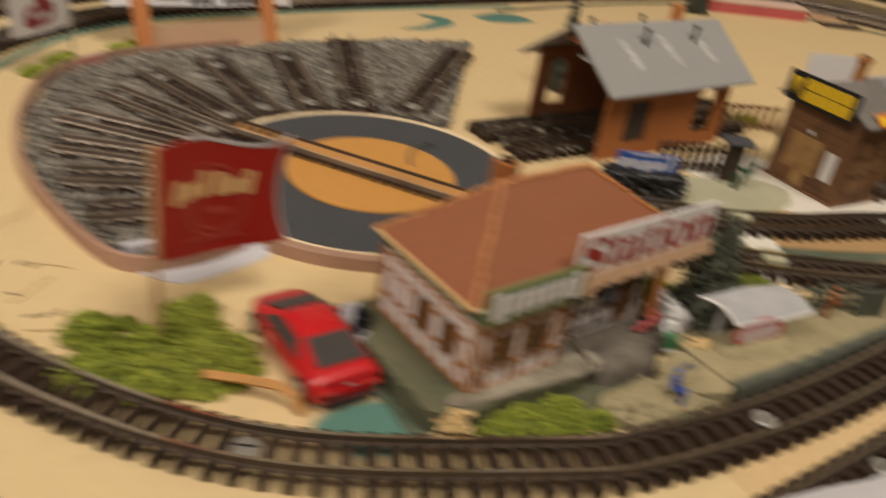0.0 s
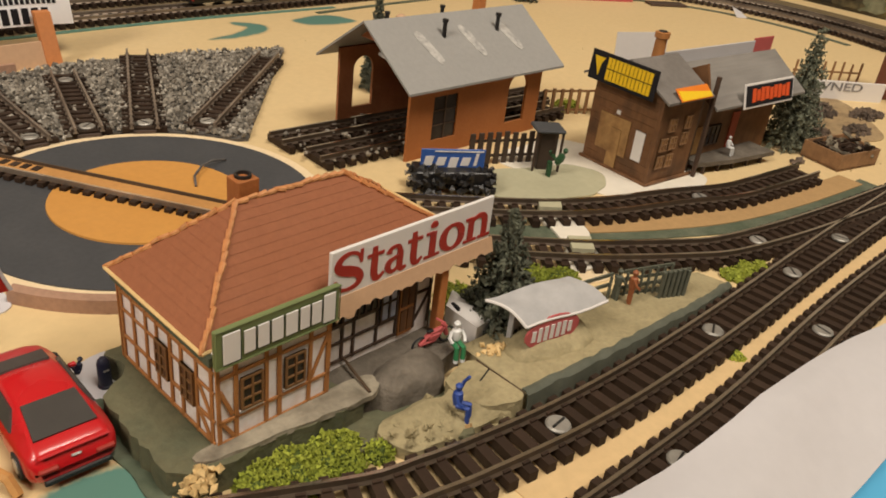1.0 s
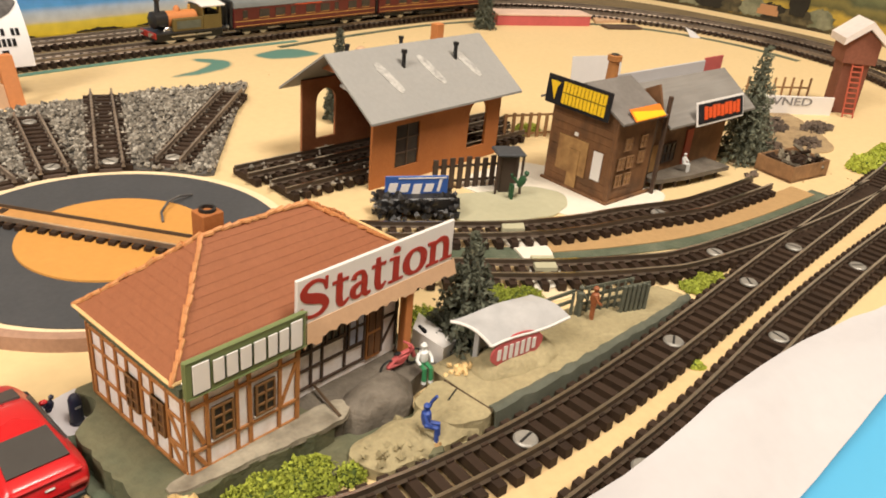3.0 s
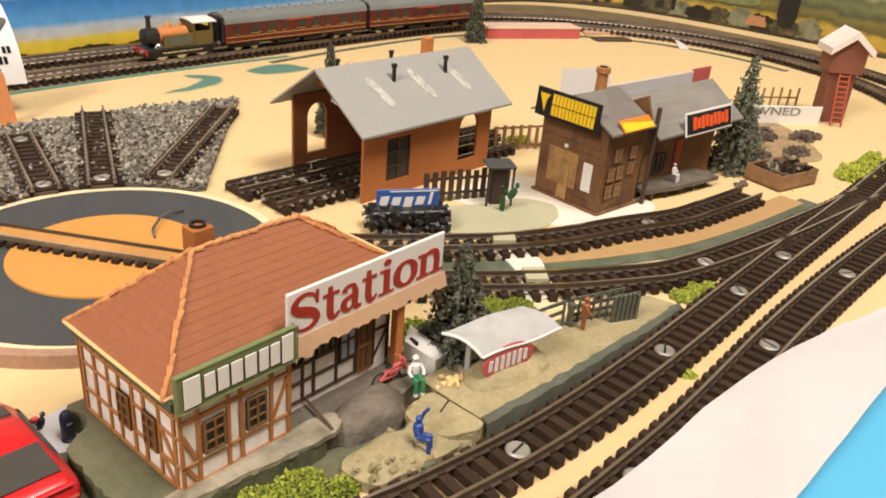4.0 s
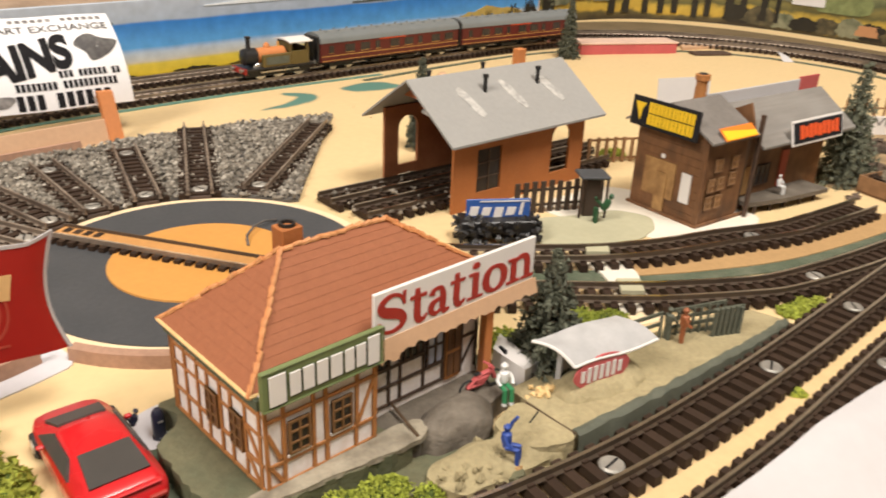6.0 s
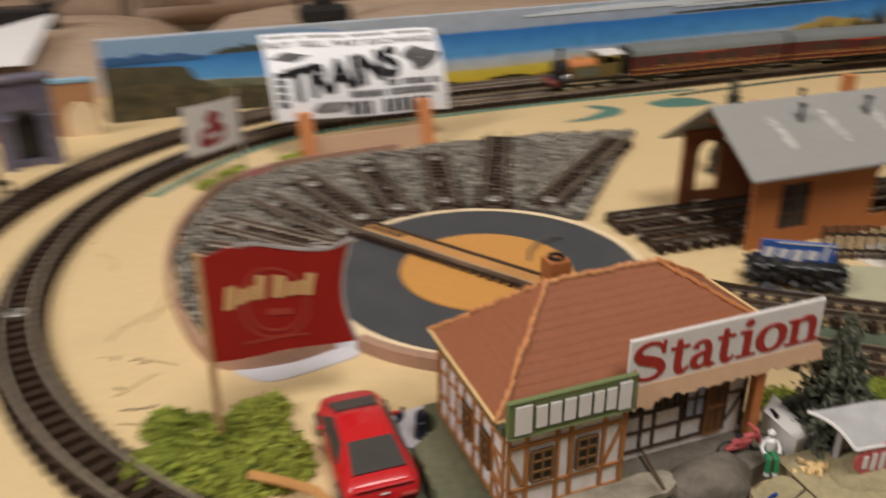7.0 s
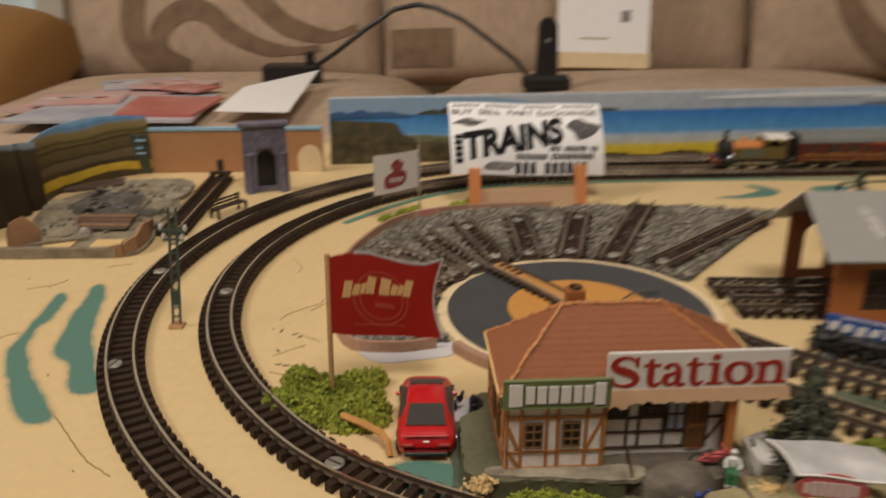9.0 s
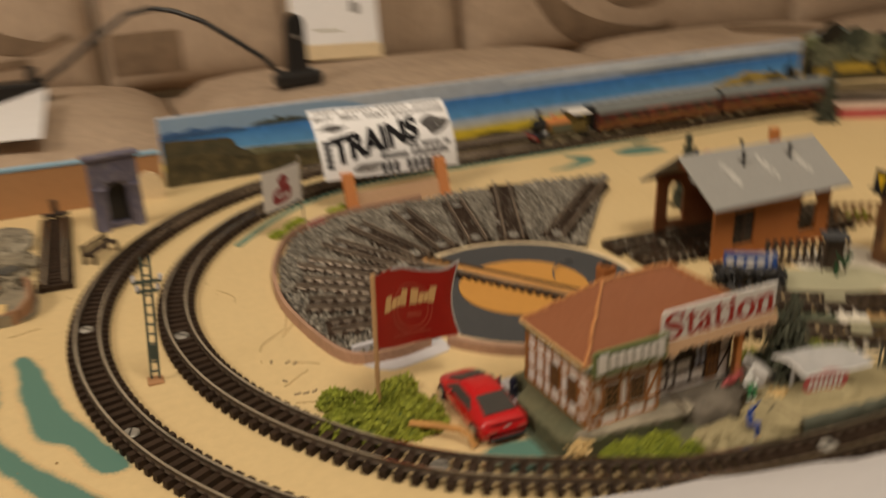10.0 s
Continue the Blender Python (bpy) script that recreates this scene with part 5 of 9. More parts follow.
def pen(geo, pts, widths, lift):
    """A stroke of changing width along a soft line, laid on the sign."""
    n = len(pts)
    P, W = [], []
    for i in range(n - 1):
        a, b, c, d = (Vector(pts[min(max(i + k, 0), n - 1)]) for k in (-1, 0, 1, 2))
        for q in range(6):
            t = q / 6
            P.append(0.5 * (2 * b + (c - a) * t + (2 * a - 5 * b + 4 * c - d) * t * t + (3 * b - a - 3 * c + d) * t ** 3))
            W.append(widths[i] + (widths[i + 1] - widths[i]) * t)
    P.append(Vector(pts[-1]))
    W.append(widths[-1])
    v, f, top = [], [], 0.00012 + lift
    for i, p in enumerate(P):
        d = (P[min(i + 1, len(P) - 1)] - P[max(i - 1, 0)]).normalized()
        o = Vector((-d.y, d.x)) * W[i] * 0.58
        v += [(p.x + o.x, p.y + o.y, 0), (p.x - o.x, p.y - o.y, 0), (p.x - o.x, p.y - o.y, top), (p.x + o.x, p.y + o.y, top)]
    for i in range(len(P) - 1):
        a, b = i * 4, i * 4 + 4
        f += [(a + 3, a + 2, b + 2, b + 3), (a, a + 3, b + 3, b), (a + 2, a + 1, b + 1, b + 2)]
    f += [(0, 1, 2, 3), (len(v) - 1, len(v) - 2, len(v) - 3, len(v) - 4)]
    geo.add(v, f, SGN)


def letter(name, u0, u1, v0, v1, strokes):
    """A slab-seriffed letter made of pen strokes, given in the box it fills."""
    g = Geo()
    for k, (pts, widths) in enumerate(strokes):
        pen(g, [((u0 + (u1 - u0) * x) * SGW, (v0 + (v1 - v0) * y) * SGH) for x, y in pts], [w * 0.001 for w in widths], k * 0.00002)
    part("letter", g, M_SIGNRED, sign, "maroon letter of the word Station")


T_STROKES = [([(0.42, 1.0), (0.42, 0.60), (0.42, 0.22), (0.52, 0.06), (0.72, 0.03), (0.94, 0.15)], [1.0, 1.6, 1.6, 1.4, 0.9, 0.5]), ([(0.04, 0.76), (0.90, 0.76)], [0.7, 0.7])]
letter("S", 0.012, 0.178, 0.09, 0.91, [([(0.88, 0.70), (0.80, 0.86), (0.55, 0.955), (0.28, 0.90), (0.14, 0.74), (0.24, 0.60), (0.50, 0.51), (0.76, 0.41), (0.88, 0.25), (0.75, 0.09), (0.46, 0.045), (0.20, 0.12), (0.10, 0.30)], [0.6, 0.7, 0.7, 1.1, 1.6, 1.9, 2.1, 1.9, 1.6, 1.0, 0.7, 0.7, 0.6]),
                                       ([(0.90, 0.98), (0.90, 0.64)], [0.7, 0.6]), ([(0.08, 0.02), (0.08, 0.36)], [0.7, 0.6])])
letter("t", 0.190, 0.300, 0.11, 0.83, T_STROKES)
letter("a", 0.300, 0.428, 0.11, 0.69, [([(0.68, 0.74), (0.68, 0.45), (0.68, 0.16), (0.80, 0.03), (1.0, 0.07)], [1.5, 1.6, 1.5, 1.1, 0.5]), ([(0.67, 0.70), (0.60, 0.91), (0.42, 0.965), (0.22, 0.91), (0.15, 0.76)], [1.4, 1.0, 0.7, 0.9, 1.5]),
                                       ([(0.66, 0.58), (0.40, 0.53), (0.18, 0.42), (0.13, 0.24), (0.26, 0.07), (0.46, 0.07), (0.66, 0.24)], [0.6, 0.8, 1.4, 1.5, 0.9, 0.7, 0.5])])
letter("t", 0.426, 0.532, 0.11, 0.83, T_STROKES)
letter("i", 0.540, 0.640, 0.11, 0.92, [([(0.50, 0.0), (0.50, 0.70)], [1.7, 1.7]), ([(0.0, 0.035), (1.0, 0.035)], [0.6, 0.6]), ([(0.05, 0.68), (0.50, 0.68)], [0.6, 0.6]), ([(0.50, 0.82), (0.50, 0.85), (0.50, 0.92), (0.50, 0.99)], [0.9, 1.8, 1.9, 0.8])])
ring = [(0.5 + 0.41 * math.cos(k * math.tau / 20), 0.5 + 0.455 * math.sin(k * math.tau / 20)) for k in range(21)]
letter("o", 0.645, 0.797, 0.10, 0.69, [(ring, [0.7 + 1.25 * abs(math.cos(k * math.tau / 20)) ** 1.5 for k in range(21)])])
letter("n", 0.803, 0.992, 0.11, 0.69, [([(0.24, 0.0), (0.24, 0.97)], [1.7, 1.7]), ([(0.76, 0.0), (0.76, 0.60)], [1.7, 1.7]), ([(0.24, 0.70), (0.38, 0.90), (0.56, 0.95), (0.71, 0.84), (0.76, 0.58)], [0.6, 0.8, 1.1, 1.6, 1.7]),
                                       ([(0.0, 0.05), (0.48, 0.05)], [0.6, 0.6]), ([(0.54, 0.05), (1.0, 0.05)], [0.6, 0.6]), ([(0.02, 0.93), (0.24, 0.93)], [0.6, 0.6])])
# canopy and scalloped valance
part("canopy", Geo().box(SXB, -0.0008, -0.1384, -0.1335, 0.0280, 0.0290, 0.0002), M_TANCARD, station)
poly = [(0.0, 0.0052), (0.0478, 0.0052)]
for i in range(64, -1, -1):
    poly.append((0.0478 * i / 64, 0.0013 + 0.00050 * abs(math.sin(i * math.pi / 4)) + 0.0009 * noise.noise((i * 0.25, 0, 0)) - (0.0012 if i < 7 else 0.0)))
part("valance", slab(Geo(), poly, 0.0004, Matrix.Translation((SXB + 0.0002, -0.1404, 0.0248)) @ Matrix.Rotation(radians(-16), 4, "X") @ UPRIGHT), M_TANCARD, station, "tan card valance with a scalloped edge")
part("post", Geo().box(-0.0156, -0.0130, -0.1384, -0.1362, 0.0080, 0.0285, 0.0002), M_ORPOST, station, "orange-brown porch post")

plinth = thing("station_plinth", "olive green painted plinth under the station", "plinth")
pl_edge = [(x + 0.0012 * noise.noise((x * 300, y * 300, 0.5)), y + 0.0012 * noise.noise((x * 300, y * 300, 4.5))) for x, y in smooth_line([(-0.0800, -0.1105), (-0.0830, -0.1150), (-0.0830, -0.1300), (-0.0825, -0.1415), (-0.0780, -0.1440), (-0.0600, -0.1450), (-0.0440, -0.1458), (-0.0400, -0.1440), (-0.0380, -0.1400), (-0.0200, -0.1400), (-0.0070, -0.1400), (-0.0065, -0.1200), (-0.0065, -0.1000), (-0.0400, -0.0990), (-0.0745, -0.0990), (-0.0750, -0.1075)], 0.0022, True)]
part("base", Geo().prism(pl_edge, -0.0002, 0.0066), M_PLINTH, plinth)


def rough(geo, amount, scale):
    """Push every corner about a little, as in hand-laid plaster."""
    geo.v = [(x + amount * noise.noise((x * scale, y * scale, z * scale + 5)), y + amount * noise.noise((y * scale, z * scale + 3, x * scale)), z + amount * noise.noise((z * scale, x * scale + 7, y * scale))) for x, y, z in geo.v]
    return geo


def mound(outline, z_edge, z_top, cx, cy, rings=7, step=0.0016):
    """A low plastered lump rising from its outline to the middle."""
    L = smooth_line(outline, step, True)
    g, n = Geo(), len(L)
    v = [(x, y, -0.0002) for x, y in L]
    for k in range(rings):
        s = k / rings
        v += [(x + (cx - x) * s, y + (cy - y) * s, z_edge + (z_top - z_edge) * min(1, 2.2 * s) ** 0.7) for x, y in L]
    v.append((cx, cy, z_top))
    f = [tuple(range(n))[::-1]] + [(k * n + i, k * n + (i + 1) % n, (k + 1) * n + (i + 1) % n, (k + 1) * n + i) for k in range(rings) for i in range(n)]
    f += [(rings * n + i, rings * n + (i + 1) % n, len(v) - 1) for i in range(n)]
    return g.add(v, f)


part("porch_floor", rough(mound([(-0.0462, -0.1290), (-0.0462, -0.1402), (-0.0415, -0.1432), (-0.0350, -0.1450), (-0.0300, -0.1468), (-0.0235, -0.1480), (-0.0190, -0.1455), (-0.0120, -0.1436), (-0.0070, -0.1425), (-0.0070, -0.1290)], 0.0058, 0.0070, -0.028, -0.137), 0.0005, 180), M_CONCRETE, plinth, "rough grey concrete porch floor", smooth=True)
part("front_step", rough(Geo().prism(smooth_line([(-0.0752, -0.1395), (-0.0752, -0.1430), (-0.0600, -0.1446), (-0.0440, -0.1462), (-0.0385, -0.1460), (-0.0355, -0.1430), (-0.0400, -0.1395)], 0.0015, True), 0.0060, 0.0073), 0.0004, 300), M_RUINPALE, plinth, "pale worn concrete strip before the bay")
part("ramp", rough(mound([(-0.0380, -0.1425), (-0.0358, -0.1472), (-0.0300, -0.1486), (-0.0226, -0.1500), (-0.0175, -0.1458), (-0.0185, -0.1402), (-0.0260, -0.1388), (-0.0340, -0.1395)], 0.0054, 0.0092, -0.0255, -0.1432, 8), 0.0009, 220), M_CONCRETE, plinth, "worn lump of grey plaster forming a ramp", smooth=True)
solid("thin_stick", Geo().tube([(-0.0382, -0.1340, 0.0092), (-0.0389, -0.1400, 0.0082), (-0.0397, -0.1456, 0.0076)], 0.00035, 6), M_TRUNK, "thin brown stick lying on the porch floor", "stick")

# ---- engine shed ----
shed = thing("engine_shed", "orange-brown card engine shed with grey gabled roof", "engine shed", Matrix.Translation((0.0626, -0.0432, 0)) @ Matrix.Rotation(radians(-3), 4, "Z") @ Matrix(((1, -0.095, 0, 0), (0, 1, 0, 0), (0, 0, 1, 0), (0, 0, 0, 1))))
HL, HD, HW, HR = 0.0745, 0.0430, 0.0322, 0.0472
TH = 0.0012


def arched(w, h, cx, base, n=10):
    """The outline of an arched opening, anticlockwise from its lower left."""
    r = w / 2
    return [(cx + r, base), (cx + r, base + h - r)] + [(cx + r * math.cos(math.pi * i / n), base + h - r + r * math.sin(math.pi * i / n)) for i in range(1, n)] + [(cx - r, base + h - r), (cx - r, base)]


def wall_with(outline, holes, depth, m):
    """A wall of the given outline with holes cut right through."""
    bm = bmesh.new()
    edges = []
    for loop in [outline, *holes]:
        vs = [bm.verts.new((x, y, 0)) for x, y in loop]
        edges += [bm.edges.new((vs[i], vs[(i + 1) % len(vs)])) for i in range(len(vs))]
    bmesh.ops.triangle_fill(bm, use_beauty=True, use_dissolve=False, edges=edges)
    out = bmesh.ops.extrude_face_region(bm, geom=list(bm.faces))
    for q in out["geom"]:
        if isinstance(q, bmesh.types.BMVert):
            q.co.z += depth
    bmesh.ops.recalc_face_normals(bm, faces=list(bm.faces))
    bm.verts.index_update()
    g = Geo().add([q.co.copy() for q in bm.verts], [[q.index for q in f.verts] for f in bm.faces], m)
    bm.free()
    return g


sf = facing(0, TH, 0)
part("front_wall", wall_with([(0, 0), (HL, 0), (HL, HW), (0, HW)], [[(0.0122, 0.0062), (0.0250, 0.0062), (0.0250, 0.0235), (0.0122, 0.0235)], arched(0.0115, 0.0205, 0.0600, 0.0060)], TH, sf), M_BRICK, shed, "orange brick-print front wall with openings")
fw = part("front_window", Geo().box(0.0122, 0.0250, 0.0062, 0.0235, 0.0002, 0.0005, 0, sf), M_GLASS, shed, "dark window of the shed")
g = Geo()
for x in (0.0186,):
    g.box(x, x + 0.0005, 0.0062, 0.0235, 0.0004, 0.0009, 0, sf)
for y in (0.0118, 0.0176):
    g.box(0.0122, 0.0250, y, y + 0.0004, 0.0004, 0.0009, 0, sf)
part("muntin_grid", g, M_TIMBERDK, fw)
sb = facing(HL, HD - TH, 0, 180)
part("back_wall", wall_with([(0, 0), (HL, 0), (HL, HW), (0, HW)], [arched(0.0102, 0.0208, 0.0622, 0.0070), arched(0.0140, 0.0205, 0.0150, 0.0070)], TH, sb), M_BRICKIN, shed, "dark red inner back wall with arched openings")
gable = [(0, HW - 0.002), (HD, HW - 0.002), (HD, HW), (HD / 2, HR - 0.001), (0, HW)]
part("gable", slab(Geo(), [(HD / 2 - 0.0085, HR - 0.0072), (HD / 2 + 0.0085, HR - 0.0072), (HD / 2, HR - 0.001)], TH, facing(TH, HD, 0, -90)), M_BRICKIN, shed, "small gable peak over the open end")
part("gable", slab(Geo(), gable, TH, facing(HL - TH, 0, 0, 90)), M_BRICKIN, shed)
g = Geo().prism([(0.0025, HD / 2 - 0.005), (0.016, HD / 2 - 0.002), (0.014, HD / 2 + 0.004), (0.0045, HD / 2 + 0.003)], HW + 0.0015, HW + 0.0026)
part("tie_card", g, M_WORN, shed, "torn white card under the roof")
RO, RE = 0.0062, 0.0058
drop = (HR - HW) / (HD / 2)
roof2 = Geo()
ez = HR - drop * (HD / 2 + RE)
for s in (-1, 1):
    y_e = HD / 2 + s * (HD / 2 + RE)
    v = [(-RO, y_e, ez), (HL + RO, y_e, ez), (HL + RO, HD / 2, HR), (-RO, HD / 2, HR)]
    v += [(x, y, z + 0.0009) for x, y, z in v]
    roof2.add(v, [(0, 1, 2, 3), (4, 7, 6, 5), (0, 4, 5, 1), (1, 5, 6, 2), (2, 6, 7, 3), (3, 7, 4, 0)])
r2 = part("roof", roof2, M_GREYROOF, shed, "grey card roof with worn patches")


def on_roof(x, s):
    """A frame lying on the front slope: x along the eaves, y up the slope from the eaves."""
    slope = math.atan2(HR - ez, HD / 2 + RE)
    return Matrix.Translation((x, -RE, ez + 0.0009)) @ Matrix.Rotation(slope, 4, "X") @ Matrix.Translation((0, s, 0))


for x, s, w, h in ((0.0158, 0.0095, 0.0046, 0.0160), (0.0392, 0.0105, 0.0044, 0.0155), (0.0608, 0.0105, 0.0046, 0.0155)):
    n = 20
    pts = [(w / 2 * (1 + math.copysign(abs(math.cos(i * math.tau / n)) ** 0.6, math.cos(i * math.tau / n)) * random.uniform(0.8, 1.1)), h / 2 * (1 + math.copysign(abs(math.sin(i * math.tau / n)) ** 0.6, math.sin(i * math.tau / n)) * random.uniform(0.9, 1.06))) for i in range(n)]
    part("torn_patch", Geo().prism(pts, -0.0001, 0.00018, on_roof(x, s) @ Matrix.Rotation(0.28, 4, "Z")), M_WORN, r2, "torn white skylight patch")
for x, y in ((0.0262, 0.0125), (0.0560, 0.0125)):
    zb = ez + drop * (y + RE)
    part("vent_pipe", Geo().lathe([(0.0009, 0), (0.0008, 0.0058), (0.0012, 0.0062), (0.0012, 0.0074)], 10, Matrix.Translation((x, y, zb))), M_BLACK, r2, "black vent pipe")
for x, y, h in ((0.0110, 0.0285, 0.0052), (0.0400, 0.0285, 0.0056)):
    part("vent_pipe", Geo().lathe([(0.0008, 0), (0.0008, h), (0.0011, h), (0.0011, h + 0.001)], 10, Matrix.Translation((x, y, HR - drop * (y - HD / 2)))), M_BLACK, r2)
part("chimney", Geo().box(0.0596, 0.0640, 0.0270, 0.0308, HR - 0.006, HR + 0.0050, 0.0002), M_ORPOST, r2, "tan card chimney")
part("ridge_lump", Geo().lathe([(0.0022, 0), (0.0020, 0.0012), (0.001, 0.0020)], 8, Matrix.Translation((0.0150, 0.0250, HR - 0.0012))), M_TANCARD, r2, "blob of dried glue")
sm_ = Matrix.Translation((0.0626, -0.0432, 0)) @ Matrix.Rotation(radians(-3), 4, "Z")


def shed_line(y, x0, x1):
    return [tuple((Matrix.Translation((0.0626, -0.0432, 0)) @ Matrix.Rotation(radians(-3), 4, "Z") @ Vector((x0 + (x1 - x0) * i / 20, y, 0)))[:2]) for i in range(21)]


track("shed_track", "straight track running through the engine shed", shed_line(0.0135, -0.032, 0.100), group="shed tracks")
track("shed_track", "straight track running through the engine shed", shed_line(0.0325, -0.036, 0.108), group="shed tracks")

spots = [tuple(sm_ @ Vector((random.uniform(-0.034, 0.012), random.uniform(0.004, 0.042), random.uniform(0.0030, 0.0044)))) for _ in range(60)]
stones("shed_chippings", spots, M_BALLAST, "stone chippings spilt on the shed tracks", 0.0010)

# ---- goods hut with advertising boards ----
hut = thing("goods_hut", "dark brown card goods hut with slate roof and bright boards", "hut", Matrix.Translation((0.1282, -0.1069, 0)) @ Matrix.Rotation(radians(-6), 4, "Z"))
AW, AD, AH, AR = 0.0245, 0.0325, 0.0350, 0.0440
part("left_block", slab(Geo(), [(0, 0), (AD, 0), (AD, AH), (AD / 2, AR), (0, AH)], AW, facing(AW, AD, 0, -90)), M_HUTWALL, hut, "dark brown planked end block")
lf = facing(-0.0001, AD, 0, -90)
part("tan_panel", Geo().box(0.0055, 0.0205, 0.0070, 0.0215, 0, 0.0004, 0, lf), M_HUTPANEL, hut, "tan boarded panel")
part("door", Geo().box(0.0120, 0.0170, 0.0010, 0.0170, 0.0003, 0.0007, 0, lf), M_HUTPANEL, hut)
part("white_notice", Geo().box(0.0235, 0.0280, 0.0080, 0.0195, 0, 0.0004, 0, lf), M_WHITE, hut, "small white notice")
part("white_notice", Geo().box(0.0128, 0.0146, 0.0225, 0.0240, 0, 0.0004, 0, lf), M_WHITE, hut)
for i in range(11):
    part("plank_joint", Geo().box(0.0004, AD - 0.0004, 0.0010 + i * 0.0031, 0.0012 + i * 0.0031, 0, 0.00012, 0, lf), M_HUTWALL, hut)
part("corner_post", Geo().box(-0.0008, 0.0010, -0.0008, 0.0010, 0, AH, 0.0002), M_HUTWALL, hut)
part("base_rail", Geo().box(-0.0014, 0.0002, -0.0014, AD + 0.001, -0.0002, 0.0014, 0.0003), M_HUTWALL, hut, "jutting brown base strip")
part("base_rail", Geo().box(0.0002, AW + 0.004, -0.0014, 0.0002, -0.0002, 0.0014, 0.0003), M_HUTWALL, hut)
ff = facing(0, -0.0001, 0)
for x, y in ((0.0030, 0.0065), (0.0085, 0.0065), (0.0030, 0.0135), (0.0085, 0.0135), (0.0155, 0.0145), (0.0155, 0.0210), (0.0060, 0.0210)):
    window(hut, ff @ Matrix.Translation((x, y, 0)), 0.0042, 0.0052, pane_mat=M_HUTPANEL, frame_mat=M_CRATE, bars=(1, 1), label="tan boarded window")
# Solid dark filling puts the gap's shade into its colour.
part("gap_filling", Geo().box(AW + 0.0002, AW + 0.0044, 0.0020, AD - 0.0005, 0.0, AH - 0.0045, 0.0001), M_TIMBERDK, hut, "solid dark filling in the shaded gap between the two blocks")
part("tall_post", Geo().box(AW + 0.0014, AW + 0.0028, -0.0036, -0.0020, -0.0002, AH + 0.0060, 0.0002), M_TIMBERDK, hut, "dark post standing above the roofs")
part("small_gable", slab(Geo(), [(-0.0022, AH - 0.0055), (AD * 0.46, AH + 0.0030), (AD * 0.10, AR + 0.0002)], 0.0014, Matrix.Translation((AW + 0.0016, 0, 0)) @ Matrix.Rotation(radians(90), 4, "Z") @ UPRIGHT), M_HUTWALL, hut, "brown card triangle between the roofs")
BL = 0.0580
bx0 = AW + 0.0046
part("right_block", slab(Geo(), [(0.0045, 0), (AD, 0), (AD, AH - 0.005), (AD / 2 - 0.001, AR - 0.0040), (0.0045, AH - 0.0052)], BL, Matrix.Translation((bx0, 0, 0)) @ Matrix.Rotation(radians(90), 4, "Z") @ UPRIGHT), M_HUTWALL, hut, "dark brown planked long block")
rf = facing(bx0, 0.0044, 0)
part("door", Geo().box(0.0270, 0.0320, 0.0055, 0.0210, 0, 0.0005, 0, rf), M_LADDER, hut, "dull red door")
part("tan_panel", Geo().box(0.0020, 0.0075, 0.0060, 0.0175, 0, 0.0004, 0, rf), M_HUTPANEL, hut)
window(hut, rf @ Matrix.Translation((0.0105, 0.0085, 0)), 0.0095, 0.0085, frame_mat=M_TIMBERDK, bars=(2, 1))
part("loading_deck", Geo().prism([(bx0, 0.0043), (bx0, -0.0022), (bx0 + BL * 0.30, -0.0060), (bx0 + BL * 0.80, -0.0085), (bx0 + BL * 0.80, 0.0043)], 0.0034, 0.0052), M_CONCRETE, hut, "grey plank loading deck")
for i in range(5):
    x = bx0 + 0.004 + i * 0.0090
    part("deck_leg", Geo().box(x, x + 0.0012, -0.0030 - 0.0009 * i, -0.0018 - 0.0009 * i, 0, 0.0036), M_TIMBERDK, hut)


def gable_roof(x0, x1, y0, y1, ze, zr, yr, t=0.0009):
    g = Geo()
    for ye in (y0, y1):
        v = [(x0, ye, ze), (x1, ye, ze), (x1, yr, zr), (x0, yr, zr)]
        v += [(x, y, z + t) for x, y, z in v]
        g.add(v, [(0, 1, 2, 3), (4, 7, 6, 5), (0, 4, 5, 1), (1, 5, 6, 2), (2, 6, 7, 3), (3, 7, 4, 0)])
    return g


part("roof", gable_roof(-0.0030, AW + 0.0003, -0.0040, AD + 0.0050, AH - 0.0016, AR, AD / 2), M_HUTROOF, hut, "grey slate-print roof")
part("roof", gable_roof(bx0, bx0 + BL + 0.0070, -0.0040, AD + 0.0040, AH - 0.0078, AR - 0.0036, AD / 2 - 0.001), M_LONGROOF, hut, "pale grey planked roof")
ch = part("chimney", Geo().lathe([(0.0024, 0), (0.0022, 0.0085), (0.0029, 0.0090), (0.0029, 0.0110), (0.0018, 0.0112)], 12, Matrix.Translation((0.0190, AD / 2 + 0.005, AR - 0.003))), M_TIMBER, hut, "round brown chimney")
part("cap", Geo().lathe([(0.0018, 0), (0.0016, 0.0006)], 10, Matrix.Translation((0.0190, AD / 2 + 0.005, AR + 0.0080))), M_BLACK, ch)
yb = facing(-0.0036, AD + 0.002, AH - 0.0020, -90) @ Matrix.Rotation(radians(-4), 4, "X")
ys = part("yellow_board", Geo().box(0, 0.0320, 0, 0.0112, 0, 0.0006, 0.0002, yb), M_INK, hut, "black advertising board with bold yellow blocks")
part("printed_block", Geo().prism([(0.0018, 0.0090), (0.0070, 0.0090), (0.0055, 0.0068), (0.0048, 0.0020)], 0.0005, 0.0008, yb), M_YELLOW, ys)
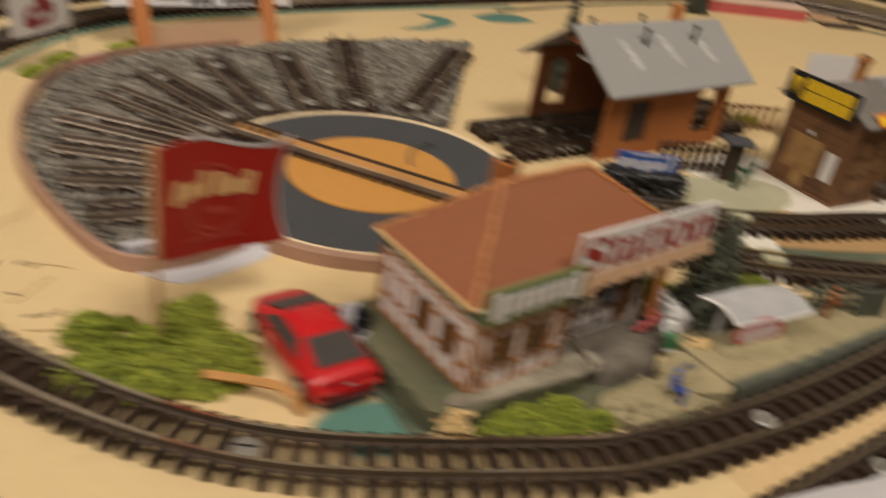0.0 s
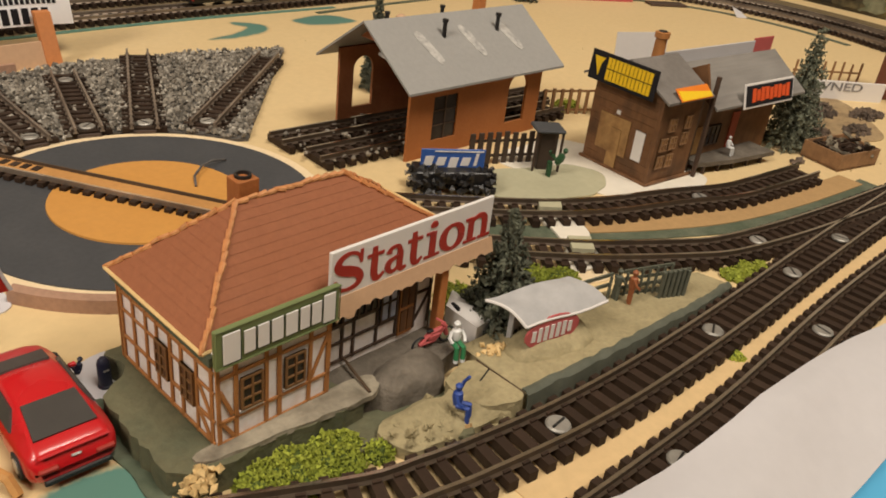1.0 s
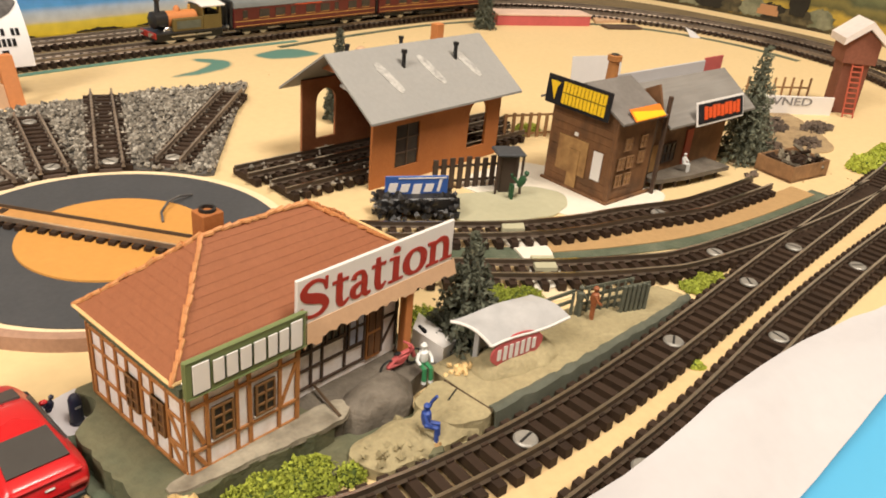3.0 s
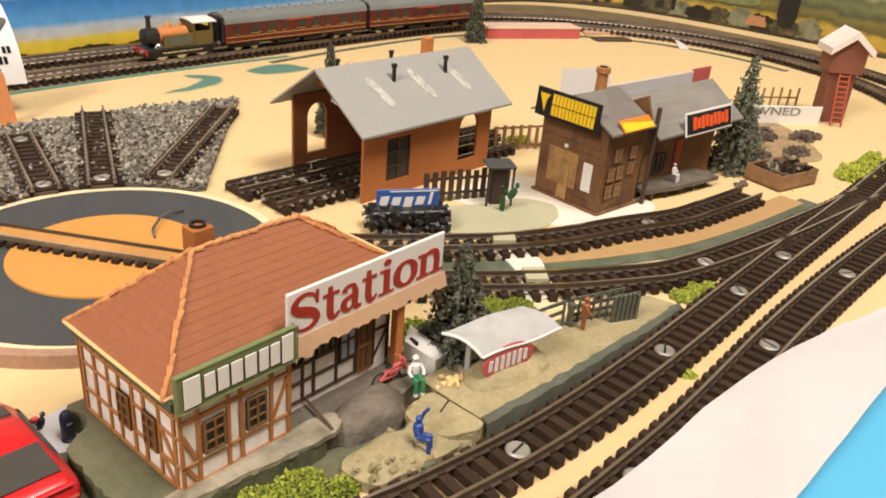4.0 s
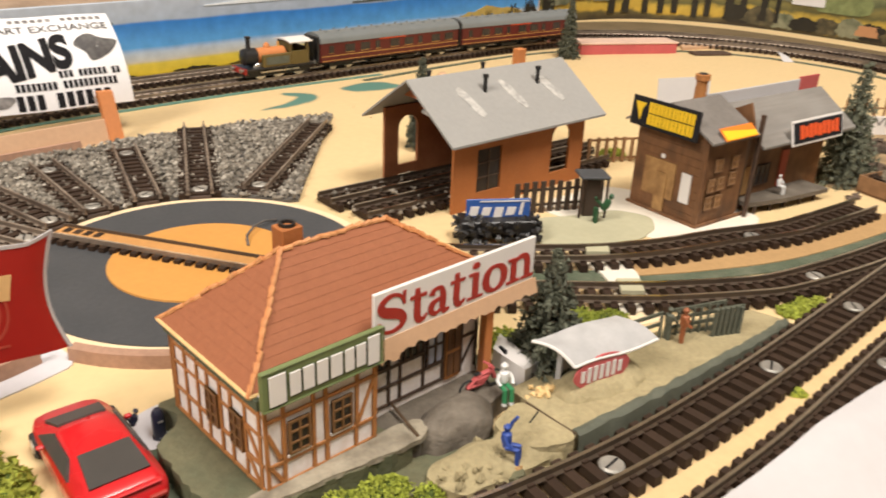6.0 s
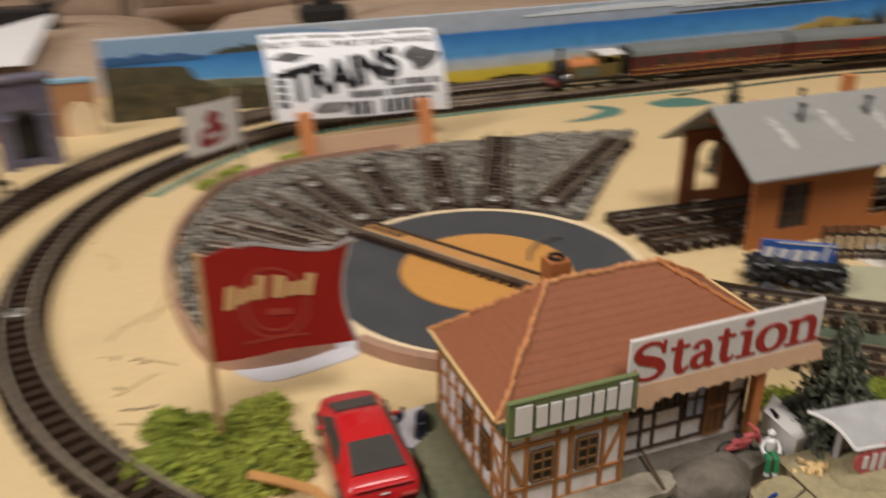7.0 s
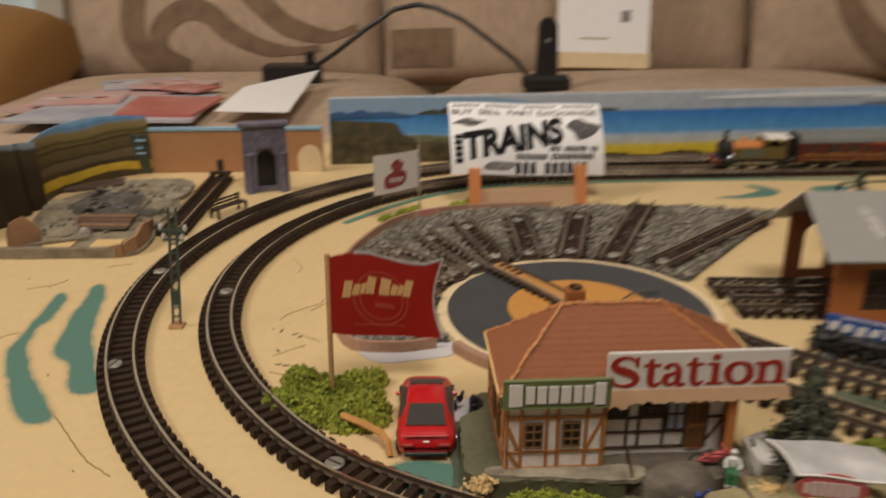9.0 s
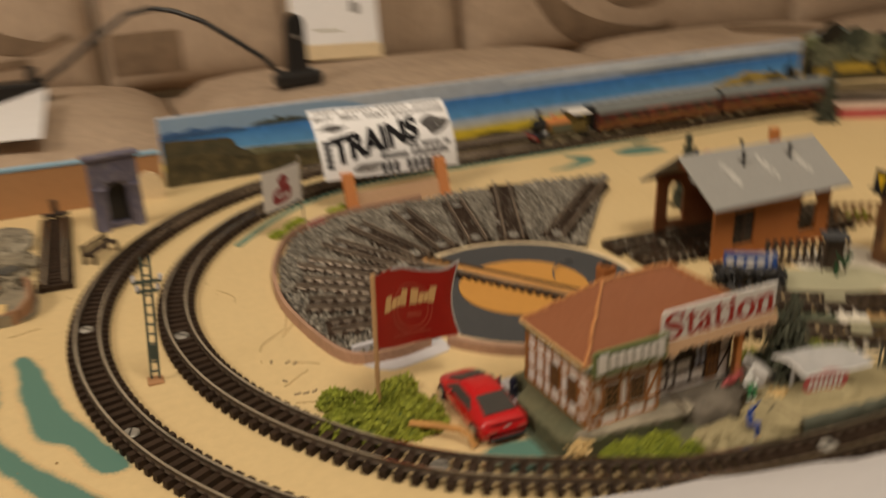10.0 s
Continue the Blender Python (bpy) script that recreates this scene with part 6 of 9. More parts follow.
for row, (y, n, x0, w) in enumerate(((0.0058, 6, 0.0085, 0.0036), (0.0014, 6, 0.0085, 0.0036))):
    for i in range(n):
        g = Geo().box(x0 + i * w, x0 + i * w + w * 0.42, y, y + 0.0040, 0.0005, 0.0008, 0, yb)
        g.box(x0 + i * w + w * 0.50, x0 + i * w + w * 0.90, y, y + 0.0040, 0.0005, 0.0008, 0, yb)
        part("printed_block", g, M_YELLOW, ys)
ob_ = facing(0.0035, -0.0046, AH - 0.0008) @ Matrix.Rotation(radians(-48), 4, "X")
osn = part("orange_board", Geo().box(0, 0.0190, 0, 0.0056, 0, 0.0005, 0.0001, ob_), M_SIGNORANGE, hut, "orange and yellow advertising board")
part("yellow_band", Geo().prism([(0.0005, 0.0003), (0.0186, 0.0003), (0.0186, 0.0024), (0.0090, 0.0034), (0.0005, 0.0044)], 0.0004, 0.0007, ob_), M_YELLOW, osn)
rb = facing(bx0 + 0.0175, -0.0046, AH - 0.0090) @ Matrix.Rotation(radians(-14), 4, "X")
rs = part("black_board", Geo().box(0, 0.0360, 0, 0.0100, 0, 0.0006, 0.0002, rb), M_WHITE, hut, "white-edged black board with red-orange blocks")
part("black_field", Geo().box(0.0009, 0.0351, 0.0009, 0.0091, 0.0005, 0.0008, 0, rb), M_INK, rs)
for i in range(9):
    g = Geo().box(0.0050 + i * 0.0031, 0.0050 + i * 0.0031 + 0.0025, 0.0024 + 0.0004 * (i % 2), 0.0078 - 0.0006 * (i % 3 == 1), 0.0007, 0.0010, 0, rb)
    part("printed_block", g, M_SIGNREDOR, rs)
part("ridge_strip", Geo().box(bx0 - 0.006, bx0 + BL * 1.02, AD / 2 + 0.0055, AD / 2 + 0.0062, AR - 0.0060, AR - 0.0004, 0.0002), M_PAPER, hut, "pale printed paper strip along the ridge")
part("red_flap", Geo().box(bx0 + BL + 0.008, bx0 + BL + 0.024, AD / 2 + 0.010, AD / 2 + 0.0105, AR - 0.010, AR - 0.001, 0.0002), M_REDCARD, hut, "red card flap")
solid("glossy_leaflet", Geo().sheet([[(0.176 + 0.026 * i / 6, -0.054 - 0.010 * i / 6 + 0.003 * j / 4, 0.0004 + 0.040 * j / 4) for i in range(7)] for j in range(5)], 0.0003), M_WHITE, "pale lilac leaflet standing behind the hut", "leaflet", smooth=True)

# ---- planting ----
def clump(name, label, spots, leaf, parent=None, material=None, category="bush", m=None, group="moss bushes"):
    """A bush of many small torn leaf tufts over a dark core."""
    material = material or M_LEAF
    th = thing(name, label, category, m, group)
    core = Geo()
    tuft = Geo()
    for x, y, r, h in spots:
        # Core is a much darker green than the tufts covering it.
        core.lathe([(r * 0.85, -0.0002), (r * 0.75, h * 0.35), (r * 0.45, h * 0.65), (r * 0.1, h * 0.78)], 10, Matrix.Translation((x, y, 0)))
        n = int((1700 if leaf < 0.0011 else 1050) * (r / 0.01) ** 1.6)
        for _ in range(n):
            a, q = random.random() * math.tau, math.sqrt(random.random())
            lift = h * (1 - q * q) ** 0.5 * random.uniform(0.45, 1.08) * (0.8 + 0.45 * noise.noise((x * 300 + q * math.cos(a) * 5, y * 300 + q * math.sin(a) * 5, 0)))
            c = Vector((x + r * q * math.cos(a) * random.uniform(0.8, 1.15), y + r * q * math.sin(a) * random.uniform(0.8, 1.15), max(0.0002, lift)))
            s = leaf * random.uniform(0.5, 1.3)
            rot = Euler((random.random() * 6, random.random() * 6, random.random() * 6)).to_matrix()
            tuft.add([c + rot @ Vector(p) * s for p in ((1, 0, 0), (-0.5, 0.8, 0.1), (-0.6, -0.7, 0), (0, 0.1, 0.7))], [(0, 1, 2), (0, 3, 1), (1, 3, 2), (2, 3, 0)])
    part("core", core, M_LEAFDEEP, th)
    tagged(part("foliage", tuft, material, th), kind="stuff")
    return th


def spots_in(cx, cy, rx, ry, n, r, h, turn=0.0):
    out = []
    for _ in range(n):
        a, q = random.random() * math.tau, math.sqrt(random.random())
        x, y = rx * q * math.cos(a), ry * q * math.sin(a)
        out.append((cx + x * math.cos(turn) - y * math.sin(turn), cy + x * math.sin(turn) + y * math.cos(turn), r * random.uniform(0.7, 1.2), h * random.uniform(0.6, 1.15)))
    return out


clump("moss_bush", "bright green foam bush beside the red flag", spots_in(-0.1245, -0.0935, 0.0190, 0.0140, 26, 0.0058, 0.0066, -0.5) + [(-0.1400, -0.0955, 0.0030, 0.0030), (-0.1335, -0.0835, 0.0024, 0.0030), (-0.1095, -0.0812, 0.0040, 0.0062), (-0.1372, -0.0880, 0.0022, 0.0034), (-0.1445, -0.0925, 0.0020, 0.0022), (-0.1270, -0.0795, 0.0022, 0.0030)], 0.00125)
clump("moss_bush", "bright green moss strip before the station plinth", spots_in(-0.0545, -0.1512, 0.0155, 0.0044, 18, 0.0046, 0.0052, -0.25), 0.00065)
clump("moss_bush", "bright green moss by the station tree", spots_in(0.0100, -0.1265, 0.006, 0.004, 4, 0.0050, 0.0055), 0.0007)
clump("moss_bush", "bright green moss beside the siding", spots_in(0.0380, -0.1300, 0.009, 0.0035, 8, 0.0050, 0.0046, -0.6), 0.0007)
clump("moss_bush", "bright green moss where the tracks meet", spots_in(0.0970, -0.1640, 0.011, 0.0028, 9, 0.0038, 0.0034, -0.30), 0.0009)
clump("moss_bush", "bright green moss strip along the oval", spots_in(0.2900, -0.1590, 0.030, 0.004, 9, 0.0065, 0.0060, 0.05), 0.0012)
clump("moss_bush", "small green grass mound under the white flag", spots_in(-0.1035, 0.1005, 0.013, 0.005, 8, 0.0052, 0.0042, 0.5), 0.0010)
clump("moss_bush", "tiny green moss tuft between the oval tracks", spots_in(0.0532, -0.1850, 0.002, 0.001, 3, 0.0022, 0.0022), 0.0006)
clump("moss_bush", "small green moss patch by the billboard", spots_in(-0.0700, 0.1220, 0.005, 0.003, 3, 0.0038, 0.0025), 0.0009)
clump("moss_bush", "small green moss patch behind the engine shed", spots_in(0.1750, -0.0300, 0.006, 0.004, 3, 0.0048, 0.0035), 0.0009)
clump("moss_bush", "small green moss tuft beside the platform", spots_in(-0.0010, -0.1320, 0.003, 0.002, 3, 0.0040, 0.0040), 0.0009)


def conifer(label, x, y, z, h, r, group="model conifers", lean=(0.0, 0.0)):
    tilt = Matrix(((1, 0, lean[0] / h, 0), (0, 1, lean[1] / h, 0), (0, 0, 1, 0), (0, 0, 0, 1)))
    th = thing("conifer_tree", label, "tree", Matrix.Translation((x, y, z)), group)
    part("trunk", Geo().tube([(0, 0, -0.0003), (0.0002 + lean[0] / 2, lean[1] / 2, h * 0.5), (lean[0] * 0.97, lean[1] * 0.97, h * 0.97)], [0.0012, 0.0008, 0.0002], 7), M_TRUNK, th)
    limbs, needles = Geo(), Geo()
    tiers = 17
    for k in range(tiers):
        s = k / (tiers - 1)
        zz = h * (0.10 + 0.88 * s)
        rr = r * (1 - s) ** 0.85 * random.uniform(0.85, 1.1) + 0.0008
        n = max(4, int(11 * (1 - s) + 4))
        a0 = random.random() * 6
        for i in range(n):
            a = a0 + i * math.tau / n + random.uniform(-0.2, 0.2)
            L = rr * random.uniform(0.75, 1.12)
            tip = Vector((L * math.cos(a), L * math.sin(a), zz - L * 0.38 + random.uniform(-0.0008, 0.0008)))
            limbs.tube([(0, 0, zz), tip], [0.0003, 0.0001], 3, ends=False)
            for _ in range(max(12, int(58 * L / r))):
                t = random.uniform(0.12, 1.05)
                c = Vector((0, 0, zz)).lerp(tip, t) + Vector((random.gauss(0, 0.0006), random.gauss(0, 0.0006), random.gauss(0, 0.0006)))
                q = random.uniform(0.0005, 0.0013)
                rot = Euler((random.random() * 6, random.random() * 6, random.random() * 6)).to_matrix()
                needles.add([c + rot @ Vector(p) * q for p in ((1.3, 0, 0), (-0.5, 0.6, 0), (-0.5, -0.6, 0.1), (0, 0, 0.6))], [(0, 1, 2), (0, 3, 1), (1, 3, 2), (2, 3, 0)])
    for geo_ in (limbs, needles):
        geo_.v = [tuple(tilt @ Vector(p)) for p in geo_.v]
    tagged(part("branchwork", limbs, M_TRUNK, th), kind="stuff")
    tagged(part("needle_mass", needles, M_NEEDLE, th), kind="stuff")
    return th


conifer("dark green model conifer beside the platform shelter", 0.0078, -0.1402, 0.0020, 0.0335, 0.0104, lean=(-0.0003, 0.0))
conifer("tall dark green model conifer beside the goods hut", 0.2310, -0.1165, 0.0, 0.0535, 0.0132)
conifer("dark green model conifer before the sea backdrop", 0.3450, 0.1400, 0.0, 0.0450, 0.0072)
conifer("dark green model conifer behind the engine shed", 0.1067, 0.0278, 0.0, 0.0425, 0.0054)

# ---- platform ----
# Shadow before the plinth is painted as a dark patch on the board.
flat_patch("plinth_shadow_patch", [(-0.0470, -0.1450), (-0.0360, -0.1460), (-0.0200, -0.1490), (-0.0190, -0.1530), (-0.0300, -0.1560), (-0.0440, -0.1560), (-0.0500, -0.1500)], M_PLINTH, "dark olive patch painting the plinth's shadow before the platform", z=0.0014, category="ground")
plat = thing("station_platform", "low sandy card platform with dark green edge", "platform")
part("slab", rough(mound([(-0.0430, -0.1525), (-0.0412, -0.1600), (-0.0350, -0.1630), (-0.0220, -0.1644), (-0.0118, -0.1648), (-0.0114, -0.1560), (-0.0116, -0.1505), (-0.0200, -0.1515), (-0.0290, -0.1532), (-0.0362, -0.1506)], 0.0034, 0.0058, -0.024, -0.1555), 0.0011, 170), M_SAND, plat, "broken sandy plaster at the platform end", smooth=True)
PLAT_F = [(-0.0108, -0.1650, 0.0061), (0.005, -0.1664, 0.0062), (0.021, -0.1674, 0.0060), (0.047, -0.1678, 0.0050), (0.066, -0.1676, 0.0038), (0.084, -0.1660, 0.0020)]
PLAT_B = [(-0.0103, -0.1440, 0.0061), (0.005, -0.1440, 0.0060), (0.021, -0.1460, 0.0058), (0.047, -0.1490, 0.0048), (0.066, -0.1510, 0.0034), (0.082, -0.1560, 0.0018)]
for k in range(5):
    a, b, c, d = PLAT_F[k], PLAT_F[k + 1], PLAT_B[k + 1], PLAT_B[k]
    v = [(x, y, -0.0002) for x, y, z in (a, b, c, d)] + [a, b, c, d]
    part("slab", Geo().add(v, [(3, 2, 1, 0), (4, 5, 6, 7), (0, 1, 5, 4), (1, 2, 6, 5), (2, 3, 7, 6), (3, 0, 4, 7)]), M_SAND, plat, "long sandy platform slab")
for k in range(5):
    a, b = PLAT_F[k], PLAT_F[k + 1]
    grid = []
    for o, dz in ((-0.0010, None), (-0.0009, -0.0020), (-0.0006, -0.0003), (0.0002, 0.0003), (0.0012, 0.0002)):
        row = []
        for i in range(13):
            x, y, z = (a[q] + (b[q] - a[q]) * i / 12 for q in range(3))
            w = noise.noise((x * 260, o * 900, 2.0))
            row.append((x, y + o + 0.0005 * w, -0.0002 if dz is None else max(0.0002, z + dz + 0.0004 * w)))
        grid.append(row)
    part("green_edge", Geo().sheet(grid, 0.0004), M_PAVEGREEN, plat, "worn dark green platform edge", smooth=True)
part("slab", rough(Geo().prism(smooth_line([(-0.0228, -0.1525), (-0.0190, -0.1500), (-0.0113, -0.1500), (-0.0113, -0.1648), (-0.0180, -0.1644), (-0.0222, -0.1610)], 0.0016, True), -0.0002, 0.0060), 0.0004, 260), M_SAND, plat, "short sandy platform slab")
for k in range(16):
    x, y = random.uniform(-0.038, -0.012), random.uniform(-0.1655, -0.1605)
    part("broken_piece", Geo().box(-random.uniform(0.0008, 0.0020), random.uniform(0.0008, 0.0020), -0.0009, 0.0009, -0.0004, 0.0006, 0.0001, Matrix.Translation((x, y, random.uniform(0.0008, 0.0034))) @ Euler((random.uniform(-0.6, 0.6), random.uniform(-0.6, 0.6), random.uniform(0, 3))).to_matrix().to_4x4()), (M_SAND, M_CORK, M_PLINTH)[k % 3], plat, "broken piece of the platform front")
part("gap_strip", Geo().box(-0.0112, -0.0108, -0.1648, -0.1500, 0.0040, 0.00615), M_TRUNK, plat, "dark gap between platform slabs")
part("gap_strip", Geo().box(-0.0028, 0.0026, -0.0002, 0.0002, 0.0042, 0.0061, 0, Matrix.Translation((-0.0135, -0.1550, 0)) @ Matrix.Rotation(radians(20), 4, "Z")), M_BLACK, plat)
shelter = thing("platform_shelter", "small platform shelter with sagging frosted white roof", "shelter", Matrix.Translation((0.0117, -0.1536, 0.0056)) @ Matrix.Rotation(radians(-10), 4, "Z"))
M_FROST = mat("frosted_grey_plastic", (0.42, 0.415, 0.41), 0.35, scale=300, vary=0.1, second=(0.31, 0.31, 0.315), blotch=120)
rows = []
for i in range(9):
    x = -0.0130 + 0.0262 * i / 8
    rows.append([(x - 0.0057 * (k / 8), -0.0046 + 0.0092 * k / 8, 0.0092 + 0.0040 * k / 8 + 0.0011 * math.sin(math.pi * k / 8) + 0.0004 * math.sin(i * 0.9 + k * 0.5)) for k in range(9)])
part("roof", Geo().sheet(rows, 0.0004), M_FROST, shelter, "sagging frosted grey-white roof", smooth=True)
part("roof_edge", Geo().tube([(r[0][0], r[0][1], r[0][2]) for r in rows], 0.0004, 6), M_WHITE, shelter, "white front edge")
part("roof_edge", Geo().tube([rows[0][k] for k in range(9)], 0.0004, 6), M_WHITE, shelter)
part("back_wall", Geo().box(-0.0110, 0.0060, 0.0030, 0.0036, -0.0004, 0.0124), M_FROST, shelter)
part("side_wall", Geo().box(-0.0118, -0.0113, 0.0014, 0.0030, -0.0004, 0.0118), M_FROST, shelter, "frosted side wall")
part("sand_bank", rough(mound([(-0.0150, -0.0065), (-0.0050, -0.0085), (0.0060, -0.0080), (0.0110, -0.0040), (0.0110, 0.0045), (-0.0100, 0.0045), (-0.0150, 0.0000)], 0.0002, 0.0034, -0.002, -0.001), 0.0007, 300), M_SAND, shelter, "sandy bank filled in under the roof", smooth=True)
OV = facing(-0.0042, -0.0042, 0.0058)
oval = Geo().prism([(0.0085 * math.cos(i * math.tau / 28), 0.0044 * math.sin(i * math.tau / 28)) for i in range(28)], 0, 0.0005, OV)
osg = part("oval_sign", oval, M_REDCARD, shelter, "faded red oval advertising sign with white bars")
for i in range(7):
    h = 0.0040 if i not in (0, 6) else 0.0030
    part("bar", Geo().box(-0.0066 + i * 0.0019, -0.0066 + i * 0.0019 + 0.0011, -h / 2, h / 2, 0.0004, 0.0007, 0, OV), M_WHITE, osg)


def lattice_fence(name, label, a, b, h, n, material, z, rails=(0.35, 0.75), post=0.0012, group="fences", top_over=0.0):
    d = math.hypot(b[0] - a[0], b[1] - a[1])
    th = thing(name, label, "fence", Matrix.Translation((a[0], a[1], z)) @ Matrix.Rotation(math.atan2(b[1] - a[1], b[0] - a[0]), 4, "Z"), group)
    for i in range(n):
        x = d * i / (n - 1)
        hh = h * random.uniform(0.95, 1.05)
        part("post", Geo().box(x - post / 2, x + post / 2, -0.0004, 0.0004, -0.0002, hh, 0.0001), material, th)
    for r in rails:
        part("rail", Geo().box(-0.001, d + 0.001, 0.0004, 0.0009, h * r - 0.0005, h * r + 0.0005), material, th)
    return th


lattice_fence("platform_fence", "dark green trellis fence on the platform", (0.0455, -0.1528), (0.0600, -0.1580), 0.0085, 7, M_PAVEGREEN, 0.0040, (0.08, 0.38, 0.68, 0.98), 0.0005)
lattice_fence("platform_fence", "grey-green rail fence behind the platform", (0.0215, -0.1480), (0.0400, -0.1512), 0.0075, 3, M_PAVEGREEN, 0.0050, (0.55, 0.97), 0.0006)
lattice_fence("platform_fence", "dark green trellis gate leaning at the fence end", (0.0540, -0.1592), (0.0620, -0.1622), 0.0090, 6, M_PAVEGREEN, 0.0034, (0.06, 0.35, 0.65, 0.97), 0.0011)
lattice_fence("picket_fence", "dark brown picket fence beside the engine shed", (0.0832, -0.0572), (0.1150, -0.0720), 0.0128, 11, M_FENCE, 0.0, (0.25, 0.72), 0.0021)
lattice_fence("picket_fence", "tan brown picket fence on the bare board", (0.3440, -0.0680), (0.3790, -0.0920), 0.0130, 8, M_FENCETAN, 0.0, (0.55,), 0.0012)
lattice_fence("picket_fence", "tan brown slatted ramp behind the engine shed", (0.1560, -0.0330), (0.1800, -0.0440), 0.0120, 7, M_FENCETAN, 0.0, (0.15, 0.9), 0.0016)

gbooth = thing("coal_office", "tiny dark booth with grey flat roof beside the fence", "booth", Matrix.Translation((0.1055, -0.0745, 0)) @ Matrix.Rotation(radians(-35), 4, "Z"))
part("body", Geo().box(-0.0030, 0.0030, -0.0025, 0.0025, 0, 0.0160, 0.0002), M_FENCE, gbooth)
part("roof", Geo().box(-0.0058, 0.0058, -0.0050, 0.0050, 0.0160, 0.0174, 0.0005), M_SLATE, gbooth, "dark grey flat roof")
for x in (-0.0050, 0.0050):
    part("post", Geo().box(x - 0.0004, x + 0.0004, -0.0044, -0.0036, -0.0002, 0.0161), M_FENCE, gbooth)


# ---- tiny painted figures, each one plain mesh ----
def figure(label, x, y, z, h, material, lean=0.0, arm=0.0, turn=0.0, sit=False):
    g = Geo()
    k = h / 0.012
    if sit:
        for s in (-1, 1):
            g.tube([(s * 0.0008 * k, 0, 0.0045 * k), (s * 0.0010 * k, -0.0032 * k, 0.0045 * k), (s * 0.0010 * k, -0.0034 * k, 0.0)], 0.0007 * k, 6)
        z0 = 0.0042 * k
    else:
        for s in (-1, 1):
            g.tube([(s * 0.0007 * k, 0, 0), (s * 0.0006 * k, 0, 0.0055 * k)], [0.0007 * k, 0.0008 * k], 6)
        z0 = 0.0052 * k
    g.lathe([(0.0009 * k, z0), (0.0015 * k, z0 + 0.0022 * k), (0.0013 * k, z0 + 0.0040 * k), (0.0005 * k, z0 + 0.0046 * k)], 8, Matrix.Rotation(lean, 4, "X"))
    top = Matrix.Rotation(lean, 4, "X") @ Vector((0, 0, z0 + 0.0057 * k))
    g.lathe([(0.0003 * k, -0.0010 * k), (0.0009 * k, -0.0004 * k), (0.0010 * k, 0.0004 * k), (0.0004 * k, 0.0011 * k)], 8, Matrix.Translation(top))
    for s in (-1, 1):
        g.tube([(s * 0.0014 * k, 0, z0 + 0.0038 * k), (s * 0.0022 * k, -0.0008 * k, z0 + (0.0022 + arm * (s > 0) * 0.004) * k), (s * 0.0018 * k, -0.0020 * k, z0 + (0.0012 + arm * (s > 0) * 0.007) * k)], 0.0005 * k, 5)
    return solid("toy_figure", g, material, label, "figurine", Matrix.Translation((x, y, z)) @ Matrix.Rotation(radians(turn), 4, "Z"), "toy figures", smooth=True)


figure("tiny blue painted toy figurine on the platform", -0.0275, -0.1596, 0.0040, 0.0100, M_FIGBLUE, arm=1.0, turn=30, sit=True)
figure("tiny green and white painted seated toy figurine", -0.0132, -0.1446, 0.0052, 0.0105, M_FIGSPLIT, sit=True, turn=-20)
figure("tiny brown painted toy figurine by the trellis fence", 0.0434, -0.1560, 0.0048, 0.0105, M_FIGBROWN, turn=40)
figure("tiny grey painted toy figurine by the trellis fence", 0.0415, -0.1526, 0.0049, 0.0098, M_PAVEGREEN, turn=80)
figure("tiny white painted toy figurine on the loading deck", 0.1780, -0.1130, 0.0054, 0.0085, M_FIGWHITE, turn=0, sit=True)
figure("tiny green painted toy figurine before the booth", 0.1008, -0.0814, 0.0007, 0.0125, M_FIGDKGREEN, lean=0.5, turn=60)
figure("tiny dark painted toy figurine beside the red car", -0.0838, -0.0998, 0.0004, 0.0072, M_FIGNAVY, lean=0.35, turn=100)

bike = thing("toy_bicycle", "tiny red plastic bicycle parked under the porch", "bicycle", Matrix.Translation((-0.0168, -0.1408, 0.0069)) @ Matrix.Rotation(radians(-2), 4, "Z") @ Matrix.Diagonal((1, 1, 0.86, 1)))
for x in (-0.0042, 0.0042):
    ring = Geo().tube([(x + 0.0022 * math.cos(a * math.tau / 16), 0, 0.0024 + 0.0022 * math.sin(a * math.tau / 16)) for a in range(17)], 0.0003, 5, ends=False)
    part("wheel", ring, M_TYRE, bike)
g = Geo()
for a, b in (((-0.0042, 0, 0.0024), (-0.0012, 0, 0.0050)), ((-0.0012, 0, 0.0050), (0.0030, 0, 0.0052)), ((-0.0012, 0, 0.0050), (0.0002, 0, 0.0022)), ((0.0002, 0, 0.0022), (0.0030, 0, 0.0052)), ((0.0042, 0, 0.0024), (0.0028, 0, 0.0066)), ((-0.0042, 0, 0.0024), (0.0002, 0, 0.0022))):
    g.tube([a, b], 0.00062, 6)
g.box(-0.0020, 0.0018, -0.0007, 0.0007, 0.0028, 0.0046, 0.0004)
part("frame", g, M_REDCARD, bike, "red frame")
part("handlebar", Geo().tube([(0.0020, -0.0018, 0.0072), (0.0030, 0, 0.0066), (0.0020, 0.0018, 0.0072)], 0.0003, 5), M_REDCARD, bike)
part("saddle", Geo().box(-0.0022, -0.0004, -0.0005, 0.0005, 0.0054, 0.0061, 0.0002), M_BLACK, bike)
blk = thing("concrete_block", "pale grey broken block beside the porch", "block")
base_ = [(-0.0068, -0.1345), (-0.0052, -0.1440), (0.0028, -0.1414), (0.0010, -0.1292)]
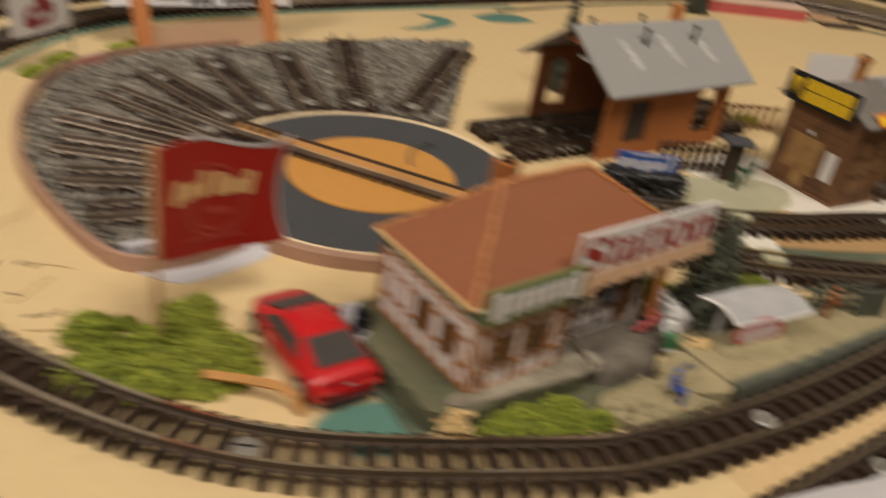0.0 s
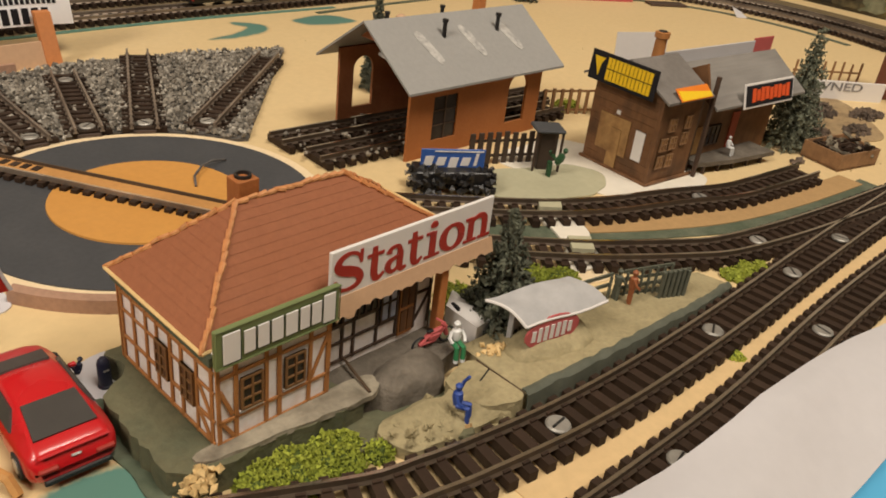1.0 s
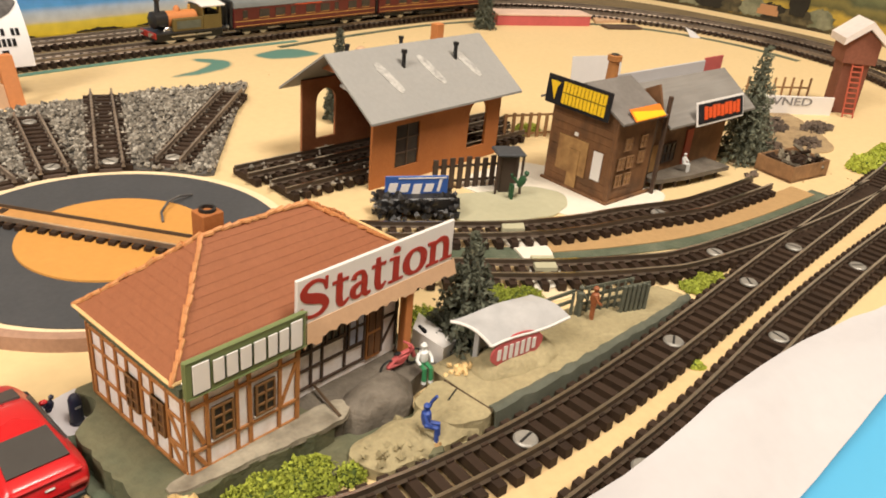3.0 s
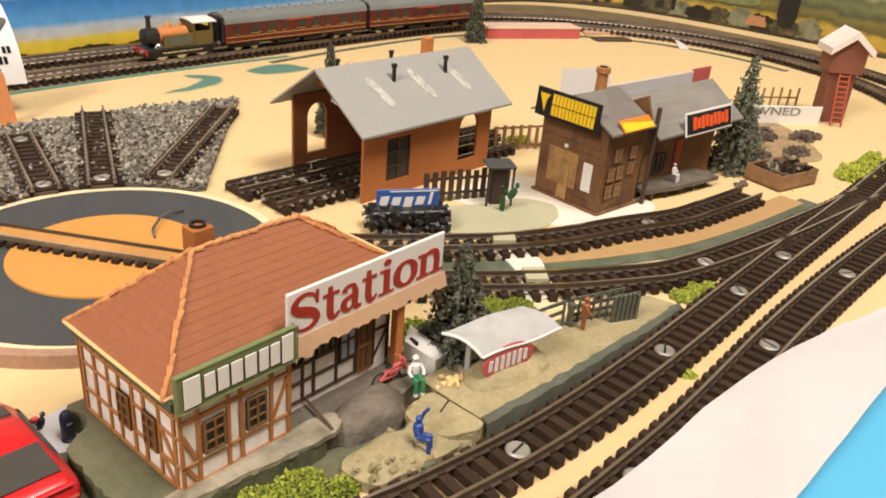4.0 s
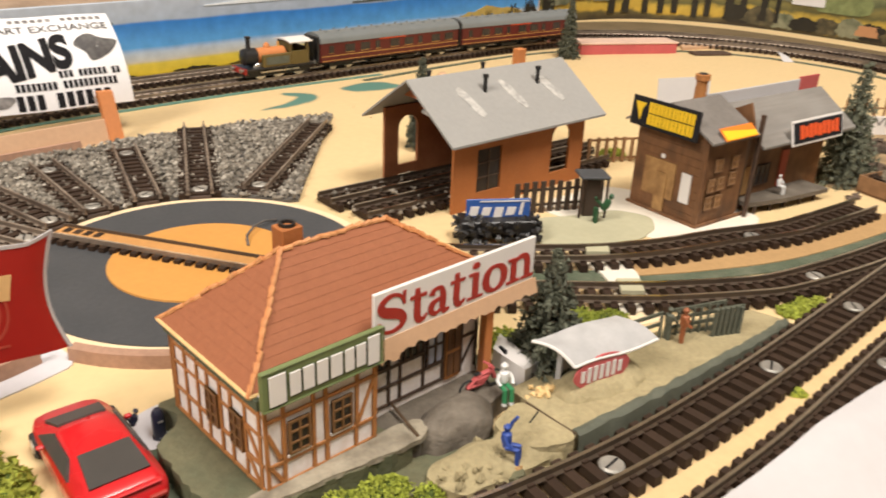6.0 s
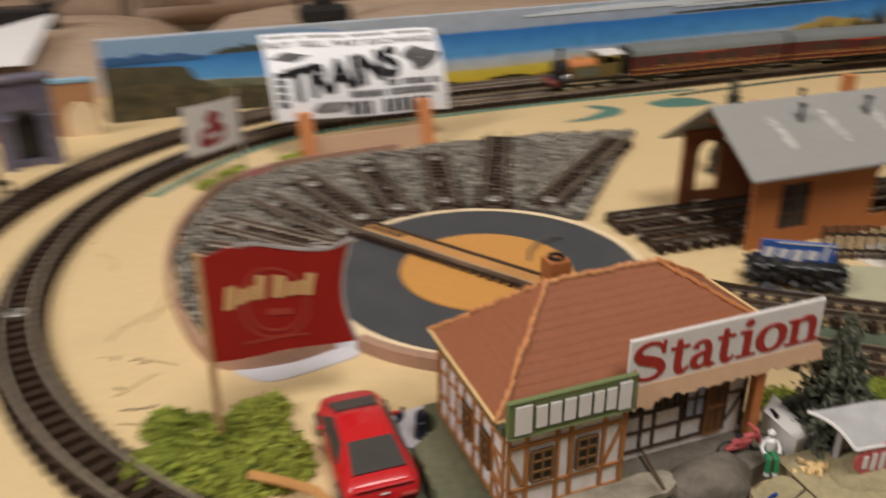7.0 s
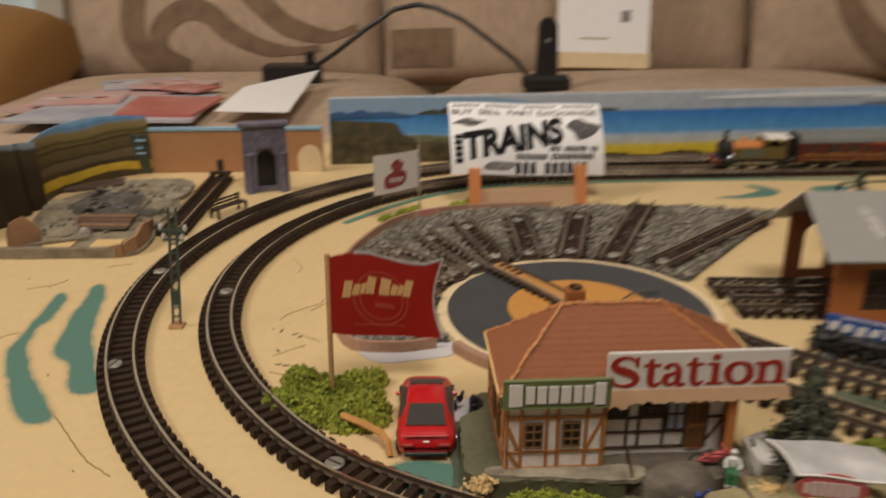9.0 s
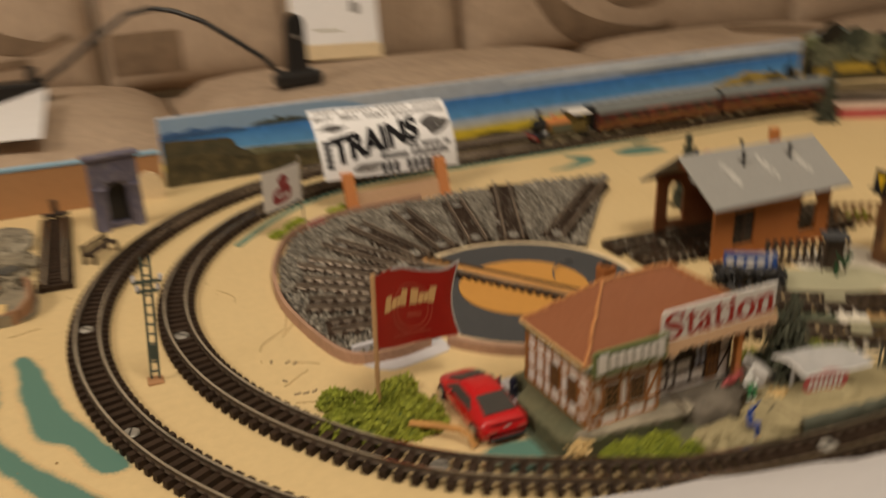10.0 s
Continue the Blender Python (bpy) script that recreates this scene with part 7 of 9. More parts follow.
part("block", rough(Geo().add([(x, y, -0.0002) for x, y in base_] + [(x, y, z) for (x, y), z in zip(base_, (0.0112, 0.0094, 0.0072, 0.0104))], [(3, 2, 1, 0), (4, 5, 6, 7), (0, 1, 5, 4), (1, 2, 6, 5), (2, 3, 7, 6), (3, 0, 4, 7)]), 0.0003, 200), M_WHITE, blk)
part("dark_mark", Geo().prism([(-0.0052, -0.1372), (-0.0044, -0.1372), (-0.0040, -0.1345), (-0.0046, -0.1343)], 0.0070, 0.0112), M_INK, blk, "dark chip in the top")
spots = [(-0.0795 + random.gauss(0, 0.0020), -0.1450 + random.gauss(0, 0.0014), 0.0045 + random.uniform(0, 0.0032)) for _ in range(70)]
stones("plaster_crumbs", spots, M_CREAMEDGE, "crumbled tan plaster on the plinth corner", 0.0011, "plaster")
spots = [(-0.0325 + random.gauss(0, 0.0050), -0.1575 + random.gauss(0, 0.0022), 0.0036 + random.uniform(0, 0.0018)) for _ in range(80)]
stones("plaster_crumbs", spots, M_SAND, "crumbled sandy plaster at the platform end", 0.0013, "plaster")
spots = [(-0.0050 + random.gauss(0, 0.0015), -0.1500 + random.gauss(0, 0.0010), 0.0060 + random.uniform(0, 0.0010)) for _ in range(40)]
stones("plaster_crumbs", spots, M_CREAMEDGE, "pale crumbs of plaster behind the shelter", 0.0010, "plaster")
pb = thing("pillar_box", "tiny dark navy pillar box by the station", "pillar box", Matrix.Translation((-0.0783, -0.1032, 0.0004)))
part("body", Geo().lathe([(0.0016, 0), (0.0016, 0.0005), (0.0014, 0.0007), (0.0014, 0.0060), (0.0012, 0.0068), (0.0007, 0.0074)], 16), M_FIGNAVY, pb, "dark navy body", smooth=True)
part("slot", Geo().box(-0.0006, 0.0006, -0.0015, -0.0013, 0.0046, 0.0050), M_CHROME, pb)

# ---- red car ----
car = thing("red_toy_car", "shiny red toy coupe with dark windows", "toy car", Matrix.Translation((-0.0930, -0.1062, 0.0004)) @ Matrix.Rotation(radians(-1), 4, "Z"))


def loft(sections, seg=None):
    """Rings of equal length joined end to end, closed."""
    g, n = Geo(), len(sections[0])
    v = [p for ring in sections for p in ring]
    f = [(i * n + k, i * n + (k + 1) % n, (i + 1) * n + (k + 1) % n, (i + 1) * n + k) for i in range(len(sections) - 1) for k in range(n)]
    f += [tuple(range(n))[::-1], tuple(range((len(sections) - 1) * n, len(sections) * n))]
    return g.add(v, f)


CAR_Y = (-0.0200, -0.0194, -0.0172, -0.0130, -0.0070, -0.0020, 0.0025, 0.0080, 0.0140, 0.0185, 0.0203)
CAR_W = (0.0064, 0.0076, 0.0083, 0.0085, 0.0085, 0.0084, 0.0083, 0.0083, 0.0081, 0.0068, 0.0044)
CAR_FLOOR = (0.0026, 0.0017, 0.0012, 0.0012, 0.0012, 0.0012, 0.0012, 0.0012, 0.0012, 0.0015, 0.0022)
CAR_BELT = (0.0050, 0.0062, 0.0070, 0.0071, 0.0070, 0.0069, 0.0068, 0.0066, 0.0061, 0.0053, 0.0044)
CAR_TOPW = (0.0052, 0.0062, 0.0065, 0.0063, 0.0059, 0.0057, 0.0057, 0.0059, 0.0058, 0.0047, 0.0032)
CAR_TOP = (0.0051, 0.0068, 0.0080, 0.0093, 0.0109, 0.0114, 0.0113, 0.0093, 0.0069, 0.0058, 0.0046)


def car_ring(y):
    """A cross-section: floor, rounded sides to the beltline, then the cabin."""
    h, z0, zb, t, zt = (float(np.interp(y, CAR_Y, q)) for q in (CAR_W, CAR_FLOOR, CAR_BELT, CAR_TOPW, CAR_TOP))
    up = max(0.0, zt - zb)
    half = [(h * 0.88, z0), (h * 0.97, z0 + 0.0006), (h, z0 + 0.0018), (h, zb - 0.0016), (h * 0.985, zb - 0.0007), (h * 0.93, zb), (t + (h * 0.88 - t) * 0.55, zb + up * 0.45), (t, zb + up * 0.86), (t * 0.86, zb + up * 0.965), (t * 0.45, zb + up * 1.03)]
    return [(x, y, z) for x, z in half] + [(-x, y, z) for x, z in half[::-1]]


car_y = [-0.0200 + 0.0403 * i / 44 for i in range(45)]
rings = [car_ring(y) for y in car_y]
for _ in range(2):
    rings = [rings[0]] + [[tuple((p + 2 * q + r) / 4 for p, q, r in zip(a, b, c)) for a, b, c in zip(rings[k - 1], rings[k], rings[k + 1])] for k in range(1, 44)] + [rings[-1]]
part("body", loft(rings), M_CARRED, car, smooth=True)


def glass_on(a, b, c, d, lift=0.00025):
    q = [Vector(p) for p in (a, b, c, d)]
    nrm = (q[1] - q[0]).cross(q[3] - q[0]).normalized()
    if nrm.z < 0:
        nrm = -nrm
    top = [p + nrm * lift for p in q]
    low = [p - nrm * 0.0006 for p in q]
    return Geo().add(top + low, [(0, 1, 2, 3), (7, 6, 5, 4), (0, 4, 5, 1), (1, 5, 6, 2), (2, 6, 7, 3), (3, 7, 4, 0)])


part("rear_window", glass_on((-0.0058, -0.0155, 0.0086), (0.0058, -0.0155, 0.0086), (0.0050, -0.0074, 0.0109), (-0.0050, -0.0074, 0.0109), 0.0004), M_CARGLASS, car, "large dark rear window")
part("windscreen", glass_on((-0.0056, 0.0120, 0.0078), (0.0056, 0.0120, 0.0078), (0.0048, 0.0050, 0.0104), (-0.0048, 0.0050, 0.0104), 0.0005), M_CARGLASS, car, "dark windscreen")
for s in (-1, 1):
    part("side_window", glass_on((s * 0.0077, -0.0092, 0.0074), (s * 0.0076, 0.0092, 0.0072), (s * 0.0060, 0.0036, 0.0103), (s * 0.0061, -0.0060, 0.0102), 0.0004), M_CARGLASS, car, "dark side window")
    for y in (-0.0130, 0.0125):
        wm = Matrix.Translation((s * 0.0078, y, 0.0027)) @ Matrix.Rotation(radians(90), 4, "Y")
        wh = part("wheel", Geo().lathe([(0.0027, -0.0009), (0.0029, -0.0004), (0.0029, 0.0004), (0.0027, 0.0009)], 18, wm), M_TYRE, car)
        part("hub", Geo().lathe([(0.0016, -0.0011), (0.0016, 0.0011)], 12, wm), M_CHROME, wh)
    part("tail_lamp", Geo().box(s * 0.0052 - 0.0018, s * 0.0052 + 0.0018, -0.0206, -0.0196, 0.0046, 0.0057, 0.0003), M_SIGNRED, car, "dark red tail lamp")
    part("headlamp", Geo().box(s * 0.0044 - 0.0013, s * 0.0044 + 0.0013, 0.0196, 0.0205, 0.0030, 0.0039, 0.0003), M_CHROME, car)
    part("door_mirror", Geo().box(s * 0.0088 - 0.0008, s * 0.0088 + 0.0008, 0.0040, 0.0050, 0.0070, 0.0080, 0.0003), M_CARRED, car)
part("spoiler", Geo().box(-0.0066, 0.0066, -0.0196, -0.0182, 0.0074, 0.0080, 0.0003), M_CARRED, car, "low red rear lip")
part("rear_skirt", Geo().box(-0.0062, 0.0062, -0.0204, -0.0194, 0.0014, 0.0028, 0.0003), M_BLACK, car)
part("badge", Geo().box(-0.0010, 0.0010, -0.0200, -0.0194, 0.0058, 0.0063, 0.0002), M_CHROME, car)
plank = thing("bent_plank", "bent strip of yellow wood lying by the track", "strip")
part("strip", Geo().tube([(-0.1190, -0.1075, 0.0006), (-0.1185, -0.1080, 0.0044), (-0.1120, -0.1130, 0.0046), (-0.1062, -0.1180, 0.0044), (-0.1042, -0.1215, 0.0034), (-0.1036, -0.1240, 0.0006)], 0.0011, 6), M_BRIDGE, plank)

# ---- flags ----
flag = thing("red_flag", "red paper flag on a wooden stick with faded gold print", "flag", Matrix.Translation((-0.1234, -0.0915, 0)))
part("stick", Geo().tube([(0, 0, 0), (0.0008, 0.0002, 0.0505)], 0.00085, 8), M_STICK, flag, "thin wooden stick")


def flag_point(u, v, lift=0.0):
    """A place on the drooping flag: u along it, v up it, both 0 to 1."""
    wave = 0.0024 * math.sin(u * 5.4 - 0.4) * (0.3 + u)
    top = 0.0496 + 0.0024 * math.sin(min(1.0, u / 0.3) * 1.6) - 0.0105 * u - 0.0012 * math.sin((u - 0.35) * 6.0) * (u > 0.35) + 0.0016 * max(0.0, u - 0.85) / 0.15
    bot = 0.0243 - 0.0098 * u - 0.0012 * math.sin(u * 4.6)
    x = 0.0010 + 0.0352 * u - 0.0030 * u * math.sin(v * math.pi) * (u > 0.5) * (u - 0.5) * 2
    return Vector((x, 0.0150 * u + wave - lift, bot + (top - bot) * v))


part("cloth", Geo().sheet([[flag_point(i / 28, j / 10) for i in range(29)] for j in range(11)], 0.0003), M_FLAGRED, flag, "waving red paper", smooth=True)


part("white_edge", Geo().sheet([[flag_point(0.985 + 0.028 * i, j / 10, 0.0002) for i in (0, 1)] for j in range(11)], 0.0003), M_PAPER, flag, "white cut edge of the paper", smooth=True)
part("white_edge", Geo().sheet([[flag_point(i / 28, 0.985 + 0.030 * j, 0.0002) for i in range(6, 29)] for j in (0, 1)], 0.0003), M_PAPER, flag, "white cut edge of the paper", smooth=True)


def on_flag(u0, u1, v0, v1, lift=0.00035, n=6, slant=0.0):
    return Geo().sheet([[flag_point(u0 + (u1 - u0) * i / n + slant * j / 3, v0 + (v1 - v0) * j / 3, lift) for i in range(n + 1)] for j in range(4)], 0.0001)


for q in (0.285, 0.225):
    ring_rows = [[flag_point(0.45 + r * 0.84 * math.cos(a * math.tau / 40), 0.47 + r * 1.1 * math.sin(a * math.tau / 40), 0.00030) for a in range(41)] for r in (q, q + 0.022)]
    part("printed_ring", Geo().sheet(ring_rows, 0.0001), M_FLAGRING, flag, "faded ring print")
for k, (u0, w, v0, hgt) in enumerate(((0.10, 0.070, 0.47, 0.20), (0.180, 0.060, 0.49, 0.13), (0.250, 0.040, 0.50, 0.13), (0.300, 0.070, 0.50, 0.21), (0.415, 0.090, 0.50, 0.21), (0.515, 0.060, 0.51, 0.14), (0.585, 0.050, 0.52, 0.14), (0.645, 0.080, 0.51, 0.22))):
    part("printed_bar", on_flag(u0, u0 + w, v0 + 0.06 * u0, v0 + hgt + 0.06 * u0, slant=0.03), M_FLAGGOLD, flag)
part("printed_bar", on_flag(0.38, 0.56, 0.36, 0.42), M_FLAGRING, flag)
part("printed_line", on_flag(0.20, 0.66, 0.13, 0.15, 0.0003), M_FLAGRING, flag)

wf = thing("white_flag", "small white paper flag with a red emblem", "flag", Matrix.Translation((-0.0945, 0.1060, 0)))
part("stick", Geo().tube([(0, 0, 0), (0.0000, -0.001, 0.0400)], 0.0006, 8), M_CHROME, wf, "thin grey stick")


def wflag_point(u, v, lift=0.0):
    return Vector((-0.0005 - 0.0235 * u, -0.0010 - 0.0150 * u - 0.0012 * math.sin(u * 4) + lift * -0.8, 0.0160 + 0.0205 * v - 0.0010 * u * (1 - v)))


part("cloth", Geo().sheet([[wflag_point(i / 12, j / 6) for i in range(13)] for j in range(7)], 0.0003), M_WHITE, wf, "white paper", smooth=True)
M_EMBLEM = mat("dark_red_emblem_print", (0.26, 0.035, 0.040), 0.5, scale=500, vary=0.15, second=(0.40, 0.12, 0.11), blotch=260)
blob = [[wflag_point(0.52 + q * 0.25 * math.copysign(abs(math.cos(a * math.tau / 24)) ** 0.6, math.cos(a * math.tau / 24)), 0.33 + q * 0.20 * math.copysign(abs(math.sin(a * math.tau / 24)) ** 0.7, math.sin(a * math.tau / 24)) - 0.06 * q * math.cos(a * math.tau / 24), 0.0004) for a in range(25)] for q in (0.05, 0.55, 1.0)]
part("printed_emblem", Geo().sheet(blob, 0.0001), M_EMBLEM, wf, "dark red blocky emblem")
blob = [[wflag_point(0.47 + q * 0.13 * math.cos(a * math.tau / 16) * (1 + 0.2 * math.sin(a * 2)), 0.66 + q * 0.19 * math.sin(a * math.tau / 16), 0.0005) for a in range(17)] for q in (0.05, 1.0)]
part("printed_emblem", Geo().sheet(blob, 0.0001), M_EMBLEM, wf, "dark red rounded emblem")
for i in range(4):
    part("printed_bar", Geo().sheet([[wflag_point(0.36 + 0.08 * i + 0.045 * a, 0.27 + 0.12 * b, 0.0007) for a in (0, 1)] for b in (0, 1)], 0.0001), M_WHITE, wf)

# ---- billboard made of a trade card ----
bb = thing("billboard", "curved white trade card with black lettering on orange posts", "billboard")
CTL, CTR, CBL, CBR = Vector((-0.0774, 0.1445, 0.0548)), Vector((0.0115, 0.1500, 0.0520)), Vector((-0.0762, 0.1212, 0.0182)), Vector((0.0137, 0.1324, 0.0134))


def card_point(u, v, lift=0.0):
    p = CBL.lerp(CBR, u).lerp(CTL.lerp(CTR, u), v)
    bow = 0.0050 * (4 * v * (1 - v)) + 0.0008 * math.sin(u * 9)
    return p + Vector((0, -0.80, 0.55)) * (bow + lift)


card = part("card", Geo().sheet([[card_point(i / 16, j / 12) for i in range(17)] for j in range(13)], 0.0004), M_CARDWHITE, bb, "glossy white trade card", smooth=True)


def on_card(name, u0, v0, u1, v1, material, label="", slant=0.0, lift=0.0004):
    n = 6
    rows = [[card_point(u0 + (u1 - u0) * i / n + slant * (v0 + (v1 - v0) * j / 3 - v0), v0 + (v1 - v0) * j / 3, lift) for i in range(n + 1)] for j in range(4)]
    return part(name, Geo().sheet(rows, 0.00008), material, card, label)


def card_text(name, text, u0, v0, u1, v1, rise, material, label="", turn=0):
    cu = bpy.data.curves.new(name, "FONT")
    cu.body, cu.offset = text, (0.052 if turn == 0 and len(text) < 8 else 0.016)
    ob = bpy.data.objects.new(name, cu)
    scene.collection.objects.link(ob)
    bpy.context.view_layer.update()
    me = bpy.data.meshes.new_from_object(ob.evaluated_get(bpy.context.evaluated_depsgraph_get()))
    bpy.data.objects.remove(ob)
    fine = bmesh.new()
    fine.from_mesh(me)
    bmesh.ops.triangulate(fine, faces=list(fine.faces))
    for _ in range(3):
        long_ones = [e for e in fine.edges if e.calc_length() > 0.09]
        bmesh.ops.subdivide_edges(fine, edges=long_ones, cuts=1)
        bmesh.ops.triangulate(fine, faces=list(fine.faces))
    fine.to_mesh(me)
    fine.free()
    lo = [min(q.co[i] for q in me.vertices) for i in range(2)]
    hi = [max(q.co[i] for q in me.vertices) for i in range(2)]
    for q in me.vertices:
        a, b = (q.co.x - lo[0]) / (hi[0] - lo[0]), (q.co.y - lo[1]) / (hi[1] - lo[1])
        q.co = card_point(u0 + (u1 - u0) * a, v0 + (v1 - v0) * b + rise * a, 0.0005)
    me.materials.clear()
    me.materials.append(material)
    out = new(name, me)
    out.parent = card
    return tagged(out, label)


card_text("printed_word", "TRAINS", 0.080, 0.150, 0.735, 0.530, 0.25, M_INK, "bold black word TRAINS")
card_text("small_print", "BUY  SELL  PART EXCHANGE", 0.02, 0.80, 0.97, 0.88, 0.0, M_INKGREY, "small dark words")
for i in range(5):
    on_card("printed_bar", 0.030, 0.13 + i * 0.078, 0.078, 0.13 + i * 0.078 + 0.062, M_INK)
for u0, u1, v0, v1, step, gap in ((0.645, 0.985, 0.295, 0.365, 0.0245, 3), (0.425, 0.985, 0.190, 0.265, 0.0255, 8), (0.415, 0.990, 0.015, 0.155, 0.0480, 3)):
    for i in range(int((u1 - u0) / step)):
        if i % (gap + 4) != gap:
            on_card("printed_bar", u0 + i * step, v0, u0 + i * step + step * 0.70, v1, M_INK)
for i in range(26):
    if i % 7 != 5:
        on_card("printed_bar", 0.03 + i * 0.036, 0.925, 0.03 + i * 0.036 + 0.025, 0.965, M_GREYINK, "thin grey line of print")


def on_card_blob(u, v, a, b, material, label, lobes):
    """A small printed picture with a lumpy outline."""
    rows = [[card_point(u + q * a * math.cos(k * math.tau / 28) * (1 + 0.25 * math.sin(k * math.tau / 28 * lobes)), v + q * b * math.sin(k * math.tau / 28) * (1 + 0.25 * math.cos(k * math.tau / 28 * lobes)), 0.0004) for k in range(29)] for q in (0.05, 0.5, 1.0)]
    part("printed_picture", Geo().sheet(rows, 0.00008), material, card, label)


on_card_blob(0.875, 0.595, 0.100, 0.135, M_INKGREY, "dark printed picture of an engine", 3)
on_card_blob(0.125, 0.680, 0.095, 0.050, M_INKGREY, "dark printed picture of an aeroplane", 4)
on_card_blob(0.310, 0.105, 0.095, 0.070, M_GREYINK, "grey printed picture of a train", 2)
for x, y in ((-0.0632, 0.1100), (-0.0020, 0.1160)):
    part("post", Geo().add([(x - 0.0033, y, -0.0002), (x + 0.0033, y, -0.0002), (x + 0.0033, y + 0.004, -0.0002), (x - 0.0033, y + 0.004, -0.0002), (x - 0.0033, y + 0.0085, 0.0215), (x + 0.0033, y + 0.0085, 0.0215), (x + 0.0033, y + 0.0125, 0.0215), (x - 0.0033, y + 0.0125, 0.0215)],
                           [(3, 2, 1, 0), (4, 5, 6, 7), (0, 1, 5, 4), (1, 2, 6, 5), (2, 3, 7, 6), (3, 0, 4, 7)]), M_ORPOST, bb, "orange card post")
part("low_wall", Geo().add([(-0.0600, 0.1120, -0.0002), (-0.0050, 0.1170, -0.0002), (-0.0050, 0.1200, -0.0002), (-0.0600, 0.1150, -0.0002), (-0.0600, 0.1160, 0.0100), (-0.0050, 0.1210, 0.0100), (-0.0050, 0.1225, 0.0100), (-0.0600, 0.1175, 0.0100)],
                           [(3, 2, 1, 0), (4, 5, 6, 7), (0, 1, 5, 4), (1, 2, 6, 5), (2, 3, 7, 6), (3, 0, 4, 7)]), M_TANCARD, bb, "tan card wall between the posts")
stub = thing("broken_wall", "short broken strip of painted card wall by the turntable", "wall strip", Matrix.Translation((-0.1030, -0.0495, 0)))
part("strip", Geo().box(-0.0160, 0.0120, -0.0010, 0.0010, -0.0002, 0.0046, 0.0003, Matrix.Rotation(radians(3), 4, "Z")), M_LILAC, stub)
emb = thing("striped_board", "small striped red and white board on the kerb", "board", Matrix.Translation((-0.0905, 0.0955, 0.0)) @ Matrix.Rotation(radians(25), 4, "Z"))
part("board", Geo().box(-0.006, 0.006, -0.0006, 0.0006, -0.0002, 0.0062, 0.0002), M_PINKTOP, emb)
for i in range(4):
    part("stripe", Geo().box(-0.0055 + i * 0.0029, -0.0040 + i * 0.0029, -0.0009, -0.0005, 0.001, 0.006), M_REDCARD, emb)

# ---- lattice mast ----
mast = thing("lattice_mast", "thin green lattice mast on a small tan foot", "mast", Matrix.Translation((-0.1893, -0.0345, 0)) @ Matrix(((1, 0, 0.15, 0), (0, 1, 0, 0), (0, 0, 1, 0), (0, 0, 0, 1))))
part("foot", Geo().box(-0.0028, 0.0028, -0.0028, 0.0028, -0.0002, 0.0010, 0.0003), M_PANEL, mast, "small tan foot block")
for s in (-1, 1):
    part("upright", Geo().box(s * 0.0014 - 0.0004, s * 0.0014 + 0.0004, -0.0004, 0.0004, 0.0016, 0.0480), M_MAST, mast)
for i in range(12):
    z = 0.004 + i * 0.0037
    part("cross_bar", Geo().box(-0.0014, 0.0014, -0.0003, 0.0003, z, z + 0.0006), M_MAST, mast)
part("plate", Geo().box(-0.0014, 0.0014, -0.0006, -0.0003, 0.0090, 0.0150), M_MAST, mast, "green number plate without print")
for z, w in ((0.0385, 0.0050), (0.0350, 0.0038)):
    part("arm", Geo().box(-w, w, -0.0005, 0.0005, z, z + 0.0012), M_MAST, mast)
    for s in (-1, 1):
        part("insulator", Geo().lathe([(0.0008, 0), (0.0008, 0.0018)], 8, Matrix.Translation((s * w * 0.9, 0, z + 0.001))), M_LILAC, mast)

# ---- stone archway, ruins and stub tracks at the far corner ----
arch = thing("stone_archway", "purple-grey ruined stone gateway with dark opening", "gateway", Matrix.Translation((-0.1872, 0.1560, 0)) @ Matrix.Rotation(radians(14), 4, "Z") @ Matrix.Diagonal((1.0, 1.0, 1.07, 1)))
part("gate_wall", wall_with([(-0.0135, 0), (-0.0060, 0), (-0.0060, 0.0001), (0.0060, 0.0001), (0.0060, 0), (0.0135, 0), (0.0128, 0.0375), (-0.0128, 0.0375)], [arched(0.0110, 0.0215, 0.0, 0.0025)], 0.0050, facing(0, 0.0025, 0)), M_STONEPURPLE, arch)
# Black sheet closes the arch so that its opening looks dark.
part("arch_backing", Geo().box(-0.0064, 0.0064, 0.0020, 0.0026, 0.0, 0.0260), M_BLACK, arch, "black sheet making the arch opening dark")
part("cornice", Geo().box(-0.0150, 0.0150, -0.0040, 0.0040, 0.0370, 0.0398, 0.0006), M_STONEPURPLE, arch, "jutting stone cornice")
for x in (-0.0098, 0.0098):
    part("column", Geo().lathe([(0.0030, 0), (0.0024, 0.002), (0.0020, 0.0150), (0.0022, 0.0200), (0.0030, 0.0225)], 10, Matrix.Translation((x, -0.0040, 0))), M_STONEPURPLE, arch, smooth=True)
part("broken_pediment", Geo().prism([(-0.0055, 0.0255), (0.0055, 0.0255), (0.0038, 0.0300), (0.0, 0.0325), (-0.0045, 0.0295)], 0, 0.0016, facing(0, -0.0026, 0)), M_STONEPURPLE, arch)
solid("plaster_lump", Geo().prism([(-0.1745, -0.0002), (-0.1585, -0.0002)] + [(-0.1665 + 0.0080 * math.cos(math.pi * k / 12), 0.0085 + 0.0095 * math.sin(math.pi * k / 12)) for k in range(13)], 0.0, 0.0022, Matrix.Translation((0, 0.2005, 0)) @ UPRIGHT), M_RIM, "pale rounded plaster lump against the backdrop", "plaster")

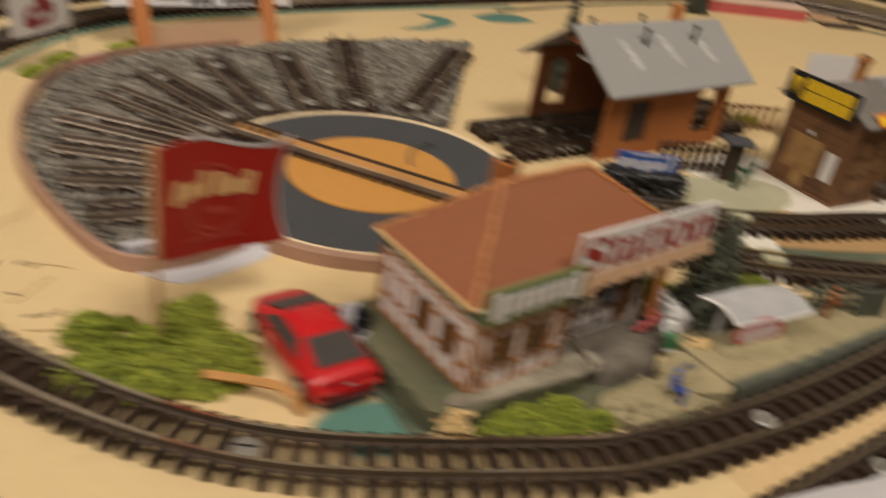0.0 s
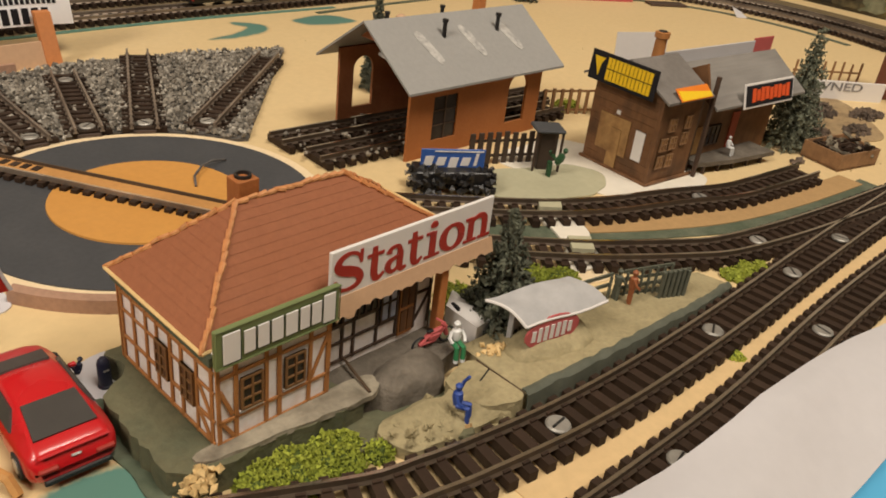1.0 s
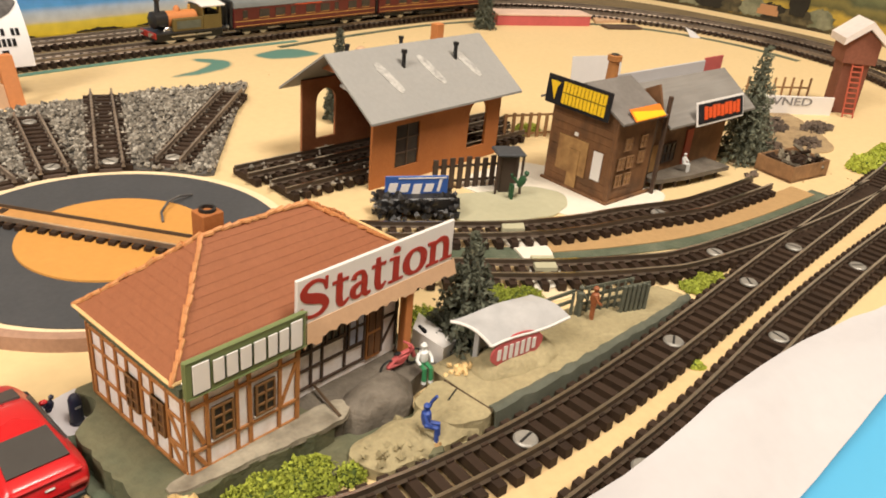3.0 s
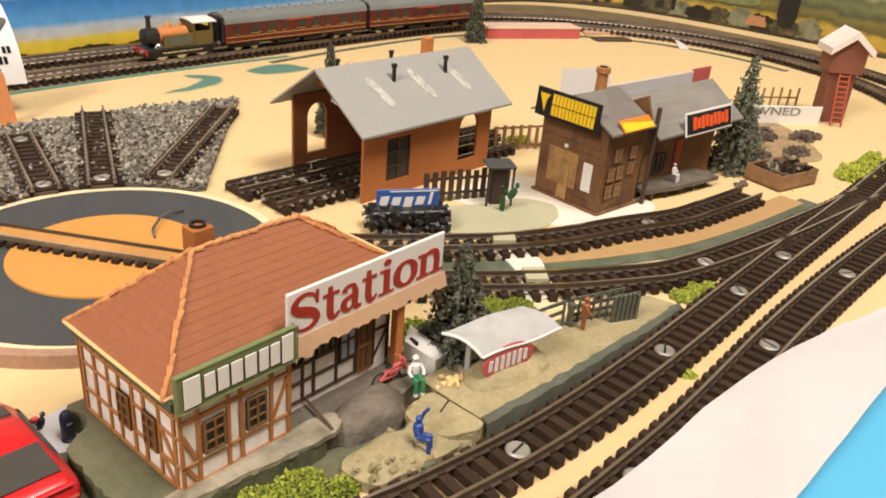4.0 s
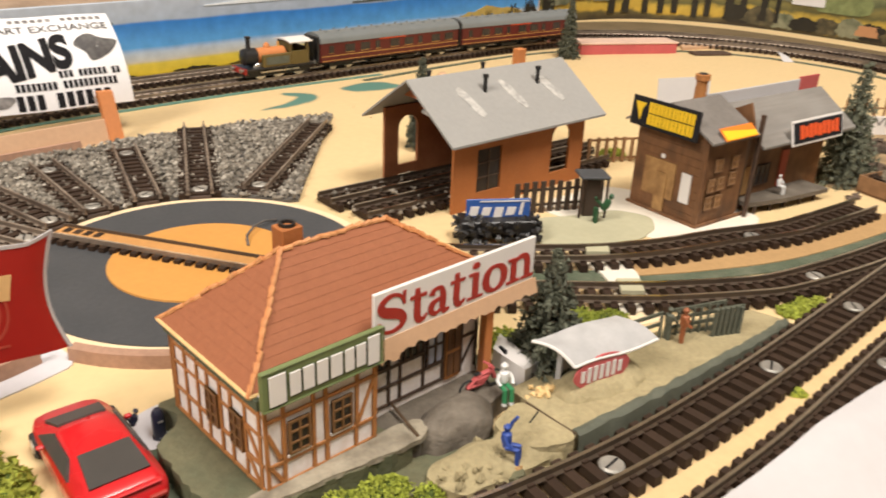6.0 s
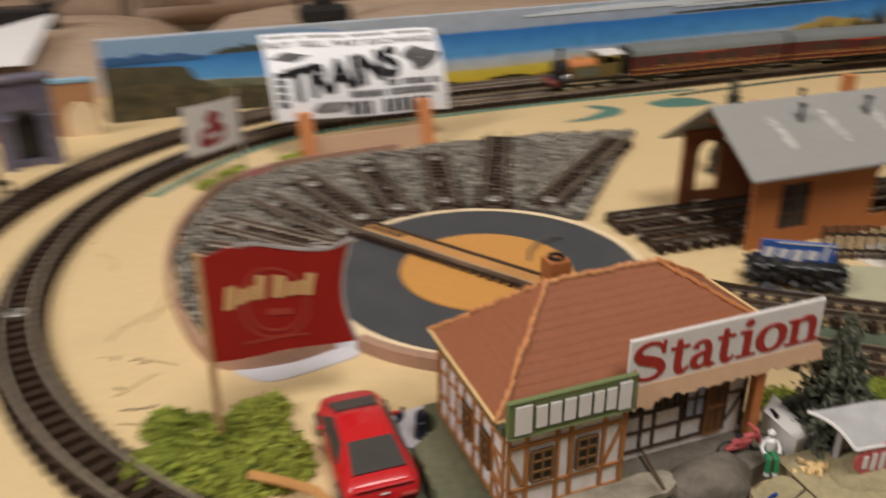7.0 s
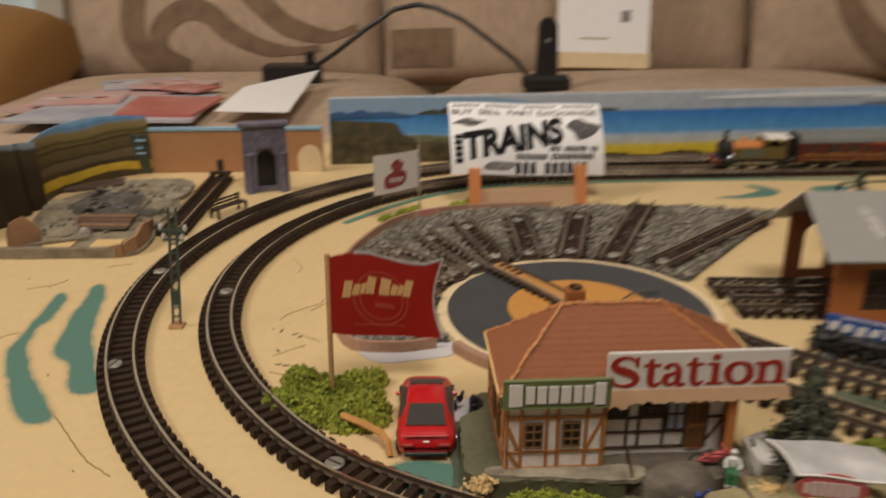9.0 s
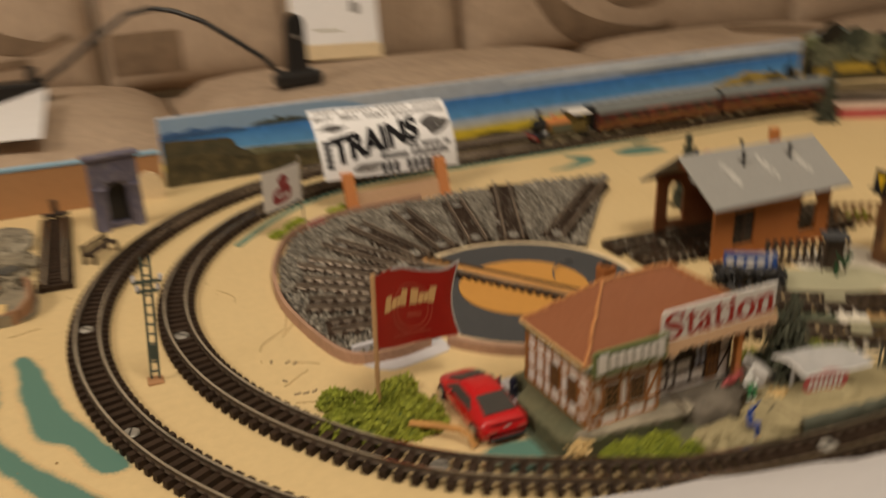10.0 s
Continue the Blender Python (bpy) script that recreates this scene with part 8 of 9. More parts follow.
ruin = thing("ruined_yard", "grey plaster yard with fallen dark roof inside low tan ruin walls", "ruin")
part("slab", rough(Geo().prism(smooth_line([(-0.2900, 0.0440), (-0.2600, 0.0440), (-0.2330, 0.0445), (-0.2290, 0.0640), (-0.2340, 0.0950), (-0.2300, 0.1190), (-0.2420, 0.1500), (-0.2480, 0.1760), (-0.2700, 0.1700), (-0.2980, 0.1480), (-0.3060, 0.1150), (-0.2980, 0.0800)], 0.004, True), -0.0002, 0.0016), 0.0004, 300), M_RUINGREY, ruin)
for x0, x1, y0, y1 in ((-0.2790, -0.2650, 0.0480, 0.0600), (-0.2560, -0.2420, 0.0480, 0.0630)):
    part("floor_gap", Geo().box(x0, x1, y0, y1, 0.0012, 0.0024, 0.0003), M_CREAMEDGE, ruin, "cream floor left bare between the walls")


def broken_wall(a, b, heights, thick, material, label):
    """A low wall along a line, its top broken to the heights given."""
    A, B = Vector((*a, 0)), Vector((*b, 0))
    d = (B - A).normalized()
    n = len(heights) - 1
    poly = [(0.0, -0.0002), ((B - A).length, -0.0002)] + [((B - A).length * k / n, heights[k]) for k in range(n, -1, -1)]
    m = Matrix.Translation((A.x, A.y, 0)) @ Matrix.Rotation(math.atan2(d.y, d.x), 4, "Z") @ UPRIGHT
    return part("ruin_wall", slab(Geo(), poly, thick, m), material, ruin, label)


broken_wall((-0.2990, 0.0450), (-0.2390, 0.0445), [0.0056, 0.0052, 0.0054, 0.0050, 0.0050, 0.0048, 0.0052], 0.0030, M_RUINGREY, "low grey-tan front wall")
broken_wall((-0.2870, 0.0530), (-0.2600, 0.0640), [0.0034, 0.0042, 0.0036, 0.0040], 0.0014, M_RUINGREY, "low inner plaster wall")
for a, b, hs in (((-0.2395, 0.0435), (-0.2330, 0.0440), [0.0054, 0.0062, 0.0066]), ((-0.2332, 0.0442), (-0.2292, 0.0500), [0.0064, 0.0078, 0.0086]), ((-0.2294, 0.0498), (-0.2282, 0.0640), [0.0084, 0.0098, 0.0116, 0.0110]), ((-0.2283, 0.0636), (-0.2325, 0.0850), [0.0108, 0.0088, 0.0080, 0.0052])):
    broken_wall((a[0] - 0.0035, a[1]), (b[0] - 0.0035, b[1]), hs, 0.0016, M_RUINWALL, "broken pink-tan brick wall")
part("gable_wall", slab(Geo(), [(0, 0), (0.0195, 0), (0.0200, 0.0085), (0.0160, 0.0125), (0.0110, 0.0160), (0.0050, 0.0140), (0.0010, 0.0100)], 0.0014, Matrix.Translation((-0.2960, 0.0545, 0)) @ Matrix.Rotation(radians(14), 4, "Z") @ Matrix.Diagonal((0.80, 1, 1.06, 1)) @ UPRIGHT), M_RUINWALL, ruin, "broken tan gable wall")
PALE = [(-0.3090, 0.1270), (-0.2957, 0.1265), (-0.2720, 0.0735), (-0.2882, 0.0760)]
part("pale_floor", rough(Geo().prism(smooth_line(PALE, 0.003, True), 0.0010, 0.0024), 0.0005, 260), M_RUINPALE, ruin, "pale grey plaster floor")
for k in range(7):
    t0 = k / 7 + 0.02
    a = Vector((-0.2805, 0.0997, 0)).lerp(Vector((-0.2691, 0.0725, 0)), t0)
    b = Vector((-0.2474, 0.0984, 0)).lerp(Vector((-0.2450, 0.0720, 0)), t0)
    d = b - a
    part("fallen_plank", Geo().box(random.uniform(0, 0.002), d.length, 0.0, 0.0030, 0.0022 + random.uniform(0, 0.0006), 0.0036 + random.uniform(0, 0.0012), 0.0002, Matrix.Translation(a) @ Matrix.Rotation(math.atan2(d.y, d.x) + random.uniform(-0.02, 0.02), 4, "Z")), (M_RUINSHEET, M_CRATE, M_RUINSHEET, M_HUTWALL)[k % 4], ruin, "dark brown fallen plank")
for k in range(46):
    x, y = random.uniform(-0.284, -0.258), random.uniform(0.104, 0.142)
    lean = Euler((random.uniform(-0.5, 0.5), random.uniform(-0.5, 0.5), random.uniform(0, 3))).to_matrix().to_4x4()
    part("roof_fragment", Geo().box(-random.uniform(0.0015, 0.0050), random.uniform(0.0015, 0.0050), -0.0016, 0.0016, -0.0006, 0.0006, 0.0, Matrix.Translation((x, y, random.uniform(0.0035, 0.0062))) @ lean), (M_INKGREY, M_RUINDARK, M_RUINDARK, M_RUINPALE)[k % 4], ruin, "broken dark roof fragment")
part("plaster_chunk", rough(mound([(-0.2640 + 0.0036 * math.cos(k * 0.7), 0.0690 + 0.0030 * math.sin(k * 0.7)) for k in range(9)], 0.0016, 0.0062, -0.2640, 0.0690, 4), 0.0008, 300), M_BALLASTPALE, ruin, "pale chunk of plaster")
part("earth_bank", rough(Geo().prism(smooth_line([(-0.3105, 0.1550), (-0.2960, 0.1600), (-0.2795, 0.1660), (-0.2830, 0.1810), (-0.2960, 0.1760), (-0.3070, 0.1650)], 0.003, True), -0.0002, 0.0022), 0.0005, 200), M_RUINSHEET, ruin, "dark brown earth bank under the backdrop")
part("rubble_field", rough(Geo().prism(smooth_line([(-0.2760, 0.1744), (-0.2420, 0.1760), (-0.2330, 0.1560), (-0.2368, 0.1310), (-0.2589, 0.1255), (-0.2700, 0.1450)], 0.003, True), -0.0002, 0.0024), 0.0009, 240), M_RUINPALE, ruin, "pale grey rubble spread on the board")
for x, y, r, h, mt in ((-0.2790, 0.1180, 0.012, 0.0060, M_RUINDARK), (-0.2660, 0.1280, 0.013, 0.0066, M_RUINDARK), (-0.2560, 0.1080, 0.011, 0.0050, M_RUINDARK), (-0.2690, 0.1060, 0.010, 0.0045, M_RUINDARK), (-0.2900, 0.1000, 0.011, 0.0045, M_RUINGREY), (-0.2780, 0.0760, 0.009, 0.0038, M_RUINGREY),
                      (-0.2560, 0.1500, 0.012, 0.0040, M_RUINGREY), (-0.2400, 0.1240, 0.009, 0.0032, M_RUINGREY), (-0.2430, 0.1060, 0.006, 0.0042, M_RUINDARK)):
    ring = [(x + r * random.uniform(0.75, 1.2) * math.cos(k * 0.7), y + r * random.uniform(0.7, 1.1) * math.sin(k * 0.7)) for k in range(9)]
    part("rubble_mound", rough(mound(ring, 0.0020, h, x, y, 5), 0.0011, 240), mt, ruin, "low mound of broken plaster")
spots = [(random.uniform(-0.290, -0.232), random.uniform(0.070, 0.160), 0.0020 + random.uniform(0, 0.0016)) for _ in range(260)]
stones("rubble_stones", spots, M_RUBBLE, "loose grey stones in the ruined yard", 0.0015, "rubble")
track("stub_track", "short stub of brown track by the ruined yard", [(-0.2220 + 0.0010 * i / 10, 0.0710 + 0.109 * i / 10) for i in range(11)], group="far stub tracks")
buf = thing("buffer_post", "dark upright buffer post at the end of the stub track", "buffer stop", Matrix.Translation((-0.2205, 0.1790, 0)))
part("post", Geo().box(-0.0018, 0.0018, -0.0014, 0.0014, 0, 0.0140, 0.0003), M_FENCE, buf)
part("beam", Geo().box(-0.0070, 0.0070, -0.0022, -0.0008, 0.0045, 0.0070, 0.0003), M_FENCE, buf)
bench = thing("park_bench", "small dark slatted bench near the outer track", "bench", Matrix.Translation((-0.2000, 0.1085, 0)) @ Matrix.Rotation(radians(55.5), 4, "Z") @ Matrix.Diagonal((1.18, 1, 0.95, 1)))
for s in (-0.0085, 0.0085):
    part("end_frame", Geo().prism([(-0.0030, 0), (-0.0022, 0), (-0.0016, 0.0045), (0.0026, 0.0045), (0.0030, 0), (0.0038, 0), (0.0042, 0.0105), (0.0034, 0.0105), (0.0030, 0.0056), (-0.0030, 0.0056)], -0.0006, 0.0006, Matrix.Translation((s, 0, 0)) @ Matrix.Rotation(radians(90), 4, "Z") @ UPRIGHT), M_FENCE, bench)
for y, z in ((-0.0022, 0.0056), (-0.0002, 0.0056), (0.0018, 0.0056)):
    part("seat_slat", Geo().box(-0.0095, 0.0095, y, y + 0.0014, z, z + 0.0006), M_FENCE, bench)
for z in (0.0068, 0.0088):
    part("back_slat", Geo().box(-0.0095, 0.0095, 0.0032, 0.0038, z, z + 0.0012), M_FENCE, bench)

# ---- wagon with a blue board, scrap crate and tower ----
wag = thing("open_wagon", "black open wagon carrying a blue advertising board", "wagon", Matrix.Translation((0.0603, -0.0692, 0)) @ Matrix.Rotation(radians(-32), 4, "Z"))
part("body", Geo().box(-0.0135, 0.0135, -0.0050, 0.0050, 0.0040, 0.0085, 0.0004), M_BLACK, wag)
part("underframe", Geo().box(-0.0140, 0.0140, -0.0030, 0.0030, 0.0025, 0.0042, 0.0003), M_BLACK, wag)
for x in (-0.0085, 0.0085):
    for s in (-1, 1):
        part("wheel", Geo().lathe([(0.0022, -0.0005), (0.0022, 0.0005)], 14, Matrix.Translation((x, s * 0.0045, 0.0022)) @ Matrix.Rotation(radians(90), 4, "X")), M_TYRE, wag)
        part("axle_box", Geo().box(x - 0.0012, x + 0.0012, s * 0.0055 - 0.0005, s * 0.0055 + 0.0005, 0.0018, 0.0042, 0.0002), M_BLACK, wag)
for s in (-1, 1):
    for y in (-0.0028, 0.0028):
        part("buffer", Geo().lathe([(0.0006, 0), (0.0006, 0.0016), (0.0010, 0.0016), (0.0010, 0.0020)], 8, Matrix.Translation((s * 0.0138, y, 0.0050)) @ Matrix.Rotation(radians(90 * s), 4, "Y")), M_CHROME, wag)
wb = facing(-0.0128, 0.0005, 0.0076)
bsn = part("blue_board", Geo().box(0.0015, 0.0245, 0, 0.0076, 0, 0.0006, 0.0002, wb), M_SIGNBLUE, wag, "blue board with white edge line and bars")
part("white_line", Geo().box(0.0062, 0.0238, 0.0066, 0.0070, 0.0005, 0.0008, 0, wb), M_WHITE, bsn)
for k, (x, w, y0, y1) in enumerate(((0.0024, 0.0030, 0.0016, 0.0050), (0.0068, 0.0030, 0.0016, 0.0046), (0.0112, 0.0030, 0.0008, 0.0046), (0.0156, 0.0030, 0.0016, 0.0046), (0.0204, 0.0011, 0.0016, 0.0062))):
    part("white_bar", Geo().add([(x, y0, 0), (x + w, y0, 0), (x + w + 0.0008, y1, 0), (x + 0.0008, y1, 0), (x, y0, 0.0008), (x + w, y0, 0.0008), (x + w + 0.0008, y1, 0.0008), (x + 0.0008, y1, 0.0008)],
                                [(3, 2, 1, 0), (4, 5, 6, 7), (0, 1, 5, 4), (1, 2, 6, 5), (2, 3, 7, 6), (3, 0, 4, 7)], wb), M_WHITE, bsn)

coal = Geo()
for _ in range(260):
    r_ = random.uniform(0.0008, 0.0018)
    c_ = Vector((random.uniform(-0.0145, 0.0145), random.uniform(-0.0072, 0.0050), random.uniform(0.0012, 0.0088)))
    rot_ = Euler((random.random() * 6, random.random() * 6, random.random() * 6)).to_matrix()
    coal.add([c_ + rot_ @ (p * r_) for p in STONE], STONE_F)
tagged(part("coal", coal, M_BLACK, wag, "heaped black coal"), kind="stuff")

crate = thing("scrap_crate", "open tan wooden crate full of dark scrap", "crate", Matrix.Translation((0.2353, -0.1388, 0)) @ Matrix.Rotation(radians(-14), 4, "Z") @ Matrix.Diagonal((0.82, 0.92, 0.95, 1)))
part("bottom", Geo().box(-0.0165, 0.0165, -0.0105, 0.0105, -0.0002, 0.0012), M_CRATE, crate)
for y in (-0.0105, 0.0098):
    part("side_board", Geo().box(-0.0165, 0.0165, y, y + 0.0007, 0, 0.0080, 0.0001), M_CRATE, crate)
for x in (-0.0165, 0.0158):
    part("end_board", Geo().box(x, x + 0.0007, -0.0098, 0.0098, 0, 0.0080, 0.0001), M_CRATE, crate)
for i in range(44):
    mm = Matrix.Translation((random.uniform(-0.0125, 0.0125), random.uniform(-0.0075, 0.0075), random.uniform(0.004, 0.0086))) @ Euler((random.uniform(-0.5, 0.5), random.uniform(-0.5, 0.5), random.random() * 3)).to_matrix().to_4x4()
    part("scrap_piece", Geo().box(-random.uniform(0.003, 0.007), random.uniform(0.003, 0.007), -0.0008, 0.0008, -0.0005, 0.0007, 0.0, mm), M_SLEEPER if i % 3 else M_RUBBLE, crate)
spots = []
for cx, cy, r, n in ((0.2960, -0.1060, 0.012, 90), (0.3080, -0.1010, 0.008, 40), (0.3200, -0.1200, 0.014, 110), (0.2130, -0.1300, 0.004, 12), (0.2860, -0.1280, 0.012, 80), (0.2640, -0.1180, 0.008, 30)):
    for _ in range(n):
        a, q = random.random() * math.tau, r * math.sqrt(random.random())
        spots.append((cx + q * math.cos(a), cy + 0.5 * q * math.sin(a), random.uniform(0.0005, 0.0026) * (1.2 - q / r)))
M_DIRT = mat("brown_dirt_on_paint", (0.36, 0.255, 0.135), 0.8, scale=500, vary=0.2, second=(0.20, 0.135, 0.075), blotch=120, bump=0.6)
flat_patch("dirt_patch", [(0.3190, -0.0890), (0.3350, -0.0980), (0.3120, -0.1240), (0.2900, -0.1400), (0.2640, -0.1330), (0.2349, -0.1250), (0.2190, -0.1165), (0.2444, -0.1080), (0.2800, -0.1000)], M_DIRT, "brown dirt round the scrap heaps", z=0.0005, category="ground")
stones("scrap_heap", spots, mat("dark_scrap", (0.12, 0.085, 0.06), 0.8, scale=500, vary=0.2, island=0.8), "heaps of dark scrap and bark by the siding", 0.0020, "scrap")

osgn = thing("ground_sign", "long white sign board with dark lettering on the board", "sign", Matrix.Translation((0.3150, -0.0830, 0)) @ Matrix.Rotation(math.atan2(-0.0257, 0.0337), 4, "Z"))
part("board", Geo().box(0, 0.0520, -0.0005, 0.0005, -0.0002, 0.0105, 0.0002), M_WHITE, osgn)
lettering("word_owned", "OWNED", 0.0370, 0.0046, M_GREYINK, osgn, facing(0.0010, -0.00055, 0.0052), bold=0.012, label="grey lettering")

tower = thing("signal_tower", "dull red brick signal tower with snowy white roof and red ladder", "tower", Matrix.Translation((0.3740, -0.1130, 0)) @ Matrix.Rotation(radians(-52), 4, "Z") @ Matrix.Scale(0.98, 4))
part("shaft", Geo().box(-0.0075, 0.0075, -0.0070, 0.0070, -0.0002, 0.0320, 0.0004), M_TOWERBRICK, tower)
part("cabin", slab(Geo(), [(-0.0095, 0.0300), (0.0095, 0.0300), (0.0095, 0.0430), (0, 0.0500), (-0.0095, 0.0430)], 0.0190, facing(0, 0.0095, 0)), M_TOWERBRICK, tower, "wider brick cabin")
part("snow_roof", Geo().add([(-0.0125, y, 0.0405) for y in (-0.0125, 0.0110)] + [(0, y, 0.0505) for y in (-0.0125, 0.0110)] + [(0.0125, y, 0.0405) for y in (-0.0125, 0.0110)] + [(-0.0125, y, 0.0445) for y in (-0.0125, 0.0110)] + [(0, y, 0.0548) for y in (-0.0125, 0.0110)] + [(0.0125, y, 0.0445) for y in (-0.0125, 0.0110)],
                            [(0, 1, 3, 2), (2, 3, 5, 4), (6, 8, 9, 7), (8, 10, 11, 9), (0, 2, 8, 6), (2, 4, 10, 8), (1, 7, 9, 3), (3, 9, 11, 5), (0, 6, 7, 1), (4, 5, 11, 10)]), M_SNOW, tower, "thick snowy white roof")
lad = part("ladder", Geo().box(-0.0034, -0.0026, 0, 0.0008, 0, 0.0345, 0, Matrix.Translation((0, -0.0165, 0)) @ Matrix.Rotation(radians(-14), 4, "X")), M_LADDER, tower, "red ladder")
part("stile", Geo().box(0.0026, 0.0034, 0, 0.0008, 0, 0.0345, 0, Matrix.Translation((0, -0.0165, 0)) @ Matrix.Rotation(radians(-14), 4, "X")), M_LADDER, lad)
for i in range(11):
    part("rung", Geo().box(-0.0028, 0.0028, 0.0001, 0.0007, 0.002 + i * 0.003, 0.0028 + i * 0.003, 0, Matrix.Translation((0, -0.0165, 0)) @ Matrix.Rotation(radians(-14), 4, "X")), M_LADDER, lad)

rblock = thing("long_platform", "long low red-sided platform with pale pink top", "platform", Matrix.Translation((0.3640, 0.1430, 0)) @ Matrix.Rotation(math.atan2(-0.036, 0.075), 4, "Z"))
part("body", Geo().box(0, 0.0830, 0, 0.0200, -0.0002, 0.0075, 0.0003), M_REDCARD, rblock)
part("top", Geo().box(-0.0005, 0.0835, -0.0005, 0.0205, 0.0075, 0.0090, 0.0003), M_PINKTOP, rblock, "pale pink top")
solid("loose_plank", Geo().box(-0.0160, 0.0160, -0.0060, 0.0060, 0, 0.0020, 0.0004, Matrix.Translation((0.4600, 0.0900, 0)) @ Matrix.Rotation(radians(-28), 4, "Z")), M_TIMBERDK, "dark brown loose plank on the board", "plank")
solid("paper_scrap", Geo().sheet([[(0.4850 + 0.0060 * i / 4, 0.0410 - 0.0060 * i / 4 + 0.002 * j, 0.0002 + 0.0070 * j / 3 * (1 - 0.5 * i / 4)) for i in range(5)] for j in range(4)], 0.0003), M_PAPER, "folded white paper scrap on the board", "paper")
solid("pale_card", Geo().prism([(0.455, 0.112), (0.497, 0.099), (0.503, 0.108), (0.468, 0.124)], -0.0002, 0.0022), M_TANCARD, "flat pale brown card beside the far platform", "card")

# ---- train on the inner oval ----
def along(line, s):
    """The place and direction s metres along a closed line from its start."""
    n, run = len(line), 0.0
    i = 0
    while True:
        a, b = line[i % n], line[(i + 1) % n]
        d = math.hypot(b[0] - a[0], b[1] - a[1])
        if run + d >= s:
            t = (s - run) / d
            return a[0] + t * (b[0] - a[0]), a[1] + t * (b[1] - a[1])
        run += d
        i += 1


total = sum(math.hypot(INNER[i][0] - INNER[i - 1][0], INNER[i][1] - INNER[i - 1][1]) for i in range(len(INNER)))
# the line runs from the back round the left end to the front, so the train heads along it near its end
start = min(range(200, 2000), key=lambda k: abs(along(INNER, total * k / 2000)[0] - 0.095) + (10 if along(INNER, total * k / 2000)[1] < 0.1 else 0)) * total / 2000


def on_track(s0, s1):
    """A frame between two places on the track: x towards the front of the train."""
    a, b = along(INNER, s0), along(INNER, s1)
    return Matrix.Translation(((a[0] + b[0]) / 2, (a[1] + b[1]) / 2, 0.0052)) @ Matrix.Rotation(math.atan2(a[1] - b[1], a[0] - b[0]), 4, "Z")


def bogie(parent, x, wheels, r=0.0028):
    b = part("bogie", Geo().box(x - 0.0095, x + 0.0095, -0.0052, 0.0052, 0.0018, 0.0042, 0.0004), M_BLACK, parent)
    for dx in wheels:
        for s in (-1, 1):
            part("wheel", Geo().lathe([(r, -0.0006), (r * 1.0, 0.0004), (r * 1.12, 0.0007)], 14, Matrix.Translation((x + dx, s * 0.0042, r)) @ Matrix.Rotation(radians(90 * s), 4, "X")), M_CHROME, b)


CL, CWD, CZ0, CZ1, CZ2 = 0.1170, 0.0182, 0.0055, 0.0178, 0.0238
coach = thing("maroon_coach", "maroon railway coach with grey curved roof and gold lining", "coach", on_track(start - 0.0520, start - 0.0520 - CL), "coaches of the train")
part("body", Geo().box(-CL / 2, CL / 2, -CWD / 2, CWD / 2, CZ0, CZ1, 0.0004), M_COACH, coach)
arcp = [(CWD / 2 * math.cos(math.pi * i / 12) * 1.03, CZ1 - 0.0004 + (CZ2 - CZ1) * math.sin(math.pi * i / 12) ** 0.75) for i in range(13)]
cr = part("roof", slab(Geo(), arcp, CL + 0.0004, Matrix.Translation((-CL / 2 - 0.0002, 0, 0)) @ Matrix.Rotation(radians(90), 4, "Z") @ UPRIGHT), M_COACHROOF, coach, "grey curved roof", smooth=True)
for i in range(11):
    for s in (-1, 1):
        part("roof_vent", Geo().lathe([(0.0008, 0), (0.0007, 0.0008), (0.0003, 0.0011)], 7, Matrix.Translation((-CL / 2 + 0.008 + i * 0.0101, s * 0.0030, CZ2 - 0.0007))), M_COACHROOF, cr)
for s in (-1, 1):
    part("end_door", Geo().box(s * (CL / 2 + 0.0006) - 0.0008, s * (CL / 2 + 0.0006) + 0.0008, -0.0078, 0.0078, 0.0058, 0.0215, 0.0006), M_BLACK, coach, "black corridor end")
    part("gangway", Geo().box(s * (CL / 2 + 0.0016) - 0.0008, s * (CL / 2 + 0.0016) + 0.0008, -0.0040, 0.0040, 0.0062, 0.0200, 0.0005), M_BLACK, coach, "black bellows gangway")
    face = facing(-s * CL / 2, -s * CWD / 2, 0, 0 if s > 0 else 180)
    part("gold_line", Geo().box(0.0005, CL - 0.0005, 0.0092, 0.0096, 0, 0.00015, 0, face), M_LINING, coach, "thin gold lining")
    part("gold_line", Geo().box(0.0005, CL - 0.0005, 0.0064, 0.0067, 0, 0.00015, 0, face), M_LINING, coach)
    part("red_name_strip", Geo().box(0.046, 0.068, 0.0166, 0.0171, 0, 0.00018, 0, face), M_SIGNREDOR, coach)
    for i in range(9):
        w = 0.0075 if i % 3 else 0.0035
        part("window", Geo().box(0.006 + i * 0.0122, 0.006 + i * 0.0122 + w, 0.0110, 0.0158, 0, 0.0002, 0, face), M_GLASS, coach, "dark coach window")
        part("window_rim", Geo().tube([face @ Vector(p) for p in ((0.006 + i * 0.0122, 0.0109, 0.0002), (0.006 + i * 0.0122 + w, 0.0109, 0.0002))], 0.00018, 4), M_LINING, coach)
part("underframe", Geo().box(-CL / 2 + 0.002, CL / 2 - 0.002, -0.0060, 0.0060, 0.0040, 0.0056, 0.0003), M_BLACK, coach)
for x in (-0.012, 0.010):
    part("battery_box", Geo().box(x - 0.008, x + 0.008, -0.0070, 0.0070, 0.0018, 0.0042, 0.0004), M_BLACK, coach)
for x in (-CL / 2 + 0.018, CL / 2 - 0.018):
    bogie(coach, x, (-0.0062, 0.0062))
copy_thing(coach, on_track(start - 0.0520 - CL - 0.0045, start - 0.0520 - 2 * CL - 0.0045))

